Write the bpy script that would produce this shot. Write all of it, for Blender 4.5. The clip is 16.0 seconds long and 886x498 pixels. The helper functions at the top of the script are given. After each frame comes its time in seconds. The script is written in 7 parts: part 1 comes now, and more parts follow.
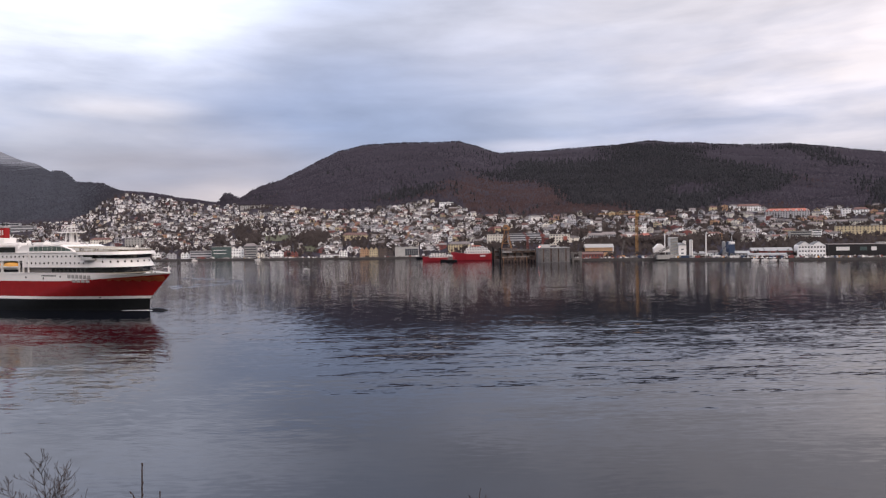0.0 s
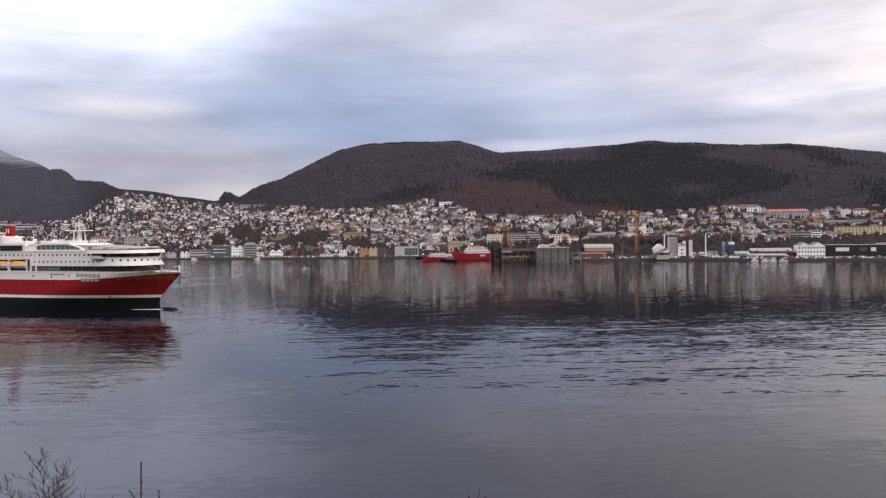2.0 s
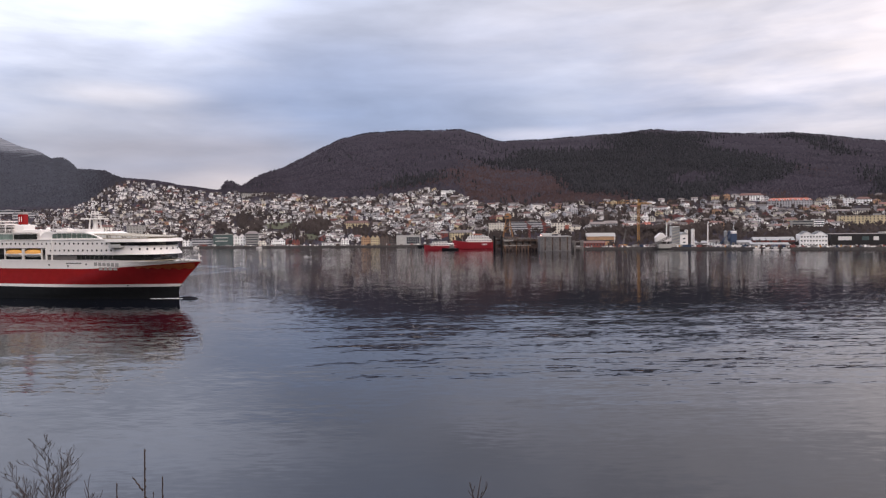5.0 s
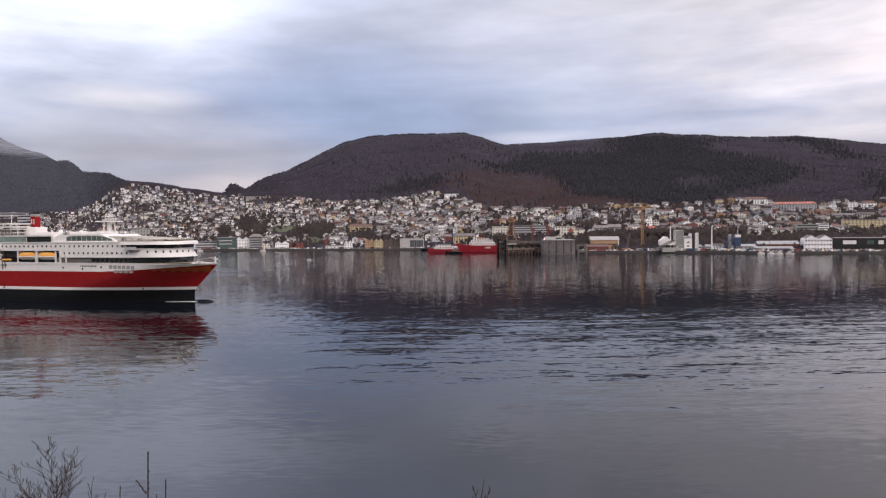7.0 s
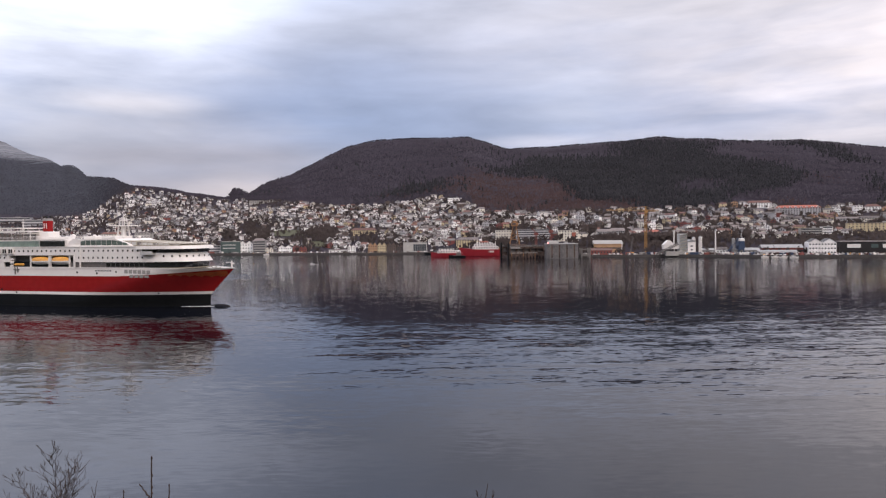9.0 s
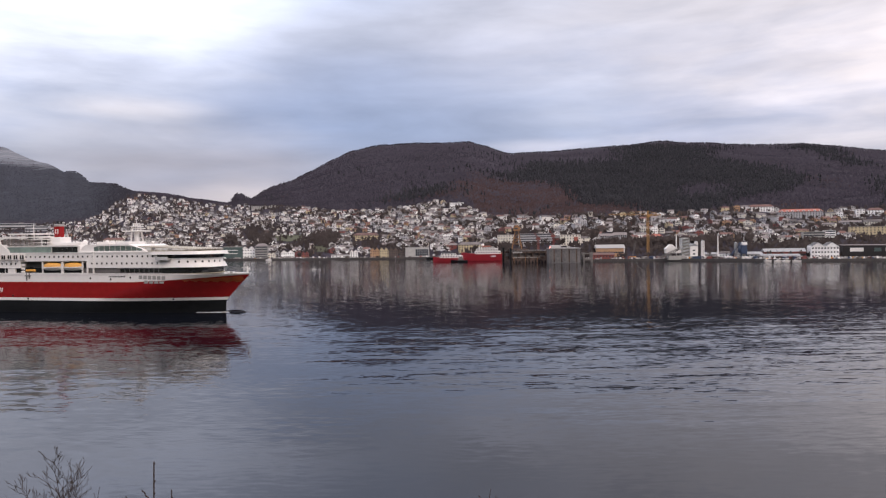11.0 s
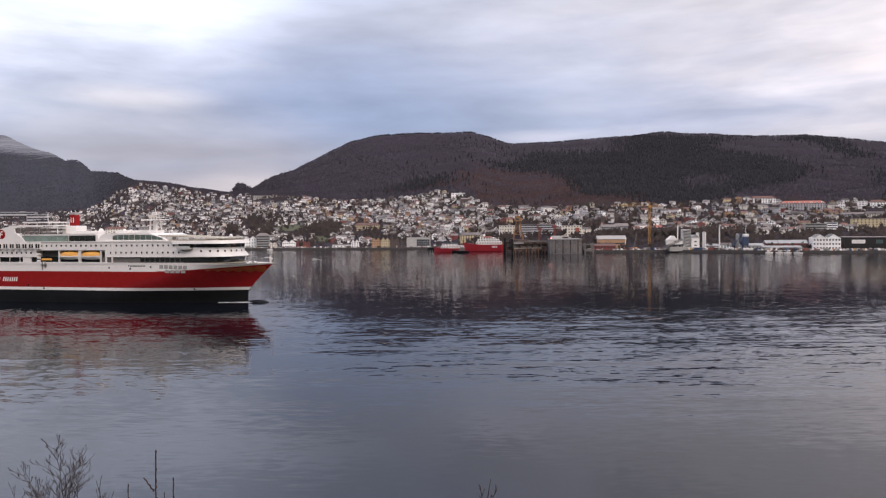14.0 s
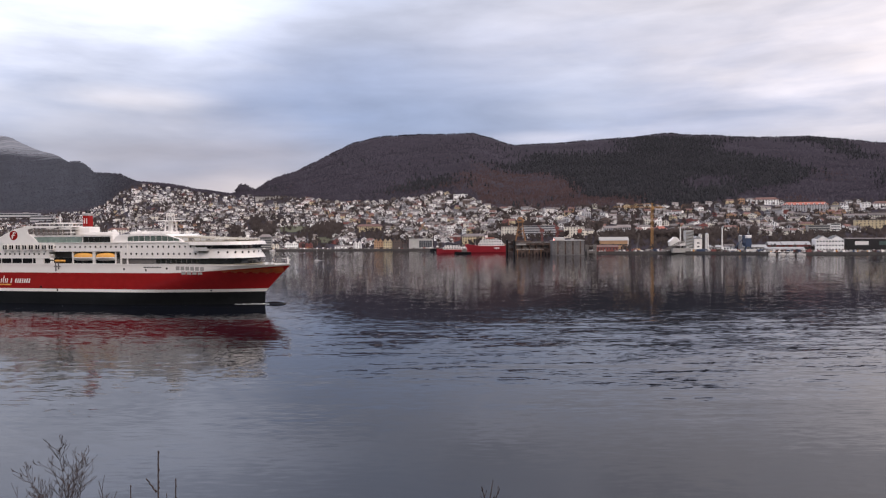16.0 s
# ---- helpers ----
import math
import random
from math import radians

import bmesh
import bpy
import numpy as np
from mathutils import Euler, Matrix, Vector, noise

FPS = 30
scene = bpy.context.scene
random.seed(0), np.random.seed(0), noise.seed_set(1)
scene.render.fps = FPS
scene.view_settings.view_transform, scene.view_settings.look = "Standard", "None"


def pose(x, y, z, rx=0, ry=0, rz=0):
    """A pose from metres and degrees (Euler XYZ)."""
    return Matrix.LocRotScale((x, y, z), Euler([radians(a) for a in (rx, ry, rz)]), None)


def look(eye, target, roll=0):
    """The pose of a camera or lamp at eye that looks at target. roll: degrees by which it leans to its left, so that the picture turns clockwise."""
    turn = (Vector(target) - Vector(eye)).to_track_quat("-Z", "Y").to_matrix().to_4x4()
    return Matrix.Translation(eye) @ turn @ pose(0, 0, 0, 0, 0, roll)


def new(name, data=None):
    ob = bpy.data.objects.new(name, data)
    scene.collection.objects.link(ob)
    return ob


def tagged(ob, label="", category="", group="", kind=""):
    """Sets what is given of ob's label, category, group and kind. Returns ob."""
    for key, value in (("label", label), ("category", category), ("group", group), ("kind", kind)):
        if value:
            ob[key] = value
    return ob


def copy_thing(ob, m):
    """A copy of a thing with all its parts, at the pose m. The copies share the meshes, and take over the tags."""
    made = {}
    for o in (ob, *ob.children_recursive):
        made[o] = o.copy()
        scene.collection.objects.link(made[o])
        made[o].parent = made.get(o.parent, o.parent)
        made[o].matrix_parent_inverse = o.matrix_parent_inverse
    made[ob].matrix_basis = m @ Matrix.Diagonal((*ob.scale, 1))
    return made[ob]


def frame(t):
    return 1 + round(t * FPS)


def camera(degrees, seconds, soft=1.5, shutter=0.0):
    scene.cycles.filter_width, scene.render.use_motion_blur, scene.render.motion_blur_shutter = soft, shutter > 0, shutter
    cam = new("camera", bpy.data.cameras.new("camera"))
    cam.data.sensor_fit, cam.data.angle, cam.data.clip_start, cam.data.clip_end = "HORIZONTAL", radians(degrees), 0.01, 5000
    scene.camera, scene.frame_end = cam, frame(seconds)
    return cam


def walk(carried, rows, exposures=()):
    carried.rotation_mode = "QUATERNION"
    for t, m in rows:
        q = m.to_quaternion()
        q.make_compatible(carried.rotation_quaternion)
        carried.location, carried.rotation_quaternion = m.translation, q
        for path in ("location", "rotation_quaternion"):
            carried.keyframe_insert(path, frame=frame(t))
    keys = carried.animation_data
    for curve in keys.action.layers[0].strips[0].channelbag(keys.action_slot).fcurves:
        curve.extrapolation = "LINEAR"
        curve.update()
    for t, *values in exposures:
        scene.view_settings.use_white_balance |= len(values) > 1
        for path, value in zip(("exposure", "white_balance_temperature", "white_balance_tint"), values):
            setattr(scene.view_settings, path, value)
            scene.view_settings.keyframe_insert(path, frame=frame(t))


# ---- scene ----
# ---- camera: held by hand on a hill above the water, it only turns a little ----
EYE = Vector((0.0, 0.0, 30.0))
cam = camera(65, 16.0, soft=1.25)


def aim(yaw, pitch, roll):
    y, p = radians(yaw), radians(pitch)
    way = Vector((math.sin(y) * math.cos(p), math.cos(y) * math.cos(p), math.sin(p)))
    return look(EYE, EYE + way * 100, roll)


walk(cam, [(t, aim(yaw, pitch, roll)) for t, yaw, pitch, roll in (
    (0, 1.160, -1.078, -0.858),
    (0.5, 1.250, -1.116, -0.753),
    (1, 1.307, -1.027, -0.713),
    (1.5, 1.263, -0.995, -0.773),
    (2, 1.188, -1.111, -0.693),
    (2.5, 1.124, -1.409, -0.590),
    (3, 1.186, -1.788, -0.605),
    (3.5, 1.254, -2.037, -0.495),
    (4, 1.248, -2.058, -0.619),
    (6.5, 0.772, -1.872, -0.556),
    (7, 0.738, -1.763, -0.568),
    (7.5, 0.608, -1.620, -0.569),
    (8, 0.547, -1.537, -0.469),
    (8.5, 0.478, -1.476, -0.564),
    (9, 0.476, -1.429, -0.639),
    (11.5, 0.255, -0.997, -0.826),
    (12, 0.210, -1.280, -0.829),
    (12.5, 0.277, -1.533, -0.723),
    (13, 0.280, -1.728, -0.606),
    (13.5, 0.270, -1.782, -0.572),
    (14, 0.194, -1.829, -0.564),
    (14.5, 0.137, -1.853, -0.631),
    (15, 0.085, -1.838, -0.576),
    (15.5, 0.080, -1.748, -0.458),
    (16, 0.000, -1.722, -0.540),
)], exposures=[(0, 0.0, 6500, 12), (16, 0.0, 6500, 12)])

# ---- sky and sun: an overcast winter afternoon ----
world = bpy.data.worlds.new("overcast_sky")
scene.world = world
world.use_nodes = True


def sky_nodes(nt):
    nt.nodes.clear()
    N, L = nt.nodes.new, nt.links.new

    def math_node(op, a, b=None, clamp=False):
        n = N("ShaderNodeMath")
        n.operation, n.use_clamp = op, clamp
        for i, v in enumerate((a, b)):
            if v is None:
                continue
            if isinstance(v, (int, float)):
                n.inputs[i].default_value = v
            else:
                L(v, n.inputs[i])
        return n.outputs[0]

    def ramp(fac, stops):
        n = N("ShaderNodeValToRGB")
        n.color_ramp.interpolation = "EASE"
        while len(n.color_ramp.elements) < len(stops):
            n.color_ramp.elements.new(0.5)
        for el, (p, c) in zip(n.color_ramp.elements, stops):
            el.position, el.color = p, (*c, 1)
        L(fac, n.inputs[0])
        return n.outputs[0]

    def mixed(fac, a, b):
        n = N("ShaderNodeMix")
        n.data_type = "RGBA"
        for s, v in ((n.inputs[0], fac), (n.inputs[6], a), (n.inputs[7], b)):
            if isinstance(v, (int, float)):
                s.default_value = v
            elif isinstance(v, tuple):
                s.default_value = (*v, 1)
            else:
                L(v, s)
        return n.outputs[2]

    tc = N("ShaderNodeTexCoord")
    sep = N("ShaderNodeSeparateXYZ")
    L(tc.outputs["Generated"], sep.inputs[0])
    x, y, z = sep.outputs
    up = math_node("MAXIMUM", z, 0.0)

    def cloud(scale, flat, detail, seed, warp=0.3):
        # soft banks of cloud, drawn out sideways
        c = N("ShaderNodeVectorMath")
        c.operation = "MULTIPLY_ADD"
        L(tc.outputs["Generated"], c.inputs[0])
        c.inputs[1].default_value, c.inputs[2].default_value = (1.0, 1.0, flat), (seed, 0.3 * seed, 0.7 * seed)
        n = N("ShaderNodeTexNoise")
        n.inputs["Scale"].default_value = scale
        n.inputs["Detail"].default_value = detail
        n.inputs["Roughness"].default_value = 0.52
        n.inputs["Distortion"].default_value = warp
        L(c.outputs[0], n.inputs["Vector"])
        return n.outputs["Fac"]

    def glow(vec, width, thin=1.7):
        # a bright thin place in the cloud round one direction
        n = N("ShaderNodeVectorMath")
        n.operation = "DISTANCE"
        sc = N("ShaderNodeVectorMath")
        sc.operation = "MULTIPLY"
        L(tc.outputs["Generated"], sc.inputs[0])
        sc.inputs[1].default_value = (1.0, 1.0, thin)
        L(sc.outputs[0], n.inputs[0])
        v = Vector(vec).normalized()
        n.inputs[1].default_value = (v.x, v.y, v.z * thin)
        m = N("ShaderNodeMapRange")
        m.interpolation_type = "SMOOTHERSTEP"
        L(n.outputs["Value"], m.inputs[0])
        m.inputs[1].default_value, m.inputs[2].default_value = 0.0, width
        m.inputs[3].default_value, m.inputs[4].default_value = 1.0, 0.0
        return m.outputs[0]

    clear = N("ShaderNodeTexSky")
    clear.sky_type, clear.sun_disc = "NISHITA", False
    clear.sun_elevation, clear.sun_rotation = radians(SUN_UP), radians(SUN_TURN)
    clear.air_density, clear.dust_density = 1.0, 1.5
    blue = N("ShaderNodeVectorMath")
    blue.operation = "SCALE"
    L(clear.outputs[0], blue.inputs[0])
    blue.inputs[3].default_value = 0.1
    base = ramp(up, SKY_STOPS)
    n1 = cloud(2.3, 3.2, 3.0, 3.1, 0.15)
    n2 = cloud(5.5, 5.0, 5.0, 7.7, 0.2)
    light = math_node("MULTIPLY", math_node("SUBTRACT", n1, 0.5), 1.1)
    fine = math_node("MULTIPLY", math_node("SUBTRACT", n2, 0.5), 0.95)
    lift = math_node("ADD", light, fine)
    bright = mixed(math_node("ADD", lift, 0.0, True), base, (0.90, 0.86, 0.90))
    shade = mixed(math_node("MULTIPLY", lift, -1.2, True), bright, (0.36, 0.42, 0.58))
    out = shade
    for vec, width, amount, col, *thin in SKY_GLOWS:
        f = math_node("MULTIPLY", glow(vec, width, *thin), amount)
        f = math_node("MULTIPLY", f, math_node("ADD", math_node("MULTIPLY", math_node("SUBTRACT", n2, 0.5), 2.0), 0.95), True)
        out = mixed(f, out, col)
    # billows: the same banks drawn once more over everything
    n3 = cloud(5.0, 4.2, 6.0, 1.9, 0.25)
    soft = math_node("ADD", math_node("MULTIPLY", math_node("SUBTRACT", n3, 0.5), 0.68), 1.0)
    wave = N("ShaderNodeVectorMath")
    wave.operation = "SCALE"
    L(out, wave.inputs[0])
    L(soft, wave.inputs[3])
    out = mixed(0.94, blue.outputs[0], wave.outputs[0])
    bg = N("ShaderNodeBackground")
    bg.inputs["Strength"].default_value = SKY_STRENGTH
    L(out, bg.inputs[0])
    L(bg.outputs[0], N("ShaderNodeOutputWorld").inputs[0])


SUN_UP, SUN_TURN, SKY_STRENGTH = 38.0, 140.0, 1.0
SKY_STOPS = [(0.0, (0.62, 0.57, 0.62)), (0.055, (0.50, 0.47, 0.55)), (0.095, (0.36, 0.38, 0.49)), (0.15, (0.37, 0.45, 0.67)),
             (0.22, (0.49, 0.55, 0.74)), (0.30, (0.68, 0.69, 0.78)), (0.45, (1.08, 1.10, 1.26)), (1.0, (2.2, 2.05, 2.1))]
SKY_GLOWS = [((0.0, 1, 0.17), 0.40, 0.6, (0.40, 0.46, 0.62)), ((-0.36, 1, 0.10), 0.22, 0.6, (0.43, 0.43, 0.52)), ((-0.60, 1, 0.38), 0.46, 0.85, (1.04, 1.07, 1.20)),
             ((0.68, 1, 0.30), 0.52, 0.9, (1.02, 0.95, 0.98)), ((-0.50, 1, 0.17), 0.22, 0.3, (0.70, 0.72, 0.82)), ((-0.28, 1, 0.03), 0.16, 0.8, (0.76, 0.69, 0.71)),
             ((0.18, 1, 0.19), 0.16, 0.6, (0.60, 0.66, 0.81)), ((-0.15, 1, 0.55), 0.55, 0.85, (0.66, 0.80, 1.12)),
             ((-0.35, 1, 0.110), 0.34, 0.75, (0.47, 0.455, 0.53), 9.0), ((-0.38, 1, 0.148), 0.30, 0.6, (0.62, 0.63, 0.74), 8.0), ((-0.43, 1, 0.190), 0.15, 0.8, (0.92, 0.90, 0.98), 6.0),
             ((0.14, 1, 0.127), 0.14, 0.8, (0.74, 0.74, 0.86), 8.0), ((0.0, 1, 0.185), 0.42, 0.55, (0.36, 0.46, 0.70), 4.0),
             ((-0.5, 1, 0.48), 0.42, 0.9, (1.37, 1.51, 1.91)), ((0.2, 1, 0.31), 0.42, 0.4, (0.88, 0.86, 0.95))]
sky_nodes(world.node_tree)

sun = new("sun", bpy.data.lights.new("sun", "SUN"))
sun.data.energy, sun.data.angle, sun.data.color = 1.75, radians(40), (1.0, 0.83, 0.70)
a, b = radians(SUN_TURN), radians(SUN_UP)
sun.matrix_basis = look((0, 0, 300), Vector((0, 0, 300)) - Vector((math.sin(a) * math.cos(b), math.cos(a) * math.cos(b), math.sin(b))))

# ---- materials ----
def material(name, color, rough=0.6, metal=0.0, vary=0.25, grain=1.0, stain=0.12, bump=0.0, tint=None, island=0.0, spread=0.0, sharp=0.45):
    """A surface with variation at two scales: grain (per metre) and broad stains; island and spread vary it piece by piece."""
    m = bpy.data.materials.new(name)
    m.use_nodes = True
    nt = m.node_tree
    N, L = nt.nodes.new, nt.links.new
    p = nt.nodes["Principled BSDF"]
    p.inputs["Roughness"].default_value, p.inputs["Metallic"].default_value = rough, metal
    if max(color) < 0.06:
        p.inputs["Specular IOR Level"].default_value = 0.12
    tc = N("ShaderNodeTexCoord")
    fine, broad = N("ShaderNodeTexNoise"), N("ShaderNodeTexNoise")
    for n, s, d in ((fine, grain, 4.0), (broad, stain, 3.0)):
        n.inputs["Scale"].default_value, n.inputs["Detail"].default_value = s, d
        L(tc.outputs["Object"], n.inputs["Vector"])
    add = N("ShaderNodeMath")
    add.operation = "ADD"
    L(fine.outputs["Fac"], add.inputs[0])
    L(broad.outputs["Fac"], add.inputs[1])
    last = add.outputs[0]
    for amount, node, out in ((island, "ShaderNodeNewGeometry", "Random Per Island"), (spread, "ShaderNodeObjectInfo", "Random")):
        if amount:
            r, s = N(node), N("ShaderNodeMath")
            s.operation = "MULTIPLY_ADD"
            L(r.outputs[out], s.inputs[0])
            s.inputs[1].default_value = amount
            L(last, s.inputs[2])
            s2 = N("ShaderNodeMath")
            s2.operation = "SUBTRACT"
            L(s.outputs[0], s2.inputs[0])
            s2.inputs[1].default_value = amount / 2
            last = s2.outputs[0]
    ramp = N("ShaderNodeMapRange")
    L(last, ramp.inputs[0])
    ramp.inputs[1].default_value, ramp.inputs[2].default_value = 1 - sharp, 1 + sharp
    mix = N("ShaderNodeMix")
    mix.data_type = "RGBA"
    dark = [c * (1 - vary) for c in color]
    pale = tint or [min(0.95, c * (1 + vary)) for c in color]
    mix.inputs[6].default_value, mix.inputs[7].default_value = (*dark, 1), (*pale, 1)
    L(ramp.outputs[0], mix.inputs[0])
    L(mix.outputs[2], p.inputs["Base Color"])
    if bump:
        b = N("ShaderNodeBump")
        b.inputs["Strength"].default_value, b.inputs["Distance"].default_value = 0.6, bump
        L(fine.outputs["Fac"], b.inputs["Height"])
        L(b.outputs[0], p.inputs["Normal"])
    return m


def water_material():
    """Sea water as a field of wave slopes: calm slicks, a lane of breeze across the fjord, fine ripples far off."""
    m = bpy.data.materials.new("fjord_water")
    m.use_nodes = True
    nt = m.node_tree
    N, L = nt.nodes.new, nt.links.new
    p = nt.nodes["Principled BSDF"]
    p.inputs["Base Color"].default_value = WATER_COLOR
    p.inputs["Roughness"].default_value = 0.03
    p.inputs["IOR"].default_value = 1.333
    tc, geo = N("ShaderNodeTexCoord"), N("ShaderNodeNewGeometry")

    def field(source, sx, sy, turn, detail, warp=0.4, rough=0.5):
        # sx, sy: how long the features are, in metres
        mp = N("ShaderNodeMapping")
        mp.inputs["Scale"].default_value, mp.inputs["Rotation"].default_value = (1 / sx, 1 / sy, 1), (0, 0, radians(turn))
        mp.vector_type = "POINT"
        L(source, mp.inputs[0])
        n = N("ShaderNodeTexNoise")
        n.inputs["Scale"].default_value, n.inputs["Detail"].default_value, n.inputs["Distortion"].default_value = 1.0, detail, warp
        n.inputs["Roughness"].default_value = rough
        L(mp.outputs[0], n.inputs["Vector"])
        return n

    def op(kind, a, b):
        n = N("ShaderNodeMath")
        n.operation = kind
        for i, v in enumerate((a, b)):
            if isinstance(v, (int, float)):
                n.inputs[i].default_value = v
            else:
                L(v, n.inputs[i])
        return n.outputs[0]

    def step(value, lo, hi, a=0.0, b=1.0):
        n = N("ShaderNodeMapRange")
        n.interpolation_type = "SMOOTHSTEP"
        L(value, n.inputs[0])
        for i, v in enumerate((lo, hi, a, b)):
            n.inputs[i + 1].default_value = v
        return n.outputs[0]

    place = N("ShaderNodeSeparateXYZ")
    L(geo.outputs["Position"], place.inputs[0])
    x, y = place.outputs[0], place.outputs[1]
    streak = field(geo.outputs["Position"], 110, 34, 8, 3.0, 0.8).outputs["Fac"]
    wander = op("SUBTRACT", streak, 0.5)
    along = op("ADD", y, op("MULTIPLY", wander, 150.0))
    side = op("ADD", op("ADD", x, op("MULTIPLY", y, 0.43)), op("MULTIPLY", wander, 120.0))
    lane = op("MULTIPLY", op("MULTIPLY", step(along, *LANE_NEAR), step(y, *LANE_FAR, 1.0, 0.25)), step(side, 0, 85))
    west = op("MULTIPLY", op("MULTIPLY", step(op("ADD", x, op("MULTIPLY", wander, 90.0)), -75, -45, 1.0, 0.0), step(along, 78, 125)), step(y, 210, 330, 1.0, 0.35))
    breeze = op("MAXIMUM", lane, op("MULTIPLY", west, 0.8))
    patchy = op("MULTIPLY", breeze, step(streak, 0.36, 0.58, 0.55, 1.1))
    calm = op("ADD", step(streak, 0.42, 0.66, 0.06, 0.16), step(x, 45, 110, 0.0, 0.08))
    rough_sea = op("MULTIPLY", op("MAXIMUM", patchy, calm), step(y, 110, 270, 2.0, 0.9))
    far = step(y, 350, 590)
    waves = [
        (field(tc.outputs["Object"], 34.0, 5.0, 6, 2.0, 0.1), op("MULTIPLY", rough_sea, SLOPES[0]), 0.35),
        (field(tc.outputs["Object"], 13.0, 2.0, -4, 3.0, 0.1), op("MULTIPLY", rough_sea, SLOPES[1]), 0.5),
        (field(tc.outputs["Object"], 2.6, 0.6, 8, 2.0, 0.1), op("ADD", op("ADD", op("MULTIPLY", rough_sea, SLOPES[2]), step(x, -90, 0, 0.10, 0.07)), op("MULTIPLY", far, SLOPES[3])), 0.8),
    ]
    total = geo.outputs["Normal"]
    for noise_node, amount, across in waves:
        c = N("ShaderNodeVectorMath")
        c.operation = "SUBTRACT"
        L(noise_node.outputs["Color"], c.inputs[0])
        c.inputs[1].default_value = (0.5, 0.5, 0.5)
        k = N("ShaderNodeVectorMath")
        k.operation = "MULTIPLY"
        L(c.outputs[0], k.inputs[0])
        k.inputs[1].default_value = (across, 1.0, 0.0)
        w = N("ShaderNodeVectorMath")
        w.operation = "SCALE"
        L(k.outputs[0], w.inputs[0])
        L(amount, w.inputs[3])
        t = N("ShaderNodeVectorMath")
        t.operation = "ADD"
        L(total, t.inputs[0])
        L(w.outputs[0], t.inputs[1])
        total = t.outputs[0]
    unit = N("ShaderNodeVectorMath")
    unit.operation = "NORMALIZE"
    L(total, unit.inputs[0])
    L(unit.outputs[0], p.inputs["Normal"])
    return m


WATER_COLOR = (0.004, 0.005, 0.009, 1)
LANE_NEAR, LANE_FAR = (82, 150), (155, 300)
SLOPES = (0.080, 0.090, 0.070, 0.20)


def glass(name, color, rough=0.08):
    m = material(name, color, rough, 0.0, 0.3, 0.6, 0.2)
    m.node_tree.nodes["Principled BSDF"].inputs["Specular IOR Level"].default_value = 0.8
    return m


def snowy_rock(name):
    """Dark heath and rock, dusted with snow above the snow line."""
    m = material(name, (0.026, 0.028, 0.037), 0.9, vary=0.35, grain=0.05, stain=0.008)
    nt = m.node_tree
    N, L = nt.nodes.new, nt.links.new
    p = nt.nodes["Principled BSDF"]
    under = p.inputs["Base Color"].links[0].from_socket
    tc, sep = N("ShaderNodeTexCoord"), N("ShaderNodeSeparateXYZ")
    L(tc.outputs["Object"], sep.inputs[0])
    n = N("ShaderNodeTexNoise")
    n.inputs["Scale"].default_value, n.inputs["Detail"].default_value, n.inputs["Roughness"].default_value = 0.07, 5.0, 0.65
    down = N("ShaderNodeMapping")
    down.inputs["Scale"].default_value = (0.8, 0.0, 0.10)
    L(tc.outputs["Object"], down.inputs[0])
    L(down.outputs[0], n.inputs["Vector"])
    line = N("ShaderNodeMapRange")
    for i, v in enumerate((365, 440, -0.22, 0.10)):
        line.inputs[i + 1].default_value = v
    L(sep.outputs[2], line.inputs[0])
    add = N("ShaderNodeMath")
    L(line.outputs[0], add.inputs[0])
    L(n.outputs["Fac"], add.inputs[1])
    cut = N("ShaderNodeMapRange")
    L(add.outputs[0], cut.inputs[0])
    cut.inputs[1].default_value, cut.inputs[2].default_value = 0.40, 0.80
    mix = N("ShaderNodeMix")
    mix.data_type = "RGBA"
    L(cut.outputs[0], mix.inputs[0])
    L(under, mix.inputs[6])
    mix.inputs[7].default_value = (0.24, 0.25, 0.28, 1)
    L(mix.outputs[2], p.inputs["Base Color"])
    return m


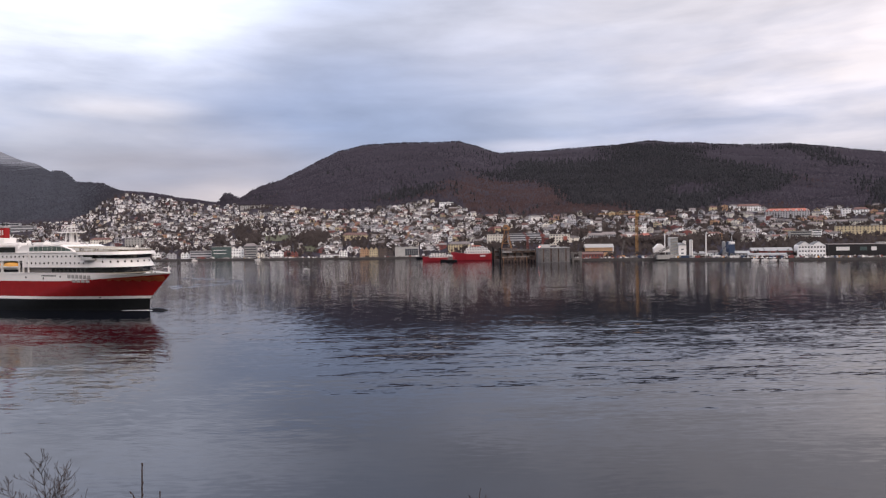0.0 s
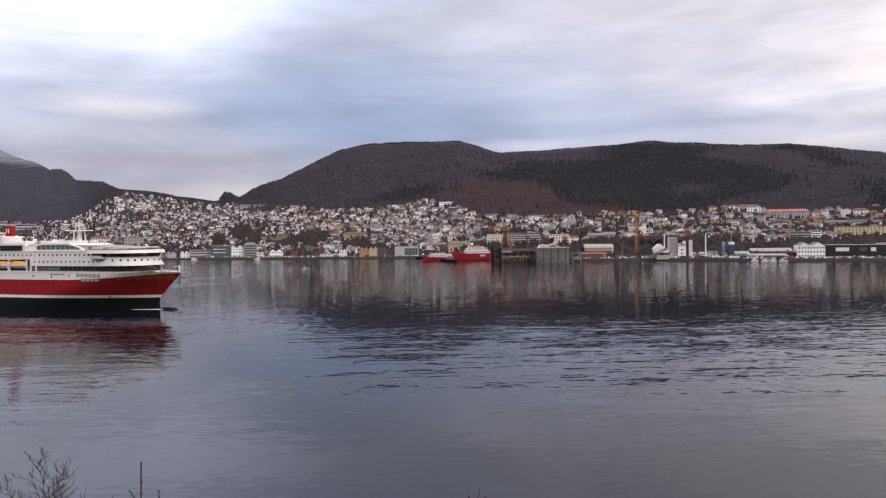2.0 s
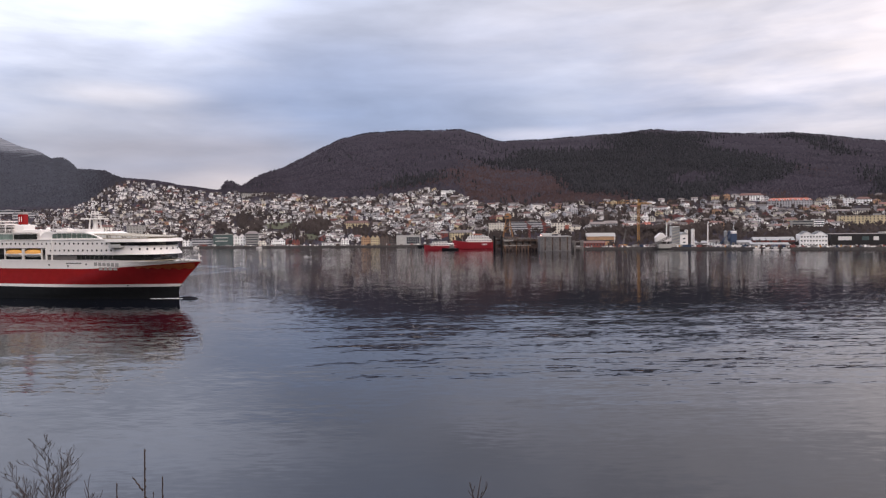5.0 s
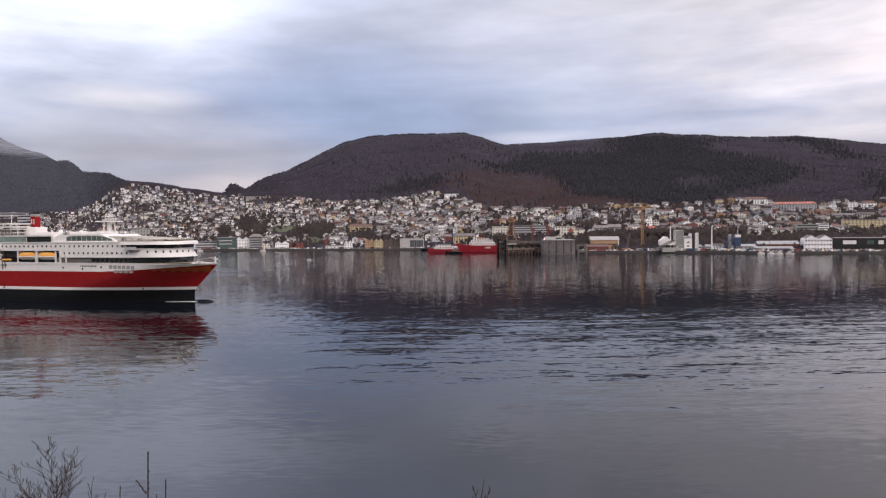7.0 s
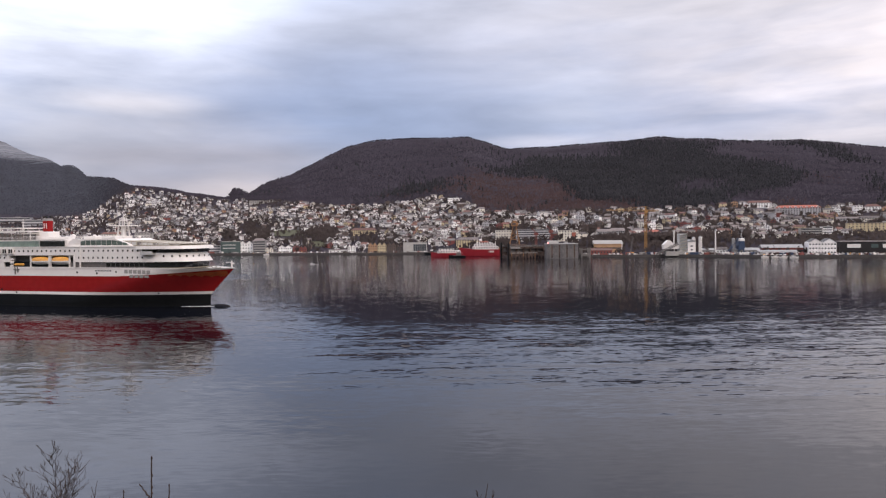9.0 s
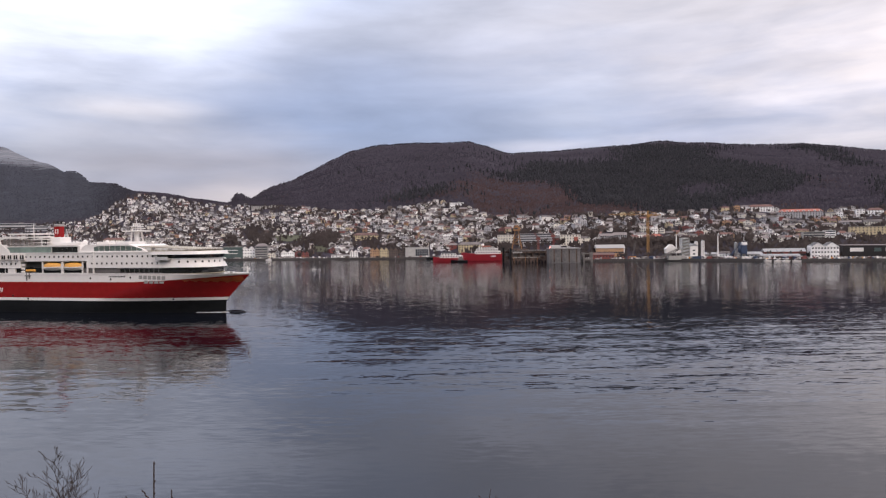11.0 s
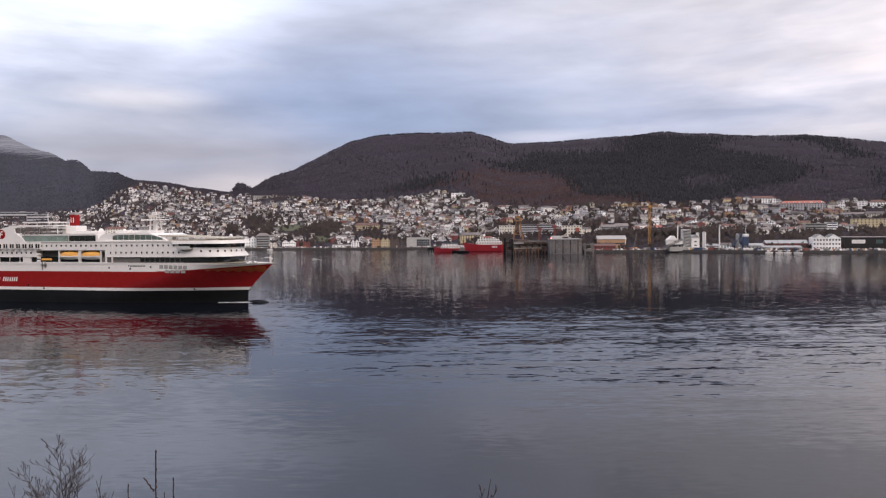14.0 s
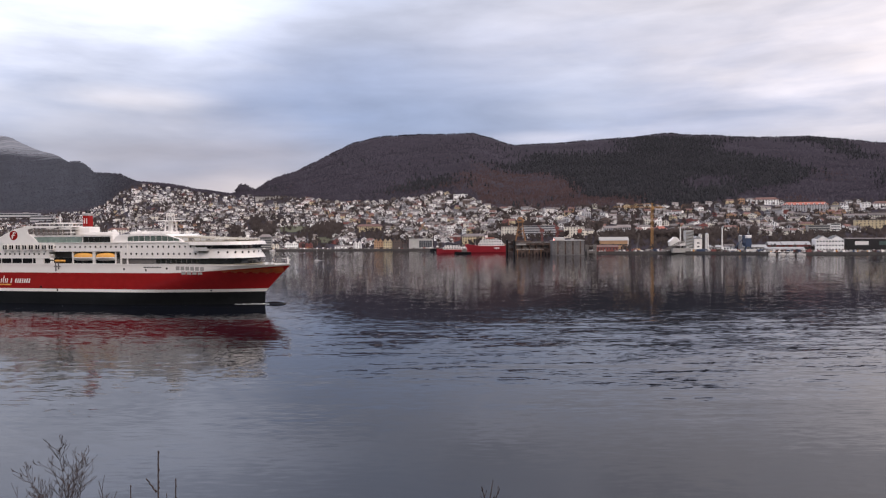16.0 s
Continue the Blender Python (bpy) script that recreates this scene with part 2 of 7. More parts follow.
M = {
    "water": water_material(),
    "land": material("winter_hillside", (0.034, 0.029, 0.039), 0.95, vary=0.35, grain=0.05, stain=0.006),
    "near_land": material("grassy_bank", (0.05, 0.055, 0.03), 0.95, vary=0.4, grain=3.0, stain=0.4, bump=0.05),
    "grass": material("winter_grass", (0.060, 0.064, 0.034), 0.95, vary=0.35, grain=0.2, stain=0.03),
    "quay": material("quay_stone", (0.06, 0.054, 0.052), 0.9, vary=0.4, grain=0.4, stain=0.05),
    "asphalt": material("asphalt", (0.06, 0.06, 0.062), 0.9, vary=0.25, grain=0.5, stain=0.06),
    "conifer": material("spruce_needles", (0.026, 0.026, 0.030), 0.95, vary=0.35, grain=0.2, stain=0.01, island=0.6),
    "bare": material("bare_twigs", (0.037, 0.032, 0.043), 0.95, vary=0.4, grain=0.02, stain=0.005, island=0.2),
    "birch": material("birch_twigs", (0.053, 0.034, 0.034), 0.95, vary=0.35, grain=0.1, stain=0.012, island=0.5),
    "heath": material("far_heath_wood", (0.034, 0.033, 0.043), 0.95, vary=0.3, grain=0.02, stain=0.005, island=0.1),
    "garden": material("garden_twigs", (0.045, 0.036, 0.034), 0.95, vary=0.35, grain=0.1, stain=0.012, island=0.5),
    "snow": snowy_rock("snow_dusted_rock"),
    "bark": material("dark_bark", (0.055, 0.041, 0.038), 0.9, vary=0.4, grain=30.0, stain=3.0),
    # ferry
    "ship_white": material("ship_white_paint", (0.72, 0.695, 0.67), 0.38, vary=0.06, grain=0.5, stain=0.08),
    "ship_red": material("ship_red_paint", (0.25, 0.011, 0.012), 0.2, vary=0.16, grain=0.4, stain=0.06),
    "ship_black": material("ship_black_paint", (0.010, 0.011, 0.012), 0.35, vary=0.4, grain=0.5, stain=0.08),
    "ship_grey": material("ship_grey_paint", (0.42, 0.42, 0.41), 0.5, vary=0.12, grain=0.6, stain=0.2),
    "ship_deck": material("ship_deck_coating", (0.30, 0.27, 0.21), 0.7, vary=0.2, grain=0.8, stain=0.2),
    "ship_glass": glass("ship_dark_glass", (0.018, 0.020, 0.022)),
    "ship_green_glass": glass("ship_green_glass", (0.19, 0.25, 0.225), 0.12),
    "recess": material("shaded_steel", (0.13, 0.12, 0.115), 0.7, vary=0.3),
    "orange": material("lifeboat_orange", (0.62, 0.30, 0.045), 0.4, vary=0.12),
    "supply_red": material("bright_red_hull", (0.24, 0.012, 0.020), 0.4, vary=0.15, grain=0.4, stain=0.08),
    "hatch": material("dull_hatch_grey", (0.27, 0.26, 0.25), 0.6, vary=0.15),
    "flame": material("flame_orange_paint", (0.24, 0.052, 0.012), 0.4, vary=0.5, grain=0.7, stain=0.3),
    "foam": material("white_foam", (0.75, 0.77, 0.80), 0.9, vary=0.25, grain=0.8),
    # town
    "white": material("white_boards", (0.84, 0.80, 0.775), 0.6, vary=0.2, grain=0.5, stain=0.06, spread=0.7, island=0.7),
    "cream": material("cream_boards", (0.68, 0.64, 0.56), 0.6, vary=0.12, grain=0.5, stain=0.06, spread=0.5, island=0.5),
    "yellow": material("yellow_boards", (0.52, 0.43, 0.27), 0.6, vary=0.15, grain=0.5, stain=0.06, spread=0.5, island=0.5),
    "ochre": material("ochre_boards", (0.38, 0.23, 0.13), 0.6, vary=0.18, grain=0.5, stain=0.06, spread=0.5, island=0.5),
    "red": material("red_boards", (0.17, 0.045, 0.038), 0.6, vary=0.2, grain=0.5, stain=0.06, spread=0.5, island=0.5),
    "grey": material("grey_render", (0.38, 0.375, 0.385), 0.7, vary=0.2, grain=0.5, stain=0.06, spread=0.5, island=0.5),
    "brown": material("brown_boards", (0.10, 0.072, 0.06), 0.7, vary=0.25, grain=0.5, stain=0.06, spread=0.5, island=0.5),
    "slate": material("slate_roof", (0.125, 0.108, 0.105), 0.7, vary=0.55, grain=0.8, stain=0.1, spread=0.8, island=0.8),
    "tile": material("red_roof_tiles", (0.13, 0.06, 0.048), 0.65, vary=0.3, grain=0.8, stain=0.1, spread=0.8, island=0.8),
    "orange_roof": material("orange_roof_sheet", (0.30, 0.085, 0.055), 0.55, vary=0.12),
    "window": glass("window_glass", (0.06, 0.065, 0.075), 0.15),
    "green_glass": glass("green_facade_glass", (0.085, 0.115, 0.113), 0.12),
    "concrete": material("concrete", (0.33, 0.32, 0.30), 0.8, vary=0.2, grain=0.5, stain=0.08),
    "dark_clad": material("dark_cladding", (0.032, 0.030, 0.031), 0.6, vary=0.25, grain=0.4, stain=0.08),
    "steel_blue": material("blue_steel", (0.022, 0.042, 0.09), 0.5, vary=0.2),
    "dock_steel": material("rusty_dock_steel", (0.046, 0.035, 0.032), 0.75, vary=0.6, grain=0.4, stain=0.15, tint=(0.14, 0.10, 0.085), sharp=0.3),
    "dock_blue": material("weathered_blue_steel", (0.10, 0.105, 0.12), 0.75, vary=0.55, grain=0.5, stain=0.10, tint=(0.20, 0.185, 0.18)),
    "rust": material("rust_orange_steel", (0.24, 0.12, 0.05), 0.7, vary=0.3, grain=0.5, stain=0.1),
    "crane_yellow": material("crane_yellow_paint", (0.34, 0.18, 0.05), 0.5, vary=0.15),
    "silver": material("pale_sheet_metal", (0.25, 0.255, 0.26), 0.55, 0.0, vary=0.25, grain=0.3, stain=0.06),
    "pale_concrete": material("pale_concrete", (0.42, 0.41, 0.39), 0.8, vary=0.2, grain=0.4, stain=0.08),
}
M["small_lamp"] = bpy.data.materials.new("lamp_glow")
M["small_lamp"].use_nodes = True
_p = M["small_lamp"].node_tree.nodes["Principled BSDF"]
_p.inputs["Emission Color"].default_value, _p.inputs["Emission Strength"].default_value = (1, 0.2, 0.15, 1), 6


# ---- mesh helpers ----
def mesh_of(name, verts, faces, mats=(), ids=None, smooth=False):
    me = bpy.data.meshes.new(name)
    me.from_pydata([tuple(v) for v in verts], [], [tuple(f) for f in faces])
    for mt in mats:
        me.materials.append(M[mt] if isinstance(mt, str) else mt)
    if ids is not None:
        me.polygons.foreach_set("material_index", np.asarray(ids, dtype=np.int32))
    if smooth:
        me.polygons.foreach_set("use_smooth", np.ones(len(me.polygons), dtype=bool))
    me.update()
    return me


def part(name, bm, mat, parent, label="", smooth=False):
    """Links a bmesh (or a mesh) as one object under a thing or a part."""
    if isinstance(bm, bmesh.types.BMesh):
        me = bpy.data.meshes.new(name)
        bmesh.ops.recalc_face_normals(bm, faces=bm.faces)
        if smooth:
            for f in bm.faces:
                f.smooth = True
        bm.to_mesh(me)
        bm.free()
        me.materials.append(M[mat])
    else:
        me = bm
    ob = new(name, me)
    ob.parent = parent
    return tagged(ob, label) if label else ob


def thing(name, x, y, z, turn=0.0, label="", category="", group="", kind=""):
    ob = new(name)
    ob.empty_display_size = 1.0
    ob.matrix_basis = pose(x, y, z, 0, 0, turn)
    return tagged(ob, label, category, group, kind)


def box(bm, x0, x1, y0, y1, z0, z1, bevel=0.0):
    r = bmesh.ops.create_cube(bm, size=1.0, matrix=Matrix.LocRotScale(((x0 + x1) / 2, (y0 + y1) / 2, (z0 + z1) / 2), None, (x1 - x0, y1 - y0, z1 - z0)))
    if bevel:
        es = {e for v in r["verts"] for e in v.link_edges}
        bmesh.ops.bevel(bm, geom=list(es), offset=bevel, segments=1, affect="EDGES")
    return bm


def boxes(*dims, bevel=0.0):
    bm = bmesh.new()
    for d in dims:
        box(bm, *d, bevel=bevel)
    return bm


def rod(bm, a, b, r0, r1=None, sides=6):
    a, b = Vector(a), Vector(b)
    d = b - a
    m = Matrix.Translation((a + b) / 2) @ d.to_track_quat("Z", "Y").to_matrix().to_4x4()
    bmesh.ops.create_cone(bm, cap_ends=True, segments=sides, radius1=r0, radius2=r0 if r1 is None else r1, depth=d.length, matrix=m)
    return bm


def prism(bm, outline, z0, z1, top=None):
    """An upright prism from a plan outline; top: the outline at z1 where it differs."""
    top = top or outline
    lo = [bm.verts.new((x, y, z0)) for x, y in outline]
    hi = [bm.verts.new((x, y, z1)) for x, y in top]
    n = len(lo)
    for i in range(n):
        j = (i + 1) % n
        bm.faces.new((lo[i], lo[j], hi[j], hi[i]))
    bm.faces.new(hi)
    bm.faces.new(lo[::-1])
    return bm

# ---- land: a far shore with a town under wooded hills; bearings m = x / y as seen from the hill ----
def curve_of(pts, soft=2.2):
    a = np.array(pts)
    fine = np.linspace(-1.6, 1.6, 1601)
    v = np.interp(fine, a[:, 0], a[:, 1])
    k = np.exp(-0.5 * (np.arange(-6, 7) / soft) ** 2)
    v = np.convolve(np.pad(v, 6, mode="edge"), k / k.sum(), mode="valid")
    return lambda m: np.interp(m, fine, v)


shore_y = curve_of([(-1.5, 1040), (-0.36, 1000), (-0.303, 990), (-0.174, 955), (-0.06, 940), (-0.015, 937), (0.03, 880), (0.176, 770), (0.331, 750), (0.511, 693), (0.643, 676), (1.5, 660)])
town_y = curve_of([(-1.5, 2000), (-0.6, 1900), (-0.5, 1900), (-0.43, 1700), (-0.3, 1650), (-0.2, 1500), (0, 1400), (0.06, 1150), (0.2, 1100), (0.44, 1150), (0.67, 1100), (1.5, 1100)])
ridge_y = curve_of([(-1.5, 3800), (-0.6, 3800), (-0.5, 3500), (-0.455, 2400), (-0.43, 1850), (-0.3, 1800), (-0.25, 2250), (-0.2, 2450), (0, 2400), (0.67, 2300), (1.5, 2300)])
town_rise = curve_of([(-1.5, 0.024), (-0.608, 0.0237), (-0.529, 0.0266), (-0.489, 0.034), (-0.464, 0.0537), (-0.436, 0.0662), (-0.4, 0.0609), (-0.333, 0.0503),
                      (-0.298, 0.0458), (-0.273, 0.0478), (-0.208, 0.0437), (-0.128, 0.0361), (-0.088, 0.0371), (-0.047, 0.0414), (-0.006, 0.0489), (0.034, 0.0451),
                      (0.058, 0.0286), (0.115, 0.0229), (0.197, 0.0266), (0.361, 0.0275), (0.444, 0.0345), (0.551, 0.028), (0.666, 0.033), (1.5, 0.03)])
ridge_rise = curve_of([(-1.5, 0.1416), (-0.72, 0.1506), (-0.633, 0.1374), (-0.617, 0.1348), (-0.603, 0.1274), (-0.582, 0.1184), (-0.555, 0.1108), (-0.544, 0.1059), (-0.539, 0.1002), (-0.518, 0.0984), (-0.504, 0.0894), (-0.500, 0.0837), (-0.491, 0.0836), (-0.462, 0.0809), (-0.446, 0.0735), (-0.438, 0.0694),
                       (-0.4, 0.0639), (-0.333, 0.0539), (-0.299, 0.0480), (-0.291, 0.0600), (-0.282, 0.0605), (-0.270, 0.0555), (-0.250, 0.0690), (-0.208, 0.0826), (-0.159, 0.1086), (-0.126, 0.1219),
                       (-0.086, 0.1295), (-0.045, 0.1330), (0.003, 0.1340), (0.044, 0.1335), (0.076, 0.1242), (0.1, 0.1166), (0.133, 0.1170), (0.239, 0.1238), (0.329, 0.1317),
                       (0.403, 0.1275), (0.461, 0.1244), (0.527, 0.1268), (0.61, 0.1168), (0.666, 0.1120), (1, 0.0916), (1.5, 0.0616)], 0.9)
QUAY = 2.4


def town_point(m, s):
    """Depth y and height at bearing m, s from 0 (the quay) to 1 (the top of the town)."""
    ys, yt = shore_y(m), town_y(m)
    y = ys + 1.0 + (yt - ys - 1.0) * s
    e0 = (QUAY - 30) / (ys + 1.0)
    # a flat strip behind the quay, then the slope
    k = np.clip((s - 0.05) / 0.95, 0, 1) ** 0.92
    z = 30 + y * (e0 + (town_rise(m) - e0) * k)
    return y, np.where(s < 0.05, QUAY, np.maximum(z, QUAY))


def relief(x, y):
    return (3.2 * np.sin(x / 61 + 1.3 * np.sin(y / 83)) * np.sin(y / 47 + 0.9 * np.sin(x / 71)) + 1.2 * np.sin(x / 23 + np.sin(y / 31)) * np.sin(y / 29 + 2 + np.sin(x / 17)))


def forest_point(m, s):
    """The same above the town, s from 0 to 1 (the ridge)."""
    yt, yr = town_y(m), np.maximum(ridge_y(m), town_y(m) + 100)
    y = yt + (yr - yt) * s
    z = 30 + y * (town_rise(m) + (ridge_rise(m) - town_rise(m)) * s ** 0.85)
    # the far mountain is smooth, the wooded hills are not
    return y, z + relief(m * y, y) * np.minimum(1.0, s * 8) * np.clip((m + 0.47) / 0.05, 0.0, 1.0)


def crag(x, y, z):
    k = min(1.0, max(0.0, (z - 300) / 90))
    return k * 7 * noise.noise((x / 130, y / 420, 0.3)) if x < -1300 and k else 0.0


def build_land():
    ms = np.linspace(-1.5, 1.5, 421)
    rows = [(ms * shore_y(ms), shore_y(ms), np.full_like(ms, -4.0)), (ms * (shore_y(ms) + 0.3), shore_y(ms) + 0.3, np.full_like(ms, QUAY))]
    for s in np.linspace(0, 1, 41):
        y, z = town_point(ms, s)
        rows.append((ms * y, y, z))
    for s in np.linspace(0, 1, 46)[1:]:
        y, z = forest_point(ms, s)
        rows.append((ms * y, y, z))
    for d, f in ((150, 0.97), (400, 0.85), (800, 0.55)):
        y, z = forest_point(ms, 1.0)
        rows.append((ms * (y + d), y + d, z * f))
    V = np.concatenate([np.stack(r, 1) for r in rows])
    # crags on the high left-hand mountain
    for i in range(421 * 44, len(V)):
        x, y, z = V[i]
        V[i, 2] += crag(x, y, z)
    n, w = len(rows), 421
    F, ids = [], []
    for j in range(n - 1):
        for i in range(w - 1):
            F.append((j * w + i, j * w + i + 1, (j + 1) * w + i + 1, (j + 1) * w + i))
            zm, ym, xm = V[j * w + i][2], V[j * w + i][1], V[j * w + i][0]
            snowy = j >= 44 and xm < -0.455 * ym
            ids.append(1 if j == 0 else 2 if j < 3 else 3 if snowy else 0)
    me = mesh_of("ground", V, F, ("land", "quay", "asphalt", "snow"), ids, True)
    tagged(new("ground", me), "dark wooded winter hills above a built-up shore", "ground", kind="structure")


build_land()

wm = mesh_of("water", [(-9000, -3000, 0), (9000, -3000, 0), (9000, 4990, 0), (-9000, 4990, 0)], [(0, 1, 2, 3)], ("water",))
water = tagged(new("water", wm), "calm dark fjord water with light ripples", "water", kind="structure")


def build_bank():
    V, F = [], []
    w = 41
    for j in range(31):
        for i in range(w):
            x, y = (i - 20) * 4.0, -26 + j * 2.4
            z = 28.4 - max(0.0, y - 1.0) * 0.72 - max(0.0, abs(x) - 40) * 0.2
            V.append((x, y, max(-2.0, z + 0.5 * noise.noise((x / 5, y / 5, 4)) * min(1, max(0, y) / 6))))
    for j in range(30):
        for i in range(w - 1):
            F.append((j * w + i, j * w + i + 1, (j + 1) * w + i + 1, (j + 1) * w + i))
    tagged(new("bank", mesh_of("bank", V, F, ("near_land",), None, True)), "steep grassy bank falling to the water", "ground", kind="structure")


build_bank()


def build_hill_behind():
    """An unseen hillside added behind the camera; it rises there and shades the lower sky on that side."""
    xs, ys = np.linspace(-1600, 1600, 81), np.concatenate([np.linspace(17, -26, 6), np.linspace(-46, -900, 36)])
    V, F, w = [], [], len(xs)
    for y in ys:
        for x in xs:
            up = 27.9 + min(0.0, -26 - y) * 0.72 if y > -26 else 27.9 + 330 * (1 - math.exp((y + 26) / 420)) * (0.8 + 0.2 * math.cos(x / 620))
            V.append((x, y, up + 9 * noise.noise((x / 90, y / 90, 2)) * min(1.0, max(0.0, -26 - y) / 60)))
    for j in range(len(ys) - 1):
        for i in range(w - 1):
            F.append((j * w + i, j * w + i + 1, (j + 1) * w + i + 1, (j + 1) * w + i))
    tagged(new("hillside", mesh_of("hillside", V, F, ("near_land",), None, True)), "unseen grassy hillside added behind the bank to block low skylight", "ground", kind="structure")


build_hill_behind()


# ---- woods: many small crowns on the hillsides ----
rng = np.random.default_rng(5)


def crown_shape(kind, sides=5, clumps=5):
    """A small crown of unit height as verts and faces: tiers of drooping branches, or a fan of ragged twig clumps."""
    V, F = [], []
    if kind == "conifer":
        for k, (zb, zt, r) in enumerate(((0.08, 0.55, 0.24), (0.34, 0.80, 0.17), (0.60, 1.0, 0.10))):
            o = len(V)
            for i in range(sides):
                a = 2 * math.pi * (i + 0.5 * k) / sides
                q = r * (1.0 if i % 2 else 0.72)
                V.append((q * math.cos(a), q * math.sin(a), zb + (0.03 if i % 2 else 0)))
            V.append((0, 0, zt))
            F += [(o + i, o + (i + 1) % sides, o + sides) for i in range(sides)]
    else:
        # trunk and five ragged clumps
        for k in range(clumps):
            a, o = k * 2.4, len(V)
            cx, cy, cz = 0.16 * math.cos(a) * (k > 0), 0.16 * math.sin(a) * (k > 0), 0.42 + 0.1 * k
            h, r = 0.34 - 0.02 * k, 0.19 - 0.015 * k
            V += [(cx + r, cy, cz), (cx - 0.3 * r, cy + r, cz + 0.05), (cx - 0.8 * r, cy - 0.7 * r, cz - 0.04), (cx * 1.3, cy * 1.3, cz + h), (cx * 0.4, cy * 0.4, cz - 0.12)]
            F += [(o + i, o + (i + 1) % 3, o + 3) for i in range(3)] + [(o + (i + 1) % 3, o + i, o + 4) for i in range(3)]
    return np.array(V), F


def woods(name, kind, pts, heights, mat, label, clumps=5):
    V0, F0 = crown_shape(kind, 5, clumps)
    n, k = len(pts), len(V0)
    a = rng.uniform(0, 6.28, n)
    wide = heights * rng.uniform(0.75, 1.4, n) * (0.8 if clumps == 2 else 1.0)
    jit = rng.normal(0, 0.035, (n, k, 3))
    P = V0[None] + jit
    X = P[..., 0] * np.cos(a)[:, None] - P[..., 1] * np.sin(a)[:, None]
    Y = P[..., 0] * np.sin(a)[:, None] + P[..., 1] * np.cos(a)[:, None]
    W = np.stack([X * wide[:, None] + pts[:, 0:1], Y * wide[:, None] + pts[:, 1:2], P[..., 2] * heights[:, None] + pts[:, 2:3] - 0.5], -1).reshape(-1, 3)
    F = (np.array(F0)[None] + (np.arange(n) * k)[:, None, None]).reshape(-1, 3)
    me = bpy.data.meshes.new(name)
    me.vertices.add(len(W))
    me.vertices.foreach_set("co", W.ravel())
    me.loops.add(F.size)
    me.loops.foreach_set("vertex_index", F.ravel().astype(np.int32))
    me.polygons.add(len(F))
    me.polygons.foreach_set("loop_start", np.arange(0, F.size, 3, dtype=np.int32))
    me.polygons.foreach_set("use_smooth", np.ones(len(F), dtype=bool))
    me.materials.append(M[mat])
    me.update(calc_edges=True)
    me.validate()
    if kind == "bare":
        # fine twigs catch light from all round: shade the crowns softly
        D = np.stack([X * wide[:, None], Y * wide[:, None], np.broadcast_to(heights[:, None] * 1.1, X.shape)], -1).reshape(-1, 3)
        me.normals_split_custom_set_from_vertices((D / np.linalg.norm(D, axis=1, keepdims=True)).tolist())
    return tagged(new(name, me), label, "trees", kind="stuff")


def scatter_forest(n, m0, m1, low=0.0, high=1.0):
    m = rng.uniform(m0, m1, n)
    s = rng.uniform(low, high, n)
    y, z = forest_point(m, s)
    return m, s, np.stack([m * y, y, z], 1)


def patch(m, s, seed):
    return np.array([noise.noise((a * 9 + seed, b * 4, seed)) for a, b in zip(m, s)])


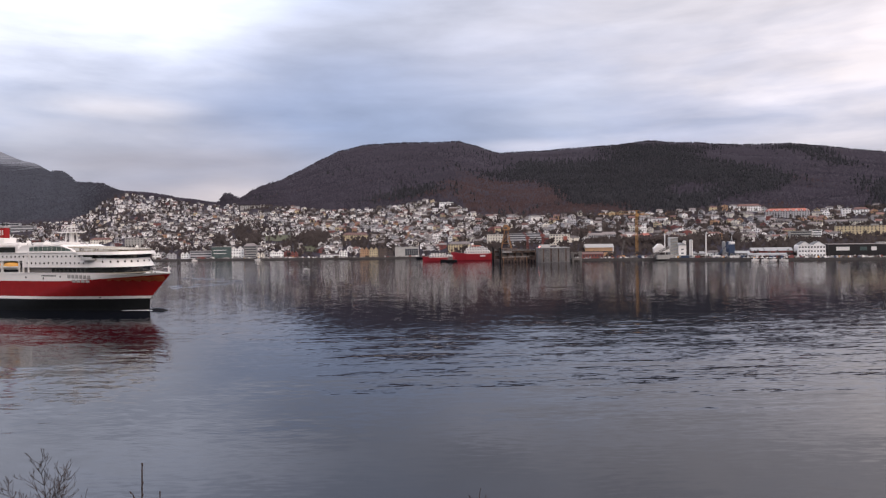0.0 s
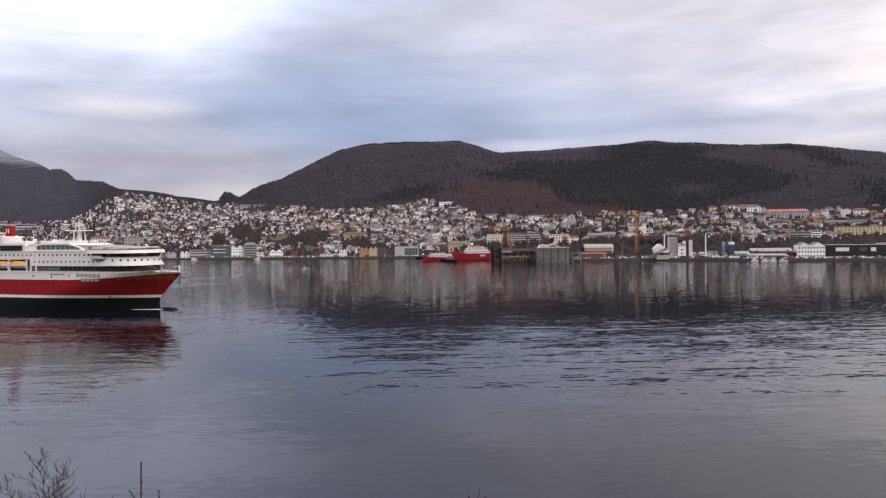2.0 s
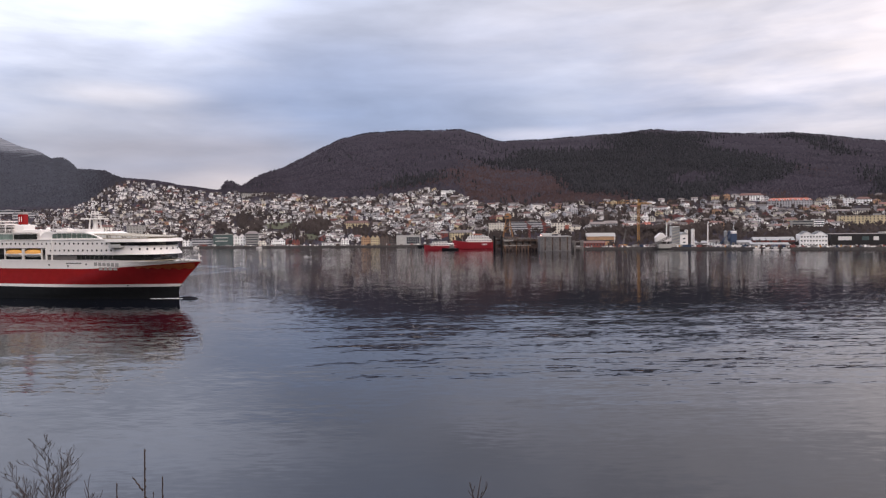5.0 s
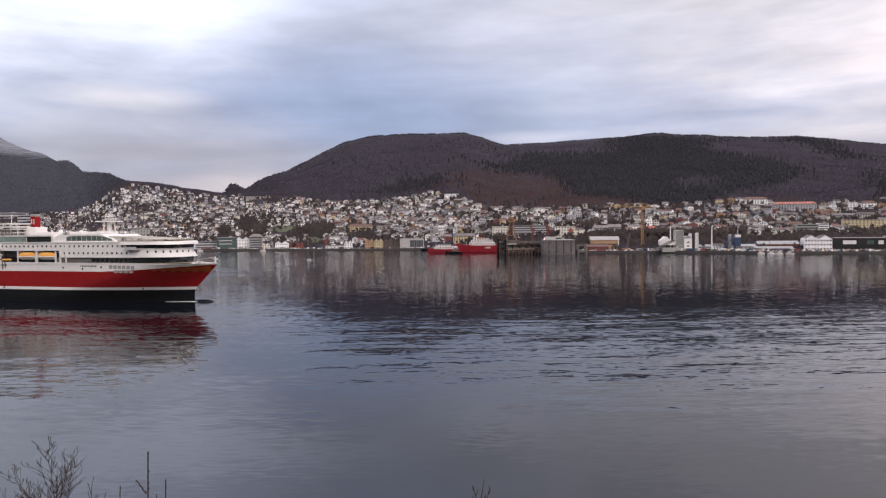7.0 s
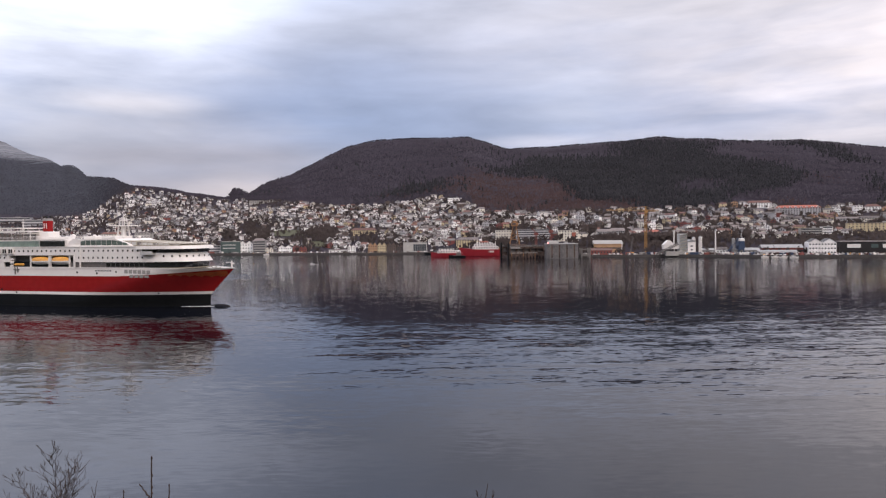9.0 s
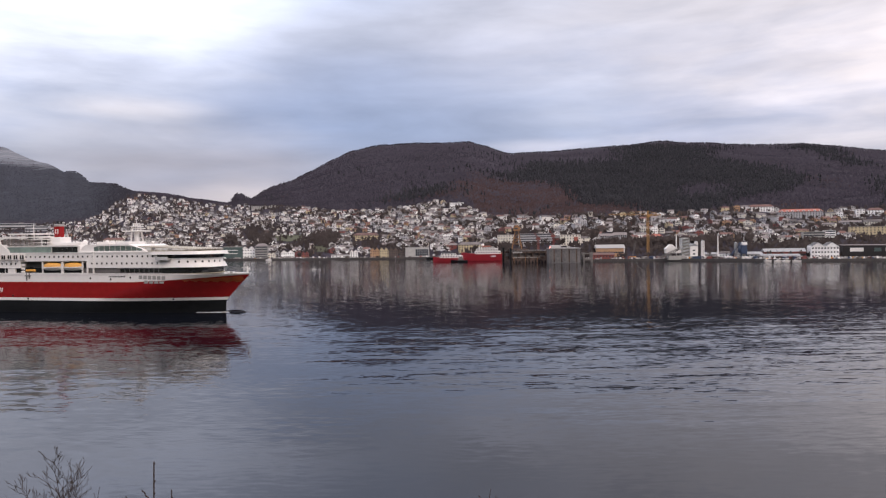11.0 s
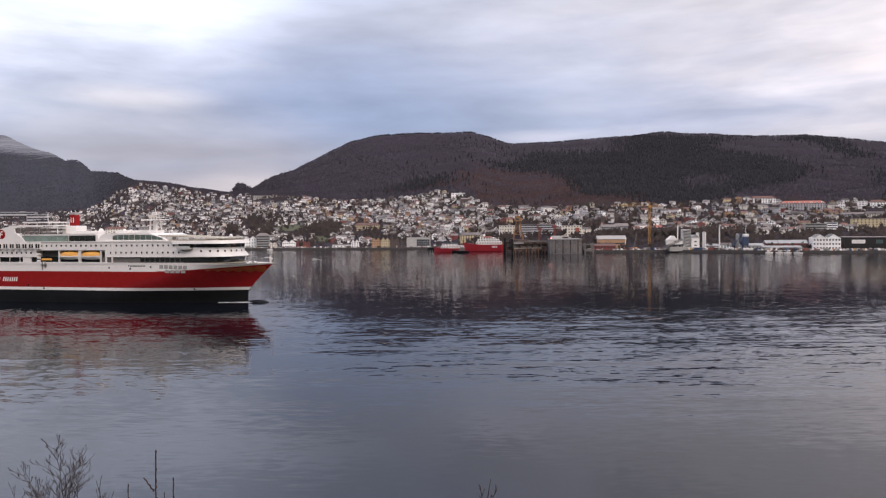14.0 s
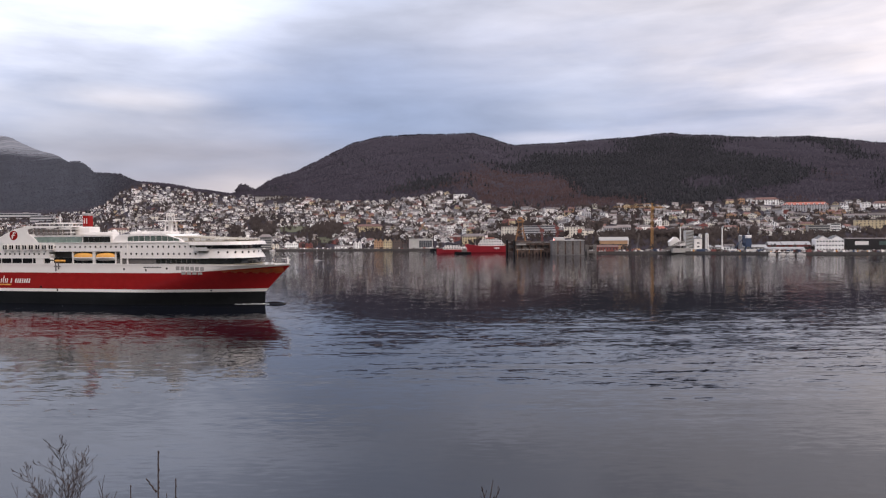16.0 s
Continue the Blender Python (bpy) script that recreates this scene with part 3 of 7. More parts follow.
def build_woods():
    m, s, p = scatter_forest(88000, -0.72, 0.78)
    q = patch(m, s, 2.2)
    # spruce stands on the right-hand hill's middle slopes, birch low down, bare mixed wood elsewhere
    stand = rng.normal(0, 0.09, len(m)) + np.exp(-((m - 0.27) / 0.13) ** 2 - ((s - 0.48) / 0.26) ** 2) + 0.45 * q + 0.17 * np.clip((m - 0.16) / 0.2, 0.0, 1.0)
    birch = rng.normal(0, 0.12, len(m)) + np.exp(-((m - 0.13) / 0.11) ** 2 - ((s - 0.28) / 0.22) ** 2) + np.where((m > 0.05) & (m < 0.30), 0.6, 0.12) * np.exp(-((s - 0.1) / np.where(m > 0.05, 0.24, 0.12)) ** 2) + 0.5 * patch(m, s, 7.9)
    short = np.clip((1 - s) * 10 + 0.3, 0.3, 1.0)
    skip = (m < -0.44) & (p[:, 2] > 385 + 60 * rng.random(len(m)))
    p[:, 2] += [crag(*v) for v in p]
    con = (stand > 0.34) & ~skip & (m > -0.29)
    bir = (birch > 0.45) & ~con & ~skip & (m > -0.44)
    rest = ~con & ~bir & ~skip
    woods("spruce_wood", "conifer", p[con], rng.uniform(8, 16, con.sum()) * short[con], "conifer", "dark green spruce wood on the hillside")
    woods("birch_wood", "bare", p[bir], rng.uniform(4.5, 9, bir.sum()) * short[bir], "birch", "reddish bare birch wood low on the hillside", 2)
    far = rest & (m < -0.43)
    rest &= ~far
    far &= rng.random(len(m)) < 0.7
    rest &= rng.random(len(m)) < 0.9
    woods("heath_wood", "bare", p[far], rng.uniform(4, 8, far.sum()) * short[far], "heath", "dark wood and heath on the far mountain", 2)
    woods("bare_wood", "bare", p[rest], rng.uniform(4, 9, rest.sum()) * short[rest], "bare", "dark leafless mixed wood covering the hills", 2)
    # the crest, tree against the sky
    m = rng.uniform(-0.72, 0.78, 7000)
    y, z = forest_point(m, 1.0)
    pine = rng.random(7000) < 0.2
    pts = np.stack([m * y, y, z], 1)
    pts[:, 2] += [crag(*v) for v in pts]
    keep = (pts[:, 2] < 390) & (~pine | (m < -0.44) | (m > -0.293))
    pts[:, 2] -= 1.8
    woods("ridge_pines", "conifer", pts[keep & pine], rng.uniform(3, 9, (keep & pine).sum()), "conifer", "dark pines along the hill crest")
    woods("ridge_trees", "bare", pts[keep & ~pine], 3.2 + 4.5 * rng.random((keep & ~pine).sum()) ** 2, "bare", "bare trees along the hill crest")
    m = rng.normal(-0.286, 0.0055, 150)
    y, z = forest_point(m, rng.uniform(0.4, 1.0, 150))
    woods("knoll_trees", "bare", np.stack([m * y, y, z], 1), rng.uniform(7, 13, 150), "bare", "dark trees crowding a small knoll")


build_woods()

# ---- the ferry: x forward from the stem at the waterline, y to port, z up ----
STERN = -131.0


def stem_x(z):
    return 0.0 if z < 4.6 else 11.2 * ((z - 4.6) / 11.2) ** 1.05


def half_beam(x, z):
    k = min(1.0, max(0.0, z / 16.0))
    entry = 66 - 35 * k ** 1.1
    t = min(1.0, max(0.0, (stem_x(z) - x) / entry))
    return 12.0 * (1 - (1 - t) ** (1.35 + 1.15 * k)) * (1.0 if z > 1 else 0.97)


def lerp_at(x, pts):
    return float(np.interp(x, [p[0] for p in pts], [p[1] for p in pts]))


def red_top(x):
    return lerp_at(x, [(-131, 13.0), (-36, 13.0), (-20, 13.7), (-6, 14.6), (4, 15.25), (11, 15.65)])


def sheer(x):
    return lerp_at(x, [(-131, 16.6), (-20, 16.4), (0, 15.9), (12, 15.9)])


def hull_skin(lo, hi, rows=3, proud=0.0, x0=STERN, x1=None, cols=72):
    """Both sides of the hull between two heights that vary along it."""
    bm = bmesh.new()
    for side in (-1, 1):
        g = []
        for i in range(cols + 1):
            q = 1 - (1 - i / cols) ** 1.6
            col = []
            for j in range(rows + 1):
                x = 0.0
                for _ in range(4):
                    z = lo(x) + (hi(x) - lo(x)) * j / rows
                    end = stem_x(z) if x1 is None else x1
                    x = x0 + (end - x0) * q
                col.append(bm.verts.new((x, side * (half_beam(x, z) + proud), z)))
            g.append(col)
        for i in range(cols):
            for j in range(rows):
                bm.faces.new((g[i][j], g[i + 1][j], g[i + 1][j + 1], g[i][j + 1]))
    bmesh.ops.remove_doubles(bm, verts=bm.verts, dist=0.02)
    return bm


def plan(xa, xf, hb, nose, n=14):
    """A deck-house outline: straight sides, a rounded front of length nose."""
    pts = [(xa, -hb)]
    for i in range(n + 1):
        a = math.pi * (i / n - 0.5)
        pts.append((xf - nose + nose * abs(math.cos(a)) ** 0.75, hb * math.copysign(abs(math.sin(a)) ** 0.85, math.sin(a))))
    pts.append((xa, hb))
    return pts


def house_tier(z0, z1, xa, xf0, xf1, hb0, hb1, nose):
    return prism(bmesh.new(), plan(xa, xf0, hb0, nose), z0, z1, plan(xa, xf1, hb1, nose))


def build_ferry():
    f = thing("ferry", 0, 0, 0, 0, "white and red car ferry with a black waterline under way", "ferry")
    # hull bands
    part("boot_band", hull_skin(lambda x: -3.0, lambda x: 5.1, 4), "ship_black", f, "black painted lower hull", True)
    part("waterline_stripe", hull_skin(lambda x: 5.1, lambda x: 6.3, 1), "ship_white", f, "white stripe above the black band", True)
    red = part("red_band", hull_skin(lambda x: 6.3, red_top, 5), "ship_red", f, "red painted hull side", True)
    part("upper_band", hull_skin(red_top, sheer, 2), "ship_white", f, "white painted upper hull", True)
    part("bow_rubbing_rail", hull_skin(lambda x: sheer(x) - 0.15, lambda x: sheer(x) + 0.25, 1, 0.18), "ship_white", f, smooth=True)
    part("transom", boxes((STERN - 0.1, STERN + 0.2, -12, 12, -3, 16.6)), "ship_red", f)
    bm = bmesh.new()
    prism(bm, [(x, -half_beam(x, 15) + 0.3) for x in np.linspace(-130, 9.5, 40)] + [(x, half_beam(x, 15) - 0.3) for x in np.linspace(9.5, -130, 40)], 14.9, 15.1)
    part("main_deck", bm, "ship_deck", f)
    # flames painted on the bow
    def tongue(x):
        return max(0.0, min(1.0, (x + 15) / 20))
    part("bow_flame", hull_skin(lambda x: red_top(x) - 0.4 - 2.3 * tongue(x) + 0.30 * math.sin(x * 1.7) + 0.12 * math.sin(x * 4.1), lambda x: red_top(x) - 0.22 - 0.3 * tongue(x) + 0.1 * math.sin(x * 1.1),
                                1, 0.03, -15.0, 8.7, 60), "flame", red, "orange flame painted on the bow")
    # lettering along the red band: plain white bars, and an orange swoosh
    def bar(x0, x1, z0, z1, mat, name, parent, lean=0.25):
        for side in (-1, 1):
            y = side * 12.03
            bm = bmesh.new()
            prof = [(x0, z0), (x1, z0), (x1 + lean * (z1 - z0), z1), (x0 + lean * (z1 - z0), z1)]
            a = [bm.verts.new((x, y, z)) for x, z in prof]
            b = [bm.verts.new((x, y - side * 0.05, z)) for x, z in prof]
            bm.faces.new(a)
            for i in range(4):
                bm.faces.new((a[i], a[(i + 1) % 4], b[(i + 1) % 4], b[i]))
            part(name, bm, mat, parent)
    x = -126.5
    for w, tall in ((1.6, 1), (0.5, 0), (0.5, 1), (1.7, 0), (1.4, 0), (1.9, 1), (0.5, 0), (0.6, 1), (0.5, 0), (1.6, 0), (1.6, 0)):
        bar(x, x + w * (0.8 if w < 1 else 0.3), 8.6, 11.4 if tall else 10.4, "ship_white", "letter_bar", red)
        x += w + 0.45
    for x, w in ((-109.0, 0.6), (-107.9, 0.6), (-106.8, 0.6), (-105.6, 0.6), (-104.5, 0.6), (-103.4, 0.6), (-102.3, 0.6)):
        bar(x, x + w, 8.6, 10.4, "ship_white", "letter_bar", red)
    bar(-118.5, -111.5, 7.6, 8.1, "orange", "swoosh", red, 2)
    for x in np.arange(-47.0, -39.4, 0.75):
        bar(x, x + 0.5, 15.0, 15.55, "ship_black", "name_bar", f, 0.0)
    # mooring openings and grey panels near the bow
    win = {}
    for k, (w, h) in dict(port=(0.66, 0.78), wide=(1.7, 1.5), panel=(1.85, 1.2), pane=(2.0, 1.55), tall=(1.5, 2.0)).items():
        win[k] = bmesh.new()
        box(win[k], -w / 2, w / 2, -0.06, 0.06, -h / 2, h / 2, 0.03)
        me = bpy.data.meshes.new("window_" + k)
        win[k].to_mesh(me)
        win[k].free()
        me.materials.append(M["hatch" if k in ("panel", "wide") else "ship_glass"])
        win[k] = me

    def set_pane(kind, x, y, z, parent, name="window", turn=0.0):
        o = part(name, win[kind], None, parent)
        o.matrix_basis = pose(x, y, z, 0, 0, turn)
        return o

    def hull_turn(x, z, side):
        return math.degrees(math.atan2(half_beam(x + 0.5, z) - half_beam(x - 0.5, z), 1.0)) * side
    for side in (-1, 1):
        for i in range(6):
            x = -31.6 + i * 2.15
            set_pane("wide", x, side * (half_beam(x, 15) + 0.04), 15.0 - 0.05 * i, f, "mooring_opening", hull_turn(x, 15, side))
        for i in range(4):
            x = -29.0 + i * 2.35
            set_pane("panel", x, side * (half_beam(x, 13) + 0.05), 13.1, f, "grey_panel", hull_turn(x, 13, side))
        for x, z in ((-56, 14.6), (-46, 14.2), (-36.5, 14.9), (-96, 7.0), (-88, 5.8), (-20, 5.9)):
            set_pane("port", x, side * (half_beam(x, z) + 0.03), z, f, "hull_opening", hull_turn(x, z, side))

    # promenade level: a dark glazed band under the cabin decks
    part("promenade_core", house_tier(16.5, 19.05, -129, -3.6, -3.2, 11.3, 11.3, 17), "ship_black", f)
    part("promenade_glazing", house_tier(16.75, 18.8, -21.5, -3.3, -3.0, 11.55, 11.55, 17), "ship_glass", f, "dark tinted window band")
    part("promenade_side", boxes((-60, -21.6, -11.55, 11.55, 16.75, 18.8)), "recess", f, "dark grey promenade side")
    for side in (-1, 1):
        for x in np.arange(-126, -91, 5.2):
            part("promenade_post", boxes((x - 0.1, x + 0.1, side * 11.8 - 0.1, side * 11.8 + 0.1, 16.5, 19.0)), "ship_white", f)
        part("bulwark", boxes((-130, -57, side * 12.0 - 0.12, side * 12.0 + 0.12, 15.9, 16.85)), "ship_white", f)
        for x in np.arange(-40.5, -22, 2.3):
            set_pane("pane", x, side * 11.62, 17.75, f, "window")
        part("locker", boxes((-98.5, -94.5, side * 11.2 - 0.8, side * 11.2 + 0.8, 16.5, 18.9), bevel=0.15), "ship_white", f)
    part("promenade_deck", house_tier(16.3, 16.6, -130, -2.5, -2.5, 12.0, 12.0, 17), "ship_deck", f)

    # cabin decks with the open lifeboat bay left free at the sides
    bay = (-91.5, -57.0)
    part("cabin_block", house_tier(19.0, 25.2, -130, bay[0], bay[0], 12.0, 12.0, 0.01), "ship_white", f)
    part("cabin_block", boxes((bay[0], bay[1], -8.5, 8.5, 16.5, 25.2)), "recess", f)
    part("cabin_block", boxes((bay[0], bay[1], -12, 12, 21.75, 25.2)), "ship_white", f)
    part("cabin_block", boxes((bay[1], -22, -12, 12, 19.0, 25.2)), "ship_white", f)
    part("deck_edge", boxes((-130, -22, -12.25, 12.25, 25.15, 25.45)), "ship_white", f)
    for xa, xb in ((-130, bay[0]), (bay[1], -18.0)):
        part("deck_edge", boxes((xa, xb, -12.15, 12.15, 18.9, 19.15)), "ship_white", f)
    for side in (-1, 1):
        for x in np.arange(-88.6, -23.5, 2.42):
            set_pane("port", x, side * 12.02, 23.65, f, "cabin_window")
        for x in list(np.arange(-55.0, -23.5, 2.42)) + list(np.arange(-128, -93, 2.42)):
            set_pane("port", x, side * 12.02, 20.75, f, "cabin_window")
        for i in range(8):
            x = -112.8 + i * 3.25
            b = part("balcony", boxes((x - 1.25, x + 1.25, side * 12.3 - 0.45, side * 12.3 + 0.45, 22.3, 24.95), bevel=0.12), "ship_white", f)
            for dx in (-0.58, 0.58):
                o = part("balcony_window", win["tall"], None, b)
                o.matrix_basis = Matrix.Translation((x + dx, side * 12.8, 23.6)) @ Matrix.Diagonal((0.5, 1, 0.85, 1))
            part("balcony_lamp", boxes((x - 0.4, x + 0.4, side * 12.3 - 0.6, side * 12.3 + 0.6, 21.7, 21.95)), "ship_grey", b)
        # lifeboats in davits
        for x in (-75.4, -64.9):
            lb = part("lifeboat", bmesh.new(), "ship_white", f, "orange-topped lifeboat in white davits")
            V = []
            for k in range(17):
                u = k / 16 * 2 - 1
                r = (1 - abs(u) ** 3.2) ** 0.6
                for (yy, zz) in ((0, -1.25), (0.9, -0.95), (1.45, 0.1), (1.5, 0.35), (-1.5, 0.35), (-1.45, 0.1), (-0.9, -0.95)):
                    V.append((x + 4.9 * u, side * 11.2 + yy * r, 19.0 + zz * (0.75 + 0.25 * r) + 0.25 * u * u))
            F = [(k * 7 + j, k * 7 + (j + 1) % 7, k * 7 + 7 + (j + 1) % 7, k * 7 + 7 + j) for k in range(16) for j in range(7)]
            lb.data = mesh_of("lifeboat_hull", V, F, ("ship_white",), None, True)
            V = []
            for k in range(17):
                u = k / 16 * 2 - 1
                r = (1 - abs(u) ** 3.0) ** 0.55
                for a in range(7):
                    q = math.pi * a / 6
                    V.append((x + 4.8 * u, side * 11.2 + 1.48 * math.cos(q) * r, 19.3 + 1.85 * math.sin(q) ** 0.8 * r + 0.2 * u * u))
            F = [(k * 7 + j, k * 7 + j + 1, k * 7 + 8 + j, k * 7 + 7 + j) for k in range(16) for j in range(6)]
            part("canopy", mesh_of("lifeboat_canopy", V, F, ("orange",), None, True), None, lb, "orange lifeboat canopy")
            part("fender_stripe", boxes((x - 4.2, x + 4.2, side * 12.7 - 0.06, side * 12.7 + 0.06, 19.05, 19.3)), "ship_white", lb)
            for dx in (-4.9, 4.9):
                d = boxes((x + dx - 0.22, x + dx + 0.22, side * 11.7 - 0.3, side * 11.7 + 0.3, 16.6, 21.6), (x + dx - 0.22, x + dx + 0.22, min(side * 8.5, side * 11.7), max(side * 8.5, side * 11.7), 20.9, 21.5))
                part("davit", d, "ship_white", f)
        # rescue boat, rafts and their launching frame
        rb = part("rescue_boat", boxes((-89.5, -84.2, side * 10.9 - 1.1, side * 10.9 + 1.1, 17.3, 18.3), bevel=0.45), "orange", f, "small orange rescue boat")
        part("console", boxes((-87.5, -86.3, side * 10.9 - 0.5, side * 10.9 + 0.5, 18.3, 19.3), bevel=0.1), "ship_black", rb)
        for z in (17.2, 18.6, 20.0):
            bm = bmesh.new()
            rod(bm, (-91.6, side * 11.2, z), (-89.9, side * 11.2, z), 0.55, sides=10)
            part("raft_canister", bm, "ship_white", f)
        part("launch_frame", boxes((-88.6, -88.2, side * 12.1 - 0.2, side * 12.1 + 0.2, 13.6, 17.2), (-87.2, -86.8, side * 12.1 - 0.2, side * 12.1 + 0.2, 14.4, 17.2), (-89.2, -86.2, side * 12.1 - 0.2, side * 12.1 + 0.2, 15.4, 15.8)), "recess", f)
        part("bay_frame", boxes((-57.6, -57.0, side * 12.0 - 0.25, side * 12.0 + 0.25, 16.6, 21.9), (-54.6, -54.1, side * 12.0 - 0.25, side * 12.0 + 0.25, 16.6, 25.6)), "ship_white", f)

    # bridge front: a flared lower tier, the dark bridge windows, a wide roof with wings
    part("bridge_tier", house_tier(19.0, 22.7, -24, -1.4, -3.9, 12.0, 11.2, 15), "ship_white", f, "flared white bridge front")
    for k in range(-6, 7):
        a = k * 0.105
        for_x = plan(-24, -2.6, 11.62, 15, 120)
        px, py = for_x[61 + k * 9]
        qx, qy = for_x[62 + k * 9]
        set_pane("port", px + 0.05, py, 21.3, f, "cabin_window", math.degrees(math.atan2(qy - py, qx - px)))
    part("bridge_windows", house_tier(22.7, 24.25, -24, -3.6, -3.0, 11.0, 11.4, 14), "ship_glass", f, "dark raked bridge windows")
    pl = plan(-24, -3.2, 11.3, 14, 48)
    for i in range(4, 46, 3):
        bm = bmesh.new()
        rod(bm, (pl[i][0] - 0.25, pl[i][1] * 0.985, 22.7), (pl[i][0] + 0.15, pl[i][1] * 1.01, 24.25), 0.12, sides=4)
        part("window_post", bm, "ship_black", f)
    part("bridge_roof", house_tier(24.2, 25.5, -26, -1.2, -1.8, 12.9, 12.7, 15), "ship_white", f, "wide white bridge roof")
    part("roof_coating", house_tier(25.5, 25.62, -25, -3.4, -3.4, 11.8, 11.8, 14), "ship_deck", f)
    for side in (-1, 1):
        part("bridge_wing", boxes((-23.4, -17.6, min(side * 11, side * 13.6), max(side * 11, side * 13.6), 22.0, 22.7), (-23.4, -17.6, side * 13.5 - 0.1, side * 13.5 + 0.1, 22.7, 23.3)), "ship_grey", f)
        part("wing_window", boxes((-23.2, -17.8, side * 12.6 - 0.08, side * 12.6 + 0.08, 22.7, 24.2)), "ship_glass", f)

    # raised tan observation deck behind the bridge roof, with its low screens
    bm = bmesh.new()
    prism(bm, [(-38.0, 25.5), (-8.0, 25.5), (-6.6, 26.35), (-37.0, 27.9)], -9.6, 9.6)
    for v in bm.verts:
        v.co = (v.co.x, v.co.z, v.co.y)
    bmesh.ops.recalc_face_normals(bm, faces=bm.faces[:])
    raised = part("observation_deck", bm, "ship_deck", f, "tan raised observation deck")
    for k in range(11):
        x = -34.5 + k * 2.6
        z = 27.9 - (x + 37) * 0.051
        part("deck_screen", boxes((x - 1.05, x + 1.05, -9.75, -9.62, 25.9, z - 0.35)), "ship_grey" if k % 3 else "recess", raised)

    # sun deck house with green glazing and a sloping front
    bm = bmesh.new()
    prof = [(-62, 25.4), (-29.5, 25.4), (-30.5, 26.3), (-37.5, 28.6), (-58.5, 28.6), (-60.5, 27.5)]
    lo = [bm.verts.new((x, -11.2, z)) for x, z in prof]
    hi = [bm.verts.new((x, 11.2, z)) for x, z in prof]
    for i in range(len(prof)):
        j = (i + 1) % len(prof)
        bm.faces.new((lo[i], lo[j], hi[j], hi[i]))
    bm.faces.new(lo)
    bm.faces.new(hi[::-1])
    sun_house = part("sun_deck_house", bm, "ship_white", f)
    for side in (-1, 1):
        for i in range(9):
            x0, x1 = -54.6 + i * 2.62, -54.6 + i * 2.62 + 2.4
            top = lambda x: 28.0 - max(0.0, (x + 40) / 9.5) ** 2 * 1.6 - (0.5 if x < -53.5 else 0)
            bm = bmesh.new()
            y = side * 11.25
            v = [bm.verts.new(c) for c in ((x0, y, 25.9), (x1, y, 25.9), (x1, y, max(26.0, top(x1))), (x0, y, max(26.0, top(x0))))]
            bm.faces.new(v)
            bmesh.ops.solidify(bm, geom=bm.faces[:], thickness=0.1)
            part("green_pane", bm, "ship_green_glass", sun_house)
        # glass screens further aft
        for x0, x1, mat, n in ((-75.5, -62.6, "ship_glass", 5), (-101, -76, "ship_green_glass", 10), (-112, -102, "ship_green_glass", 4)):
            w = (x1 - x0) / n
            for i in range(n):
                part("glass_screen", boxes((x0 + i * w + 0.06, x0 + (i + 1) * w - 0.06, side * 11.4 - 0.06, side * 11.4 + 0.06, 25.5, 27.9)), mat, f)
        part("screen_rail", boxes((-112, -62, side * 11.4 - 0.1, side * 11.4 + 0.1, 27.85, 28.05)), "ship_white", f)
        part("screen_pillar", boxes((-103.2, -99.2, side * 11.3 - 0.2, side * 11.3 + 0.2, 25.4, 29.0)), "ship_white", f)
    part("top_deck_house", boxes((-104, -63, -9.5, 9.5, 25.4, 28.3), bevel=0.1), "ship_white", f)
    part("top_deck", boxes((-100, -64, -10.5, 10.5, 28.2, 28.5)), "ship_white", f)
    part("upper_house", boxes((-103, -86, -6.5, 6.5, 28.5, 31.0), bevel=0.15), "recess", f)
    part("upper_house", boxes((-97, -84, -7.5, 7.5, 30.9, 31.2), (-99, -84, -8.5, 8.5, 29.7, 29.9)), "ship_white", f)
    # white sail-shaped wings at the aft end
    for side in (-1, 1):
        out = [(-126, 25.3), (-97, 25.3), (-101.5, 27.0), (-105.0, 29.3), (-105.5, 31.0), (-99, 31.6), (-88, 31.5), (-88, 32.0), (-100, 32.3), (-107, 32.1), (-111.5, 31.2), (-115.5, 29.6), (-119.5, 27.6)]
        out = [(x + 3.2 if x < -100 else x, z) for x, z in out]
        bm = bmesh.new()
        prism(bm, out, 0, 0.6)
        for v in bm.verts:
            v.co = (v.co.x, side * 11.9 + (v.co.z - 0.3), v.co.y)
        sail = part("sail_wing", bm, "ship_white", f, "white curved sail-shaped wing")
        bm = bmesh.new()
        rod(bm, (-108.8, side * 12.2, 28.6), (-108.8, side * 12.28, 28.6), 2.0, sides=28)
        disc = part("round_emblem", bm, "ship_red", sail, "round red emblem")
        bar2 = bmesh.new()
        for a, b in (((-109.5, 27.2), (-108.7, 29.8)), ((-109.7, 28.4), (-108.0, 28.7)), ((-108.7, 29.8), (-107.7, 29.6))):
            rod(bar2, (a[0], side * 12.3, a[1]), (b[0], side * 12.3, b[1]), 0.2, sides=6)
        part("emblem_stroke", bar2, "ship_white", disc)
        for i in range(5):
            bm = bmesh.new()
            rod(bm, (-104.5 + i * 3.6, side * 11.8, 31.6), (-101.0 + i * 3.2, side * 11.2, 28.2), 0.12, sides=5)
            part("sail_brace", bm, "recess", f)
        for i in range(22):
            x = -103.4 + i * 0.8
            part("louvre", boxes((x - 0.22, x + 0.22, side * 9.6 - 0.1, side * 9.6 + 0.1, 28.3, 31.4 - 0.02 * i)), "recess" if i % 3 else "brown", f)
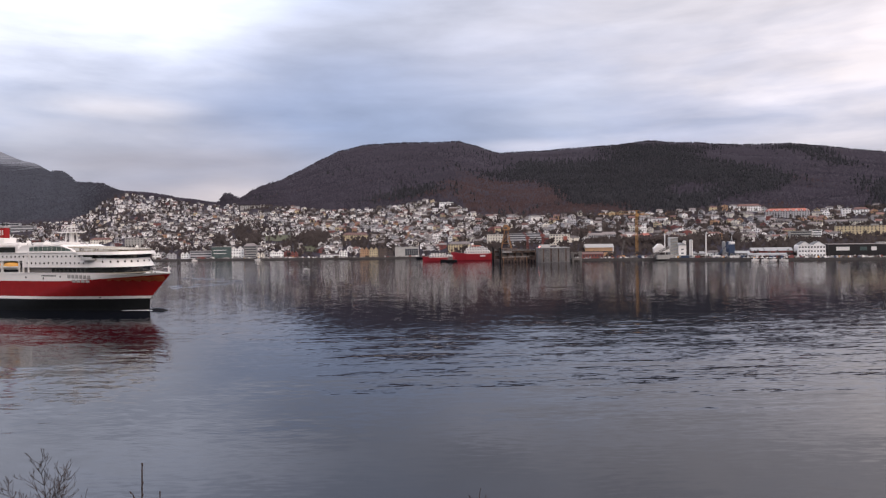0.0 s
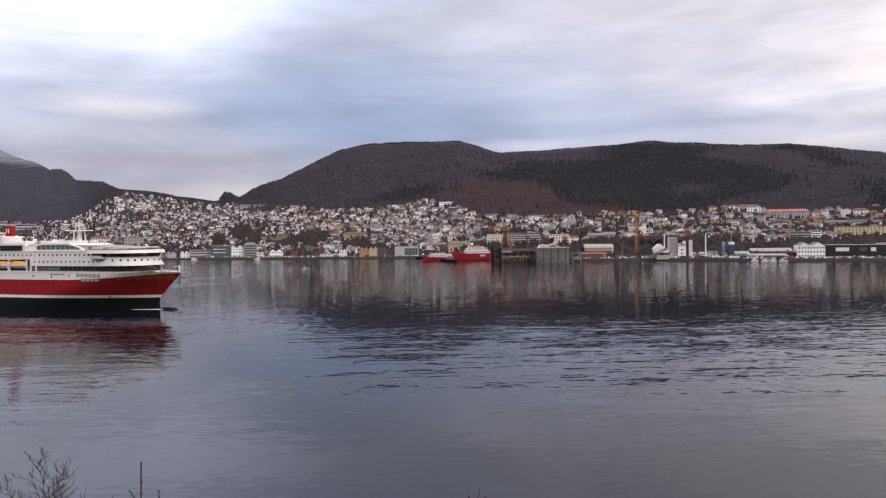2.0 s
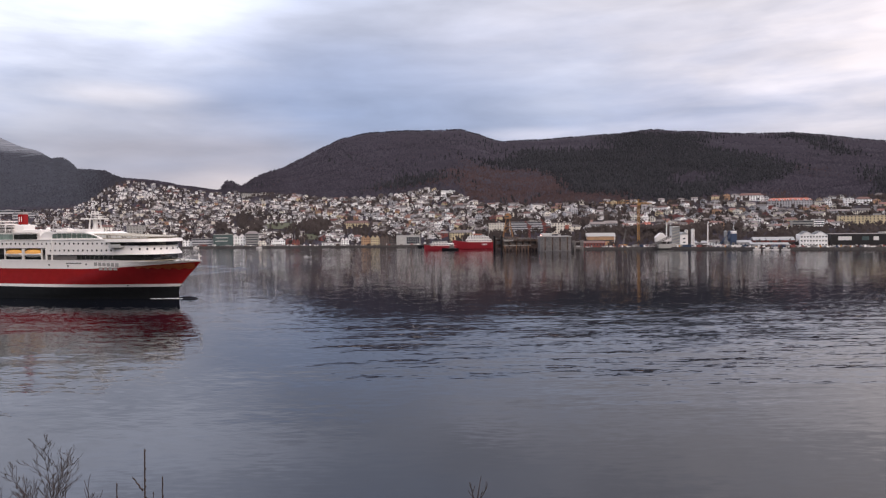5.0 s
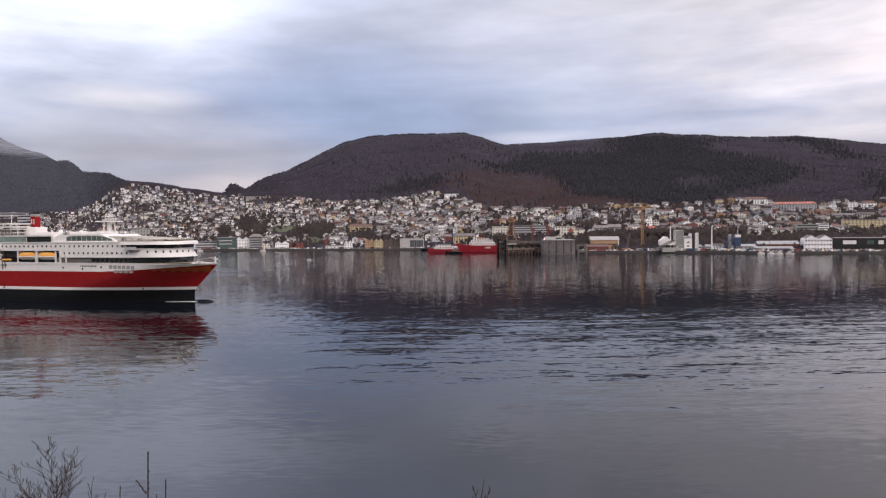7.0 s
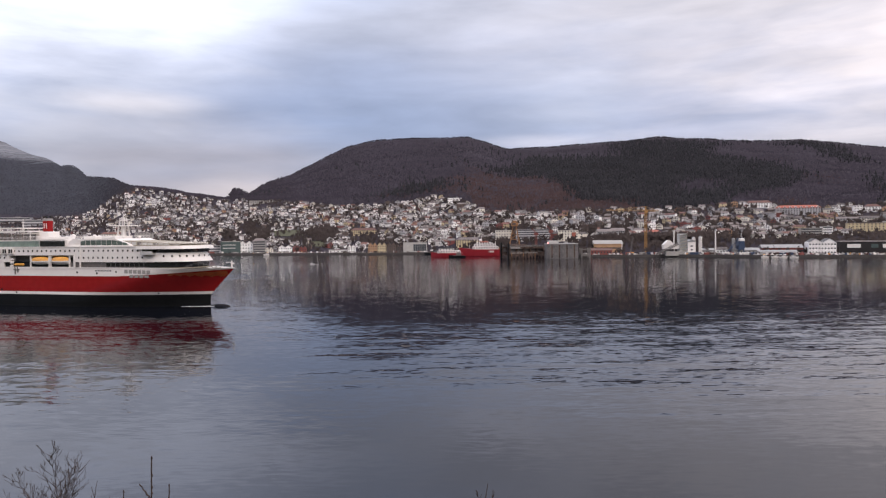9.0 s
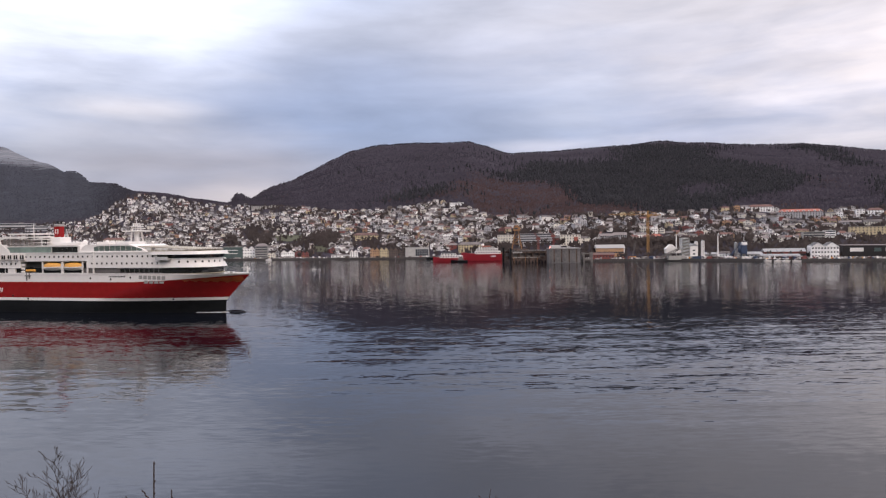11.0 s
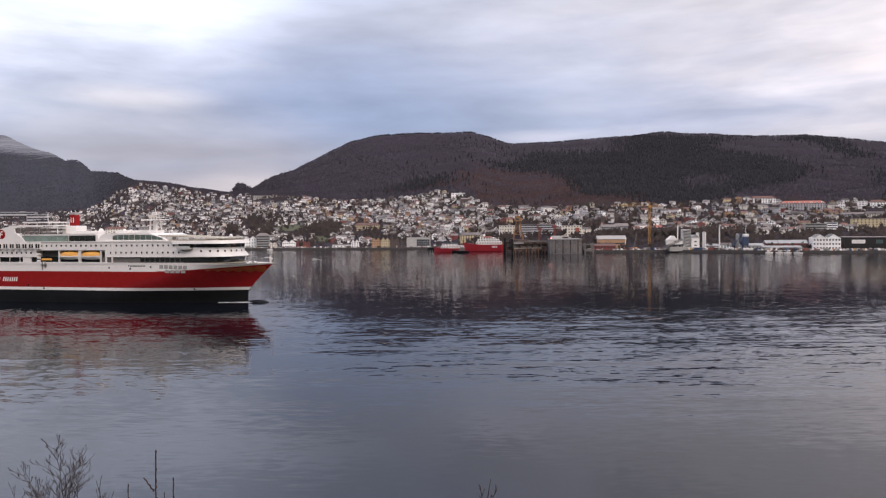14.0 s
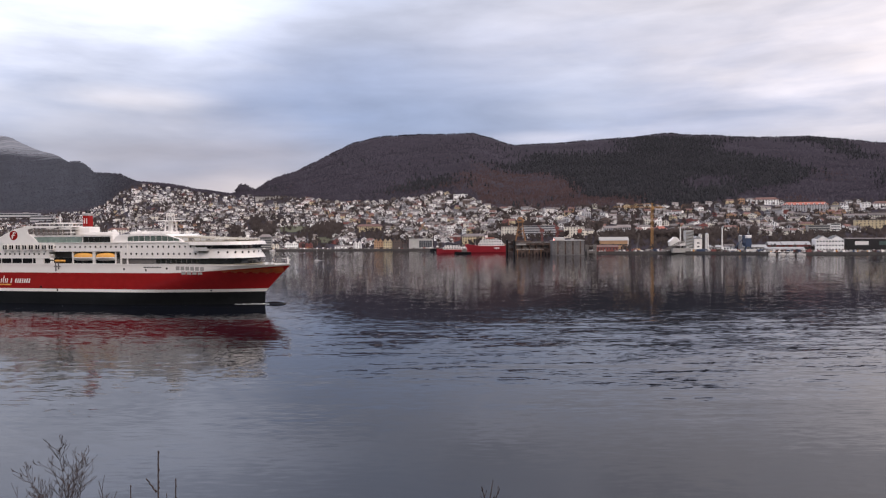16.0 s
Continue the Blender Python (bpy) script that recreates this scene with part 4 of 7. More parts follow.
    for z, x0, x1 in ((31.9, -104, -84), (33.3, -102, -88)):
        part("top_platform", house_tier(z, z + 0.55, x0, x1, x1, 8, 8, 5), "ship_white", f)
        for x in (x0 + 0.6, (x0 + x1) / 2, x1 - 0.6):
            for y in (-7.5, 7.5):
                part("platform_post", boxes((x - 0.12, x + 0.12, y - 0.12, y + 0.12, 28.4, z)), "ship_white", f)
    # funnel
    part("funnel_base", boxes((-88.5, -79.0, -3.2, 3.2, 28.4, 32.0), bevel=0.25), "ship_white", f)
    fun = part("funnel", boxes((-84.0, -80.9, -1.5, 1.5, 31.8, 37.0), bevel=0.3), "ship_red", f, "red funnel with a white top")
    part("funnel_cap", boxes((-84.1, -80.8, -1.6, 1.6, 36.6, 37.8), bevel=0.3), "hatch", fun)
    for side in (-1, 1):
        for x in (-83.0, -81.8):
            part("funnel_mark", boxes((x - 0.16, x + 0.16, side * 1.52 - 0.04, side * 1.52 + 0.04, 33.4, 35.6)), "ship_white", fun)
    for x, y in ((-83.4, 0.7), (-82.5, -0.7), (-81.6, 0.6)):
        bm = bmesh.new()
        rod(bm, (x, y, 37.8), (x - 0.3, y, 39.0), 0.35, sides=8)
        part("exhaust_pipe", bm, "ship_black", fun)
    # aft whip mast and dark exhaust stacks
    for x, h in ((-97.2, 38.0), (-99.5, 35.4), (-101.5, 36.0)):
        bm = bmesh.new()
        rod(bm, (x, 1.0, 31.0), (x, 1.0, h), 0.22, 0.1)
        rod(bm, (x - 0.9, 1.0, h - 1.6), (x + 0.9, 1.0, h - 1.6), 0.1)
        part("signal_mast", bm, "ship_white" if h > 37 else "ship_black", f)
    for i in range(9):
        x, h = -105.5 + i * 1.7, 34.4 + 1.8 * math.sin(i * 2.3) ** 2
        bm = bmesh.new()
        rod(bm, (x, -3.0 + (i % 3) * 2.5, 31.5), (x + 0.7 * math.sin(i * 1.7), -3.0 + (i % 3) * 2.5, h), 0.10, 0.05, sides=5)
        part("aerial", bm, "ship_black", f)
    # radar mast
    mast = part("radar_mast", boxes((-44.8, -40.0, -2.6, 2.6, 28.4, 29.6), bevel=0.2), "ship_white", f, "white radar mast with platforms")
    for dx, dy in ((-1.6, -1.8), (1.6, -1.8), (-1.6, 1.8), (1.6, 1.8)):
        bm = bmesh.new()
        rod(bm, (-42.4 + dx, dy, 29.4), (-42.4 + dx * 0.8, dy * 0.8, 34.0), 0.34)
        part("mast_leg", bm, "ship_white", mast)
    part("mast_column", boxes((-43.2, -41.6, -0.8, 0.8, 29.4, 34.2), bevel=0.2), "ship_white", mast)
    part("mast_platform", boxes((-46.9, -38.2, -3.6, 3.6, 33.9, 34.35), bevel=0.08), "ship_white", mast)
    part("mast_platform", boxes((-44.6, -40.4, -1.9, 1.9, 36.0, 36.25), bevel=0.05), "ship_white", mast)
    bm = bmesh.new()
    for dx in (-1.35, 1.35):
        for dy in (-1.0, 1.0):
            rod(bm, (-42.4 + dx, dy, 34.2), (-42.4 + dx * 0.75, dy * 0.7, 37.4), 0.2, sides=6)
        for z in (35.3, 36.4, 37.3):
            rod(bm, (-42.4 + dx * 0.85, -0.8, z), (-42.4 + dx * 0.85, 0.8, z), 0.12, sides=5)
    for z in (35.3, 36.4, 37.3):
        for dy in (-0.8, 0.8):
            rod(bm, (-43.6, dy, z), (-41.2, dy, z), 0.14, sides=5)
    part("mast_frame", bm, "ship_white", mast)
    for z, w, x in ((35.0, 2.2, -39.9), (36.6, 1.6, -41.0)):
        part("radar_scanner", boxes((x - 1.5, x + 1.5, -w * 0.2, w * 0.2, z, z + 0.35)), "ship_white", mast)
    bm = bmesh.new()
    rod(bm, (-42.4, 0, 37.2), (-42.4, 0, 39.4), 0.14, 0.06)
    part("mast_pole", bm, "ship_white", mast)
    # domes, vents and rails on the top decks
    for x, y, z, r in ((-72.5, 4, 29.4, 1.0), (-69.5, -3, 29.0, 0.7), (-59.2, 2, 29.2, 0.9), (-51.5, -4, 29.2, 0.7), (-36.8, 3, 29.0, 0.6), (-74.5, -5, 29.0, 0.7), (-9.0, 3.0, 26.9, 0.7)):
        bm = bmesh.new()
        bmesh.ops.create_uvsphere(bm, u_segments=12, v_segments=8, radius=r, matrix=Matrix.Translation((x, y, z + r * 0.4)))
        rod(bm, (x, y, z - 1.4), (x, y, z + 0.1), r * 0.4)
        part("satellite_dome", bm, "ship_white", f, smooth=True)
    for x0, x1, y, z in ((-78, -64, -6, 28.5), (-58, -46, 3, 28.6), (-56, -50, -6, 28.6)):
        part("vent_housing", boxes((x0, x1, y - 2, y + 2, z, z + 1.2), bevel=0.15), "ship_white", f)

    def railing(pts, z, name="railing", step=2.5, h=1.1):
        bm = bmesh.new()
        for (xa, ya), (xb, yb) in zip(pts, pts[1:]):
            for k in (0.55, 1.0):
                rod(bm, (xa, ya, z + h * k), (xb, yb, z + h * k), 0.05, sides=4)
            n = max(1, int(math.hypot(xb - xa, yb - ya) / step))
            for i in range(n):
                u = i / n
                x, y = xa + (xb - xa) * u, ya + (yb - ya) * u
                rod(bm, (x, y, z), (x, y, z + h), 0.05, sides=4)
        part(name, bm, "ship_white", f)
    railing(plan(-25, -4, 11.4, 13), 25.6)
    railing([(-62, -10.8), (-38, -10.8), (-38, 10.8), (-62, 10.8)], 28.6)
    railing([(-99, -10.2), (-64, -10.2)], 28.5)
    railing([(-99, 10.2), (-64, 10.2)], 28.5)
    railing([(-128, -11.6), (-128, 11.6)], 25.4)
    # bow deck gear and the jack staff
    bm = bmesh.new()
    rod(bm, (10.2, 0, 15.6), (10.2, 0, 19.0), 0.42, 0.26)
    box(bm, 9.9, 11.2, -0.3, 0.3, 17.6, 18.2)
    box(bm, 7.6, 10.2, -0.12, 0.12, 18.2, 18.45)
    part("bow_mast", bm, "ship_white", f)
    for x, y in ((1.5, 3.0), (1.5, -3.0), (-2, 5)):
        bm = bmesh.new()
        rod(bm, (x, y - 1.2, 15.9), (x, y + 1.2, 15.9), 0.7, sides=12)
        part("windlass", bm, "ship_grey", f)
    # foam at the stem and along the side, moving with her
    bm = bmesh.new()
    for i in range(76):
        u = i / 75
        side = -1 if i % 2 else 1
        x = 3.6 - 15 * u ** 1.5 + rng.uniform(-0.4, 0.4)
        y = side * (half_beam(min(x, -0.5), 0.2) + 0.4 + 1.2 * u * rng.random())
        r = (0.9 - 0.6 * u) * rng.uniform(0.7, 1.3)
        bmesh.ops.create_icosphere(bm, subdivisions=1, radius=1.0, matrix=Matrix.LocRotScale((x, y, 0.02), None, (r * 2.0, r * 0.7, 0.22 * r)))
    hump = bmesh.new()
    bmesh.ops.create_uvsphere(hump, u_segments=20, v_segments=12, radius=1.0, matrix=Matrix.LocRotScale((4.4, 0, -0.15), None, (5.0, 1.3, 1.25)))
    part("bow_hump", hump, "water", f, "dark smooth hump of water ahead of the stem", True)
    part("bow_foam", bm, "foam", f, "thin white foam at the bow", True)
    bm = bmesh.new()
    for side in (-1, 1):
        for k in range(3):
            vs = []
            for i in range(25):
                u = i / 24
                x = 7.0 - 10 * k - 70 * u
                y = side * (0.6 + 3.0 * k + 30 * u ** 1.05)
                w = 0.9 + 1.2 * u
                vs.append([bm.verts.new((x, y - w, 0.004)), bm.verts.new((x, y, 0.10 * (1 - u) + 0.006)), bm.verts.new((x, y + w, 0.004))])
            for a, b in zip(vs, vs[1:]):
                for j in range(2):
                    bm.faces.new((a[j], b[j], b[j + 1], a[j + 1]))
    part("bow_wave", bm, "water", f, "low smooth bow wave", True)
    return f


ferry = build_ferry()

# ---- blocks, yards and ships on the far shore ----
TAKEN = []


def spot(m, e):
    """The place on the town slope at bearing m that is seen at rise e."""
    lo, hi = 0.0, 1.0
    for _ in range(40):
        s = (lo + hi) / 2
        y, z = town_point(m, s)
        lo, hi = (s, hi) if (z - 30) / y < e else (lo, s)
    y, z = town_point(m, (lo + hi) / 2)
    return float(m * y), float(y), float(z)


def share(name, bm, mat):
    me = bpy.data.meshes.new(name)
    bm.to_mesh(me)
    bm.free()
    me.materials.append(M[mat])
    return me


PANES = {k: share("pane", boxes((-w / 2, w / 2, -0.06, 0.06, -h / 2, h / 2)), mat) for k, (w, h, mat) in dict(
    flat=(1.5, 1.5, "window"), wide=(2.6, 1.4, "window"), door=(1.0, 2.1, "brown"), tall=(1.1, 2.2, "window"), green=(2.2, 1.5, "green_glass"), white=(2.4, 1.2, "ship_white")).items()}


def block(label, m0, m1, e0, e1, depth, wall, roof="slate", kind="flat", cols=8, floors=3, pane="flat", turn=0.0, on_quay=None, strips=False, name="apartment_block", category="apartment block"):
    """A long building between two bearings, its foot at rise e0 and its roof at e1."""
    mc = (m0 + m1) / 2
    if on_quay is None:
        x, y, z = spot(mc, e0)
    else:
        y = float(shore_y(mc)) + on_quay
        x, z = mc * y, QUAY
    w, top = (m1 - m0) * y, 30 + e1 * y - z
    TAKEN.append((m0, m1, e0, e1))
    b = thing(name, x, y + depth / 2, z, math.degrees(math.atan2(-x, y)) * 0.6 + turn, label, category)
    rise = 0.0 if kind == "flat" else min(0.32 * top, 4.0)
    h = top - rise - (0.5 if kind == "flat" else 0)
    X, Y = w / 2, depth / 2
    wall_bm = boxes((-X, X, -Y, Y, -6, h))
    part("wall", wall_bm, wall, b)
    if kind == "flat":
        part("roof", boxes((-X - 0.3, X + 0.3, -Y - 0.3, Y + 0.3, h, h + 0.5)), roof, b)
        part("roof_house", boxes((X * 0.2, X * 0.45, -Y * 0.3, Y * 0.3, h + 0.5, h + 2.2)), "concrete", b)
    elif kind == "gables":
        n = max(2, min(2 if w > 25 else 4, int(w / 9)))
        for i in range(n):
            bm = bmesh.new()
            x0, x1 = -X + w * i / n, -X + w * (i + 1) / n
            v = [bm.verts.new(c) for c in ((x0, -Y, h), (x1, -Y, h), ((x0 + x1) / 2, -Y, h + rise), (x0, Y, h), (x1, Y, h), ((x0 + x1) / 2, Y, h + rise))]
            for q in ((0, 1, 2), (3, 5, 4), (1, 4, 5, 2), (0, 2, 5, 3)):
                bm.faces.new([v[k] for k in q])
            part("gable", bm, wall, b)
            bm = bmesh.new()
            for s in (-1, 1):
                e = [(x0 if s < 0 else x1) + s * 0.05, h - 0.05]
                c = ((x0 + x1) / 2, h + rise + 0.1)
                q = [bm.verts.new(p) for p in ((e[0], -Y - 0.5, e[1]), (c[0], -Y - 0.5, c[1]), (c[0], Y + 0.5, c[1]), (e[0], Y + 0.5, e[1]))]
                bm.faces.new(q)
            bmesh.ops.solidify(bm, geom=bm.faces[:], thickness=0.3)
            part("roof", bm, roof, b)
    else:
        bm = bmesh.new()
        i = rise * 1.2 if kind == "hip" else 0.0
        v = [bm.verts.new(c) for c in ((-X - 0.6, -Y - 0.6, h), (X + 0.6, -Y - 0.6, h), (X + 0.6, Y + 0.6, h), (-X - 0.6, Y + 0.6, h), (-X - 0.6 + i, 0, h + rise), (X + 0.6 - i, 0, h + rise))]
        for q in ((0, 1, 5, 4), (2, 3, 4, 5), (1, 2, 5), (3, 0, 4), (3, 2, 1, 0)):
            bm.faces.new([v[k] for k in q])
        part("roof", bm, roof, b)
    fh = h / floors
    if strips:
        for f in range(floors):
            part("window_band", boxes((-X + 0.8, X - 0.8, -Y - 0.06, -Y + 0.06, f * fh + fh * 0.38, f * fh + fh * 0.82)), "window" if pane != "green" else "green_glass", b)
    else:
        for f in range(floors):
            for c in range(cols):
                o = part("window", PANES[pane], None, b)
                o.matrix_basis = pose(-X + w * (c + 0.5) / cols, -Y - 0.02, f * fh + fh * 0.58)
    return b, X, Y, h


def build_blocks():
    b, X, Y, h = block("long grey flats with a bright orange roof and dormers", 0.4948, 0.5525, 0.0185, 0.0326, 12, "grey", "orange_roof", "hip", 16, 4)
    for i in range(8):
        x = -X + 2 * X * (i + 0.5) / 8
        d = part("dormer", boxes((x - 1.4, x + 1.4, -Y - 0.3, -1, h, h + 2.0)), "white", b)
        part("dormer_window", PANES["flat"], None, d).matrix_basis = pose(x, -Y - 0.35, h + 1.0)
    block("white flats with a dull red roof above the trees", 0.4501, 0.4825, 0.0290, 0.0399, 11, "white", "tile", "hip", 9, 3)
    block("grey concrete office block with window bands", 0.5290, 0.5580, -0.0155, -0.0003, 14, "concrete", "concrete", "flat", 1, 4, strips=True, name="office_block", category="office block")
    block("white concrete office block with window bands", 0.5600, 0.5740, -0.0155, 0.0015, 14, "white", "concrete", "flat", 1, 5, strips=True, name="office_block", category="office block")
    block("long yellow apartment block with many windows", 0.6010, 0.6780, -0.0087, 0.0063, 12, "yellow", "slate", "flat", 16, 4)
    block("long low grey flats on the slope", 0.5818, 0.6150, 0.0066, 0.0152, 11, "grey", "slate", "gable", 9, 2)
    block("long low pale flats on the slope", 0.6170, 0.6400, 0.0056, 0.0162, 11, "cream", "slate", "gable", 7, 3)
    block("narrow white tower of flats", 0.6044, 0.6158, 0.0175, 0.0316, 10, "white", "slate", "flat", 3, 4)
    block("white building with a dull red roof", 0.6220, 0.6420, 0.0215, 0.0330, 11, "white", "tile", "hip", 5, 3)
    block("white waterfront factory with two gables", 0.5440, 0.5800, -0.0378, -0.0162, 22, "white", "silver", "gables", 9, 3, on_quay=14, name="factory", category="factory")
    b, X, Y, h = block("long dark clad waterfront warehouse with white doors", 0.5980, 0.7100, -0.0380, -0.0208, 30, "dark_clad", "slate", "flat", 1, 1, on_quay=16, strips=False, name="warehouse", category="warehouse")
    for x0, x1, mat in ((-0.83, -0.52, "ship_white"), (-0.28, -0.12, "green_glass"), (-0.02, 0.10, "ship_white"), (0.5, 0.7, "silver")):
        part("loading_door", boxes((x0 * X, x1 * X, -Y - 0.1, -Y + 0.1, h * 0.52, h * 0.82)), mat, b)
    for i in range(3):
        m = 0.474 + 0.0198 * i
        block("long brick shed with a pale metal roof", m, m + 0.0185, -0.0345, -0.0242, 20, "red", "silver", "gable", 5, 1, pane="wide", on_quay=26, name="shed", category="shed")
    block("low grey quay shed", 0.4341, 0.4667, -0.0355, -0.0282, 14, "concrete", "silver", "gable", 6, 1, on_quay=16, name="shed", category="shed")
    block("low grey quay shed", 0.4690, 0.5200, -0.0365, -0.0320, 12, "grey", "silver", "gable", 8, 1, on_quay=12, name="shed", category="shed")
    block("low grey workshop on the quay", 0.3860, 0.4030, -0.0355, -0.0283, 14, "hatch", "silver", "gable", 5, 1, on_quay=18, name="shed", category="shed")
    block("low white boat shed on the quay", 0.4060, 0.4220, -0.0345, -0.0273, 14, "white", "slate", "gable", 4, 1, on_quay=20, name="shed", category="shed")
    block("grey stepped apartment block", 0.2326, 0.2520, -0.0105, 0.0010, 12, "grey", "slate", "gable", 6, 3)
    block("grey stepped apartment block", 0.2530, 0.2708, -0.0105, 0.0025, 12, "grey", "slate", "gable", 6, 3)
    block("white house with a bright red roof", 0.3057, 0.3228, -0.0119, -0.0005, 11, "white", "orange_roof", "hip", 5, 3)
    b, X, Y, h = block("long pale shipyard shed with ochre doors", 0.2290, 0.2690, -0.0270, -0.0152, 26, "ochre", "hatch", "gable", 12, 1, pane="wide", on_quay=34, name="shed", category="shed")
    part("door_band", boxes((-X * 0.5, X * 0.8, -Y - 0.12, -Y + 0.1, 2.5, 5.0)), "ochre", b)
    part("end_wall", boxes((X * 0.93, X * 0.99, -Y - 0.15, -Y + 0.1, 0, h)), "ship_white", b)
    block("low red boat shed at the water", 0.2228, 0.2528, -0.0358, -0.0266, 12, "red", "tile", "gable", 7, 1, on_quay=4, name="shed", category="shed")
    block("long grey shipyard office with window bands", 0.1148, 0.1635, -0.0143, 0.0027, 14, "grey", "slate", "flat", 1, 5, strips=True, name="office_block", category="office block")
    b, X, Y, h = block("white flats with a red panel on the end", 0.1757, 0.2041, -0.0156, 0.0006, 12, "cream", "slate", "flat", 7, 4)
    part("red_panel", boxes((X * 0.35, X * 0.75, -Y - 0.15, -Y + 0.1, h * 0.35, h * 0.8)), "orange_roof", b)
    block("low white yard building behind the dock", 0.1640, 0.1990, -0.0260, -0.0185, 12, "white", "silver", "flat", 10, 1, on_quay=40, name="shed", category="shed")
    b, X, Y, h = block("white concrete dockside hall with a dark glazed grid", -0.0490, -0.0147, -0.0313, -0.0151, 16, "pale_concrete", "concrete", "flat", 1, 1, on_quay=3, pane="white", name="dock_hall", category="building")
    part("dark_opening", boxes((-X * 0.15, X * 0.93, -Y - 0.1, -Y + 0.2, h * 0.14, h * 0.84)), "window", b)
    for i in range(7):
        x = -X * 0.15 + X * 1.08 * i / 6
        part("mullion", boxes((x - 0.2, x + 0.2, -Y - 0.3, -Y, h * 0.14, h * 0.84)), "silver", b)
    for z in (0.36, 0.61):
        part("mullion", boxes((-X * 0.15, X * 0.93, -Y - 0.28, -Y, h * z, h * z + 0.3)), "silver", b)
    for i in range(3):
        m = -0.0996 + 0.0134 * i
        block("yellow wharf house with steep gables", m, m + 0.0126, -0.0300, -0.0146, 18, ("ochre", "yellow", "brown")[i], "slate", "gables", 4, 3, on_quay=4, name="wharf_house", category="house")
    block("long cream and yellow apartment block", -0.1232, -0.0874, -0.0039, 0.0067, 12, "yellow", "tile", "hip", 12, 3)
    block("ochre apartment block behind the red ship", 0.0278, 0.0619, -0.0210, -0.0085, 12, "yellow", "slate", "hip", 9, 3)
    block("white terraced flats stepping up the slope", 0.0060, 0.0240, 0.0330, 0.0405, 12, "white", "concrete", "flat", 8, 2)
    block("white terraced flats stepping up the slope", 0.0160, 0.0360, 0.0405, 0.0485, 12, "white", "concrete", "flat", 9, 2)
    block("beige flats by the dock", 0.0847, 0.1075, -0.0147, 0.0015, 12, "cream", "slate", "flat", 6, 4)
    block("low white manor above a grass slope", -0.2380, -0.2160, 0.0045, 0.0100, 9, "white", "slate", "hip", 10, 1, name="manor", category="house")
    block("long pale school on the hill crest", -0.2686, -0.2228, 0.0436, 0.0476, 12, "concrete", "slate", "flat", 18, 2, name="school", category="school")
    b, X, Y, h = block("green glass office block on the waterfront", -0.3117, -0.2845, -0.0290, -0.0107, 18, "green_glass", "concrete", "flat", 1, 4, pane="green", on_quay=8, strips=True, name="office_block", category="office block")
    for z in (0.42, 0.7):
        part("white_band", boxes((-X * 0.8, X * 0.5, -Y - 0.1, -Y, h * z, h * z + 0.8)), "ship_white", b)
    block("grey terraced office on the waterfront", -0.3422, -0.3126, -0.0285, -0.0160, 16, "grey", "slate", "flat", 1, 3, on_quay=10, strips=True, name="office_block", category="office block")
    block("white gabled waterfront house", -0.2845, -0.2660, -0.0285, -0.0103, 12, "white", "slate", "gables", 5, 3, on_quay=22, name="wharf_house", category="house")
    block("grey stepped flats on the waterfront", -0.2655, -0.2474, -0.0291, -0.0065, 14, "hatch", "slate", "hip", 5, 5, on_quay=16, strips=True)
    block("pale concrete block among the houses", -0.4338, -0.4099, -0.0104, 0.0033, 14, "concrete", "concrete", "flat", 6, 4)
    block("beige flats among the houses", -0.4816, -0.4537, -0.0057, 0.0048, 12, "cream", "tile", "hip", 8, 3)
    block("long grey hall with a white roof edge", -0.6394, -0.5872, 0.0186, 0.0274, 30, "grey", "silver", "flat", 1, 2, strips=True, name="hall", category="building")
    block("long grey hall with a white roof edge", -0.5938, -0.5636, 0.0150, 0.0235, 26, "grey", "silver", "flat", 1, 2, strips=True, name="hall", category="building")
    block("small dark red waterfront house", -0.1983, -0.1885, -0.0282, -0.0185, 9, "red", "slate", "gables", 3, 2, on_quay=14, name="wharf_house", category="house")
    block("white waterfront houses under one roof", -0.2283, -0.2096, -0.0280, -0.0166, 10, "white", "slate", "gables", 6, 2, on_quay=16, name="wharf_house", category="house")
    block("low white boathouse on the waterfront", -0.1560, -0.1300, -0.0295, -0.0235, 10, "white", "slate", "gable", 5, 1, on_quay=8, name="boathouse", category="house")
    block("white gabled waterfront house", -0.1290, -0.1180, -0.0300, -0.0170, 11, "white", "slate", "gables", 3, 3, on_quay=10, name="wharf_house", category="house")
    block("brown timber wharf house", -0.0588, -0.0505, -0.0309, -0.0180, 14, "brown", "slate", "gables", 4, 3, on_quay=6, name="wharf_house", category="house")
    for m, w, wall, e in ((-0.355, 0.011, "white", -0.0175), (-0.247, 0.010, "cream", -0.0195), (-0.335, 0.009, "white", -0.0150), (-0.375, 0.012, "grey", -0.0180), (-0.395, 0.010, "white", -0.0165),
                       (-0.42, 0.012, "cream", -0.0170), (-0.45, 0.011, "white", -0.0180), (-0.48, 0.013, "grey", -0.0180), (-0.52, 0.012, "white", -0.0180), (-0.56, 0.013, "white", -0.0180)):
        block("%s waterfront house" % {"white": "white wooden", "cream": "cream wooden", "grey": "grey rendered"}[wall], m, m + w, -0.0285, e, 10, wall, "slate", "gables", 3, 2, on_quay=12, name="wharf_house", category="house")


build_blocks()


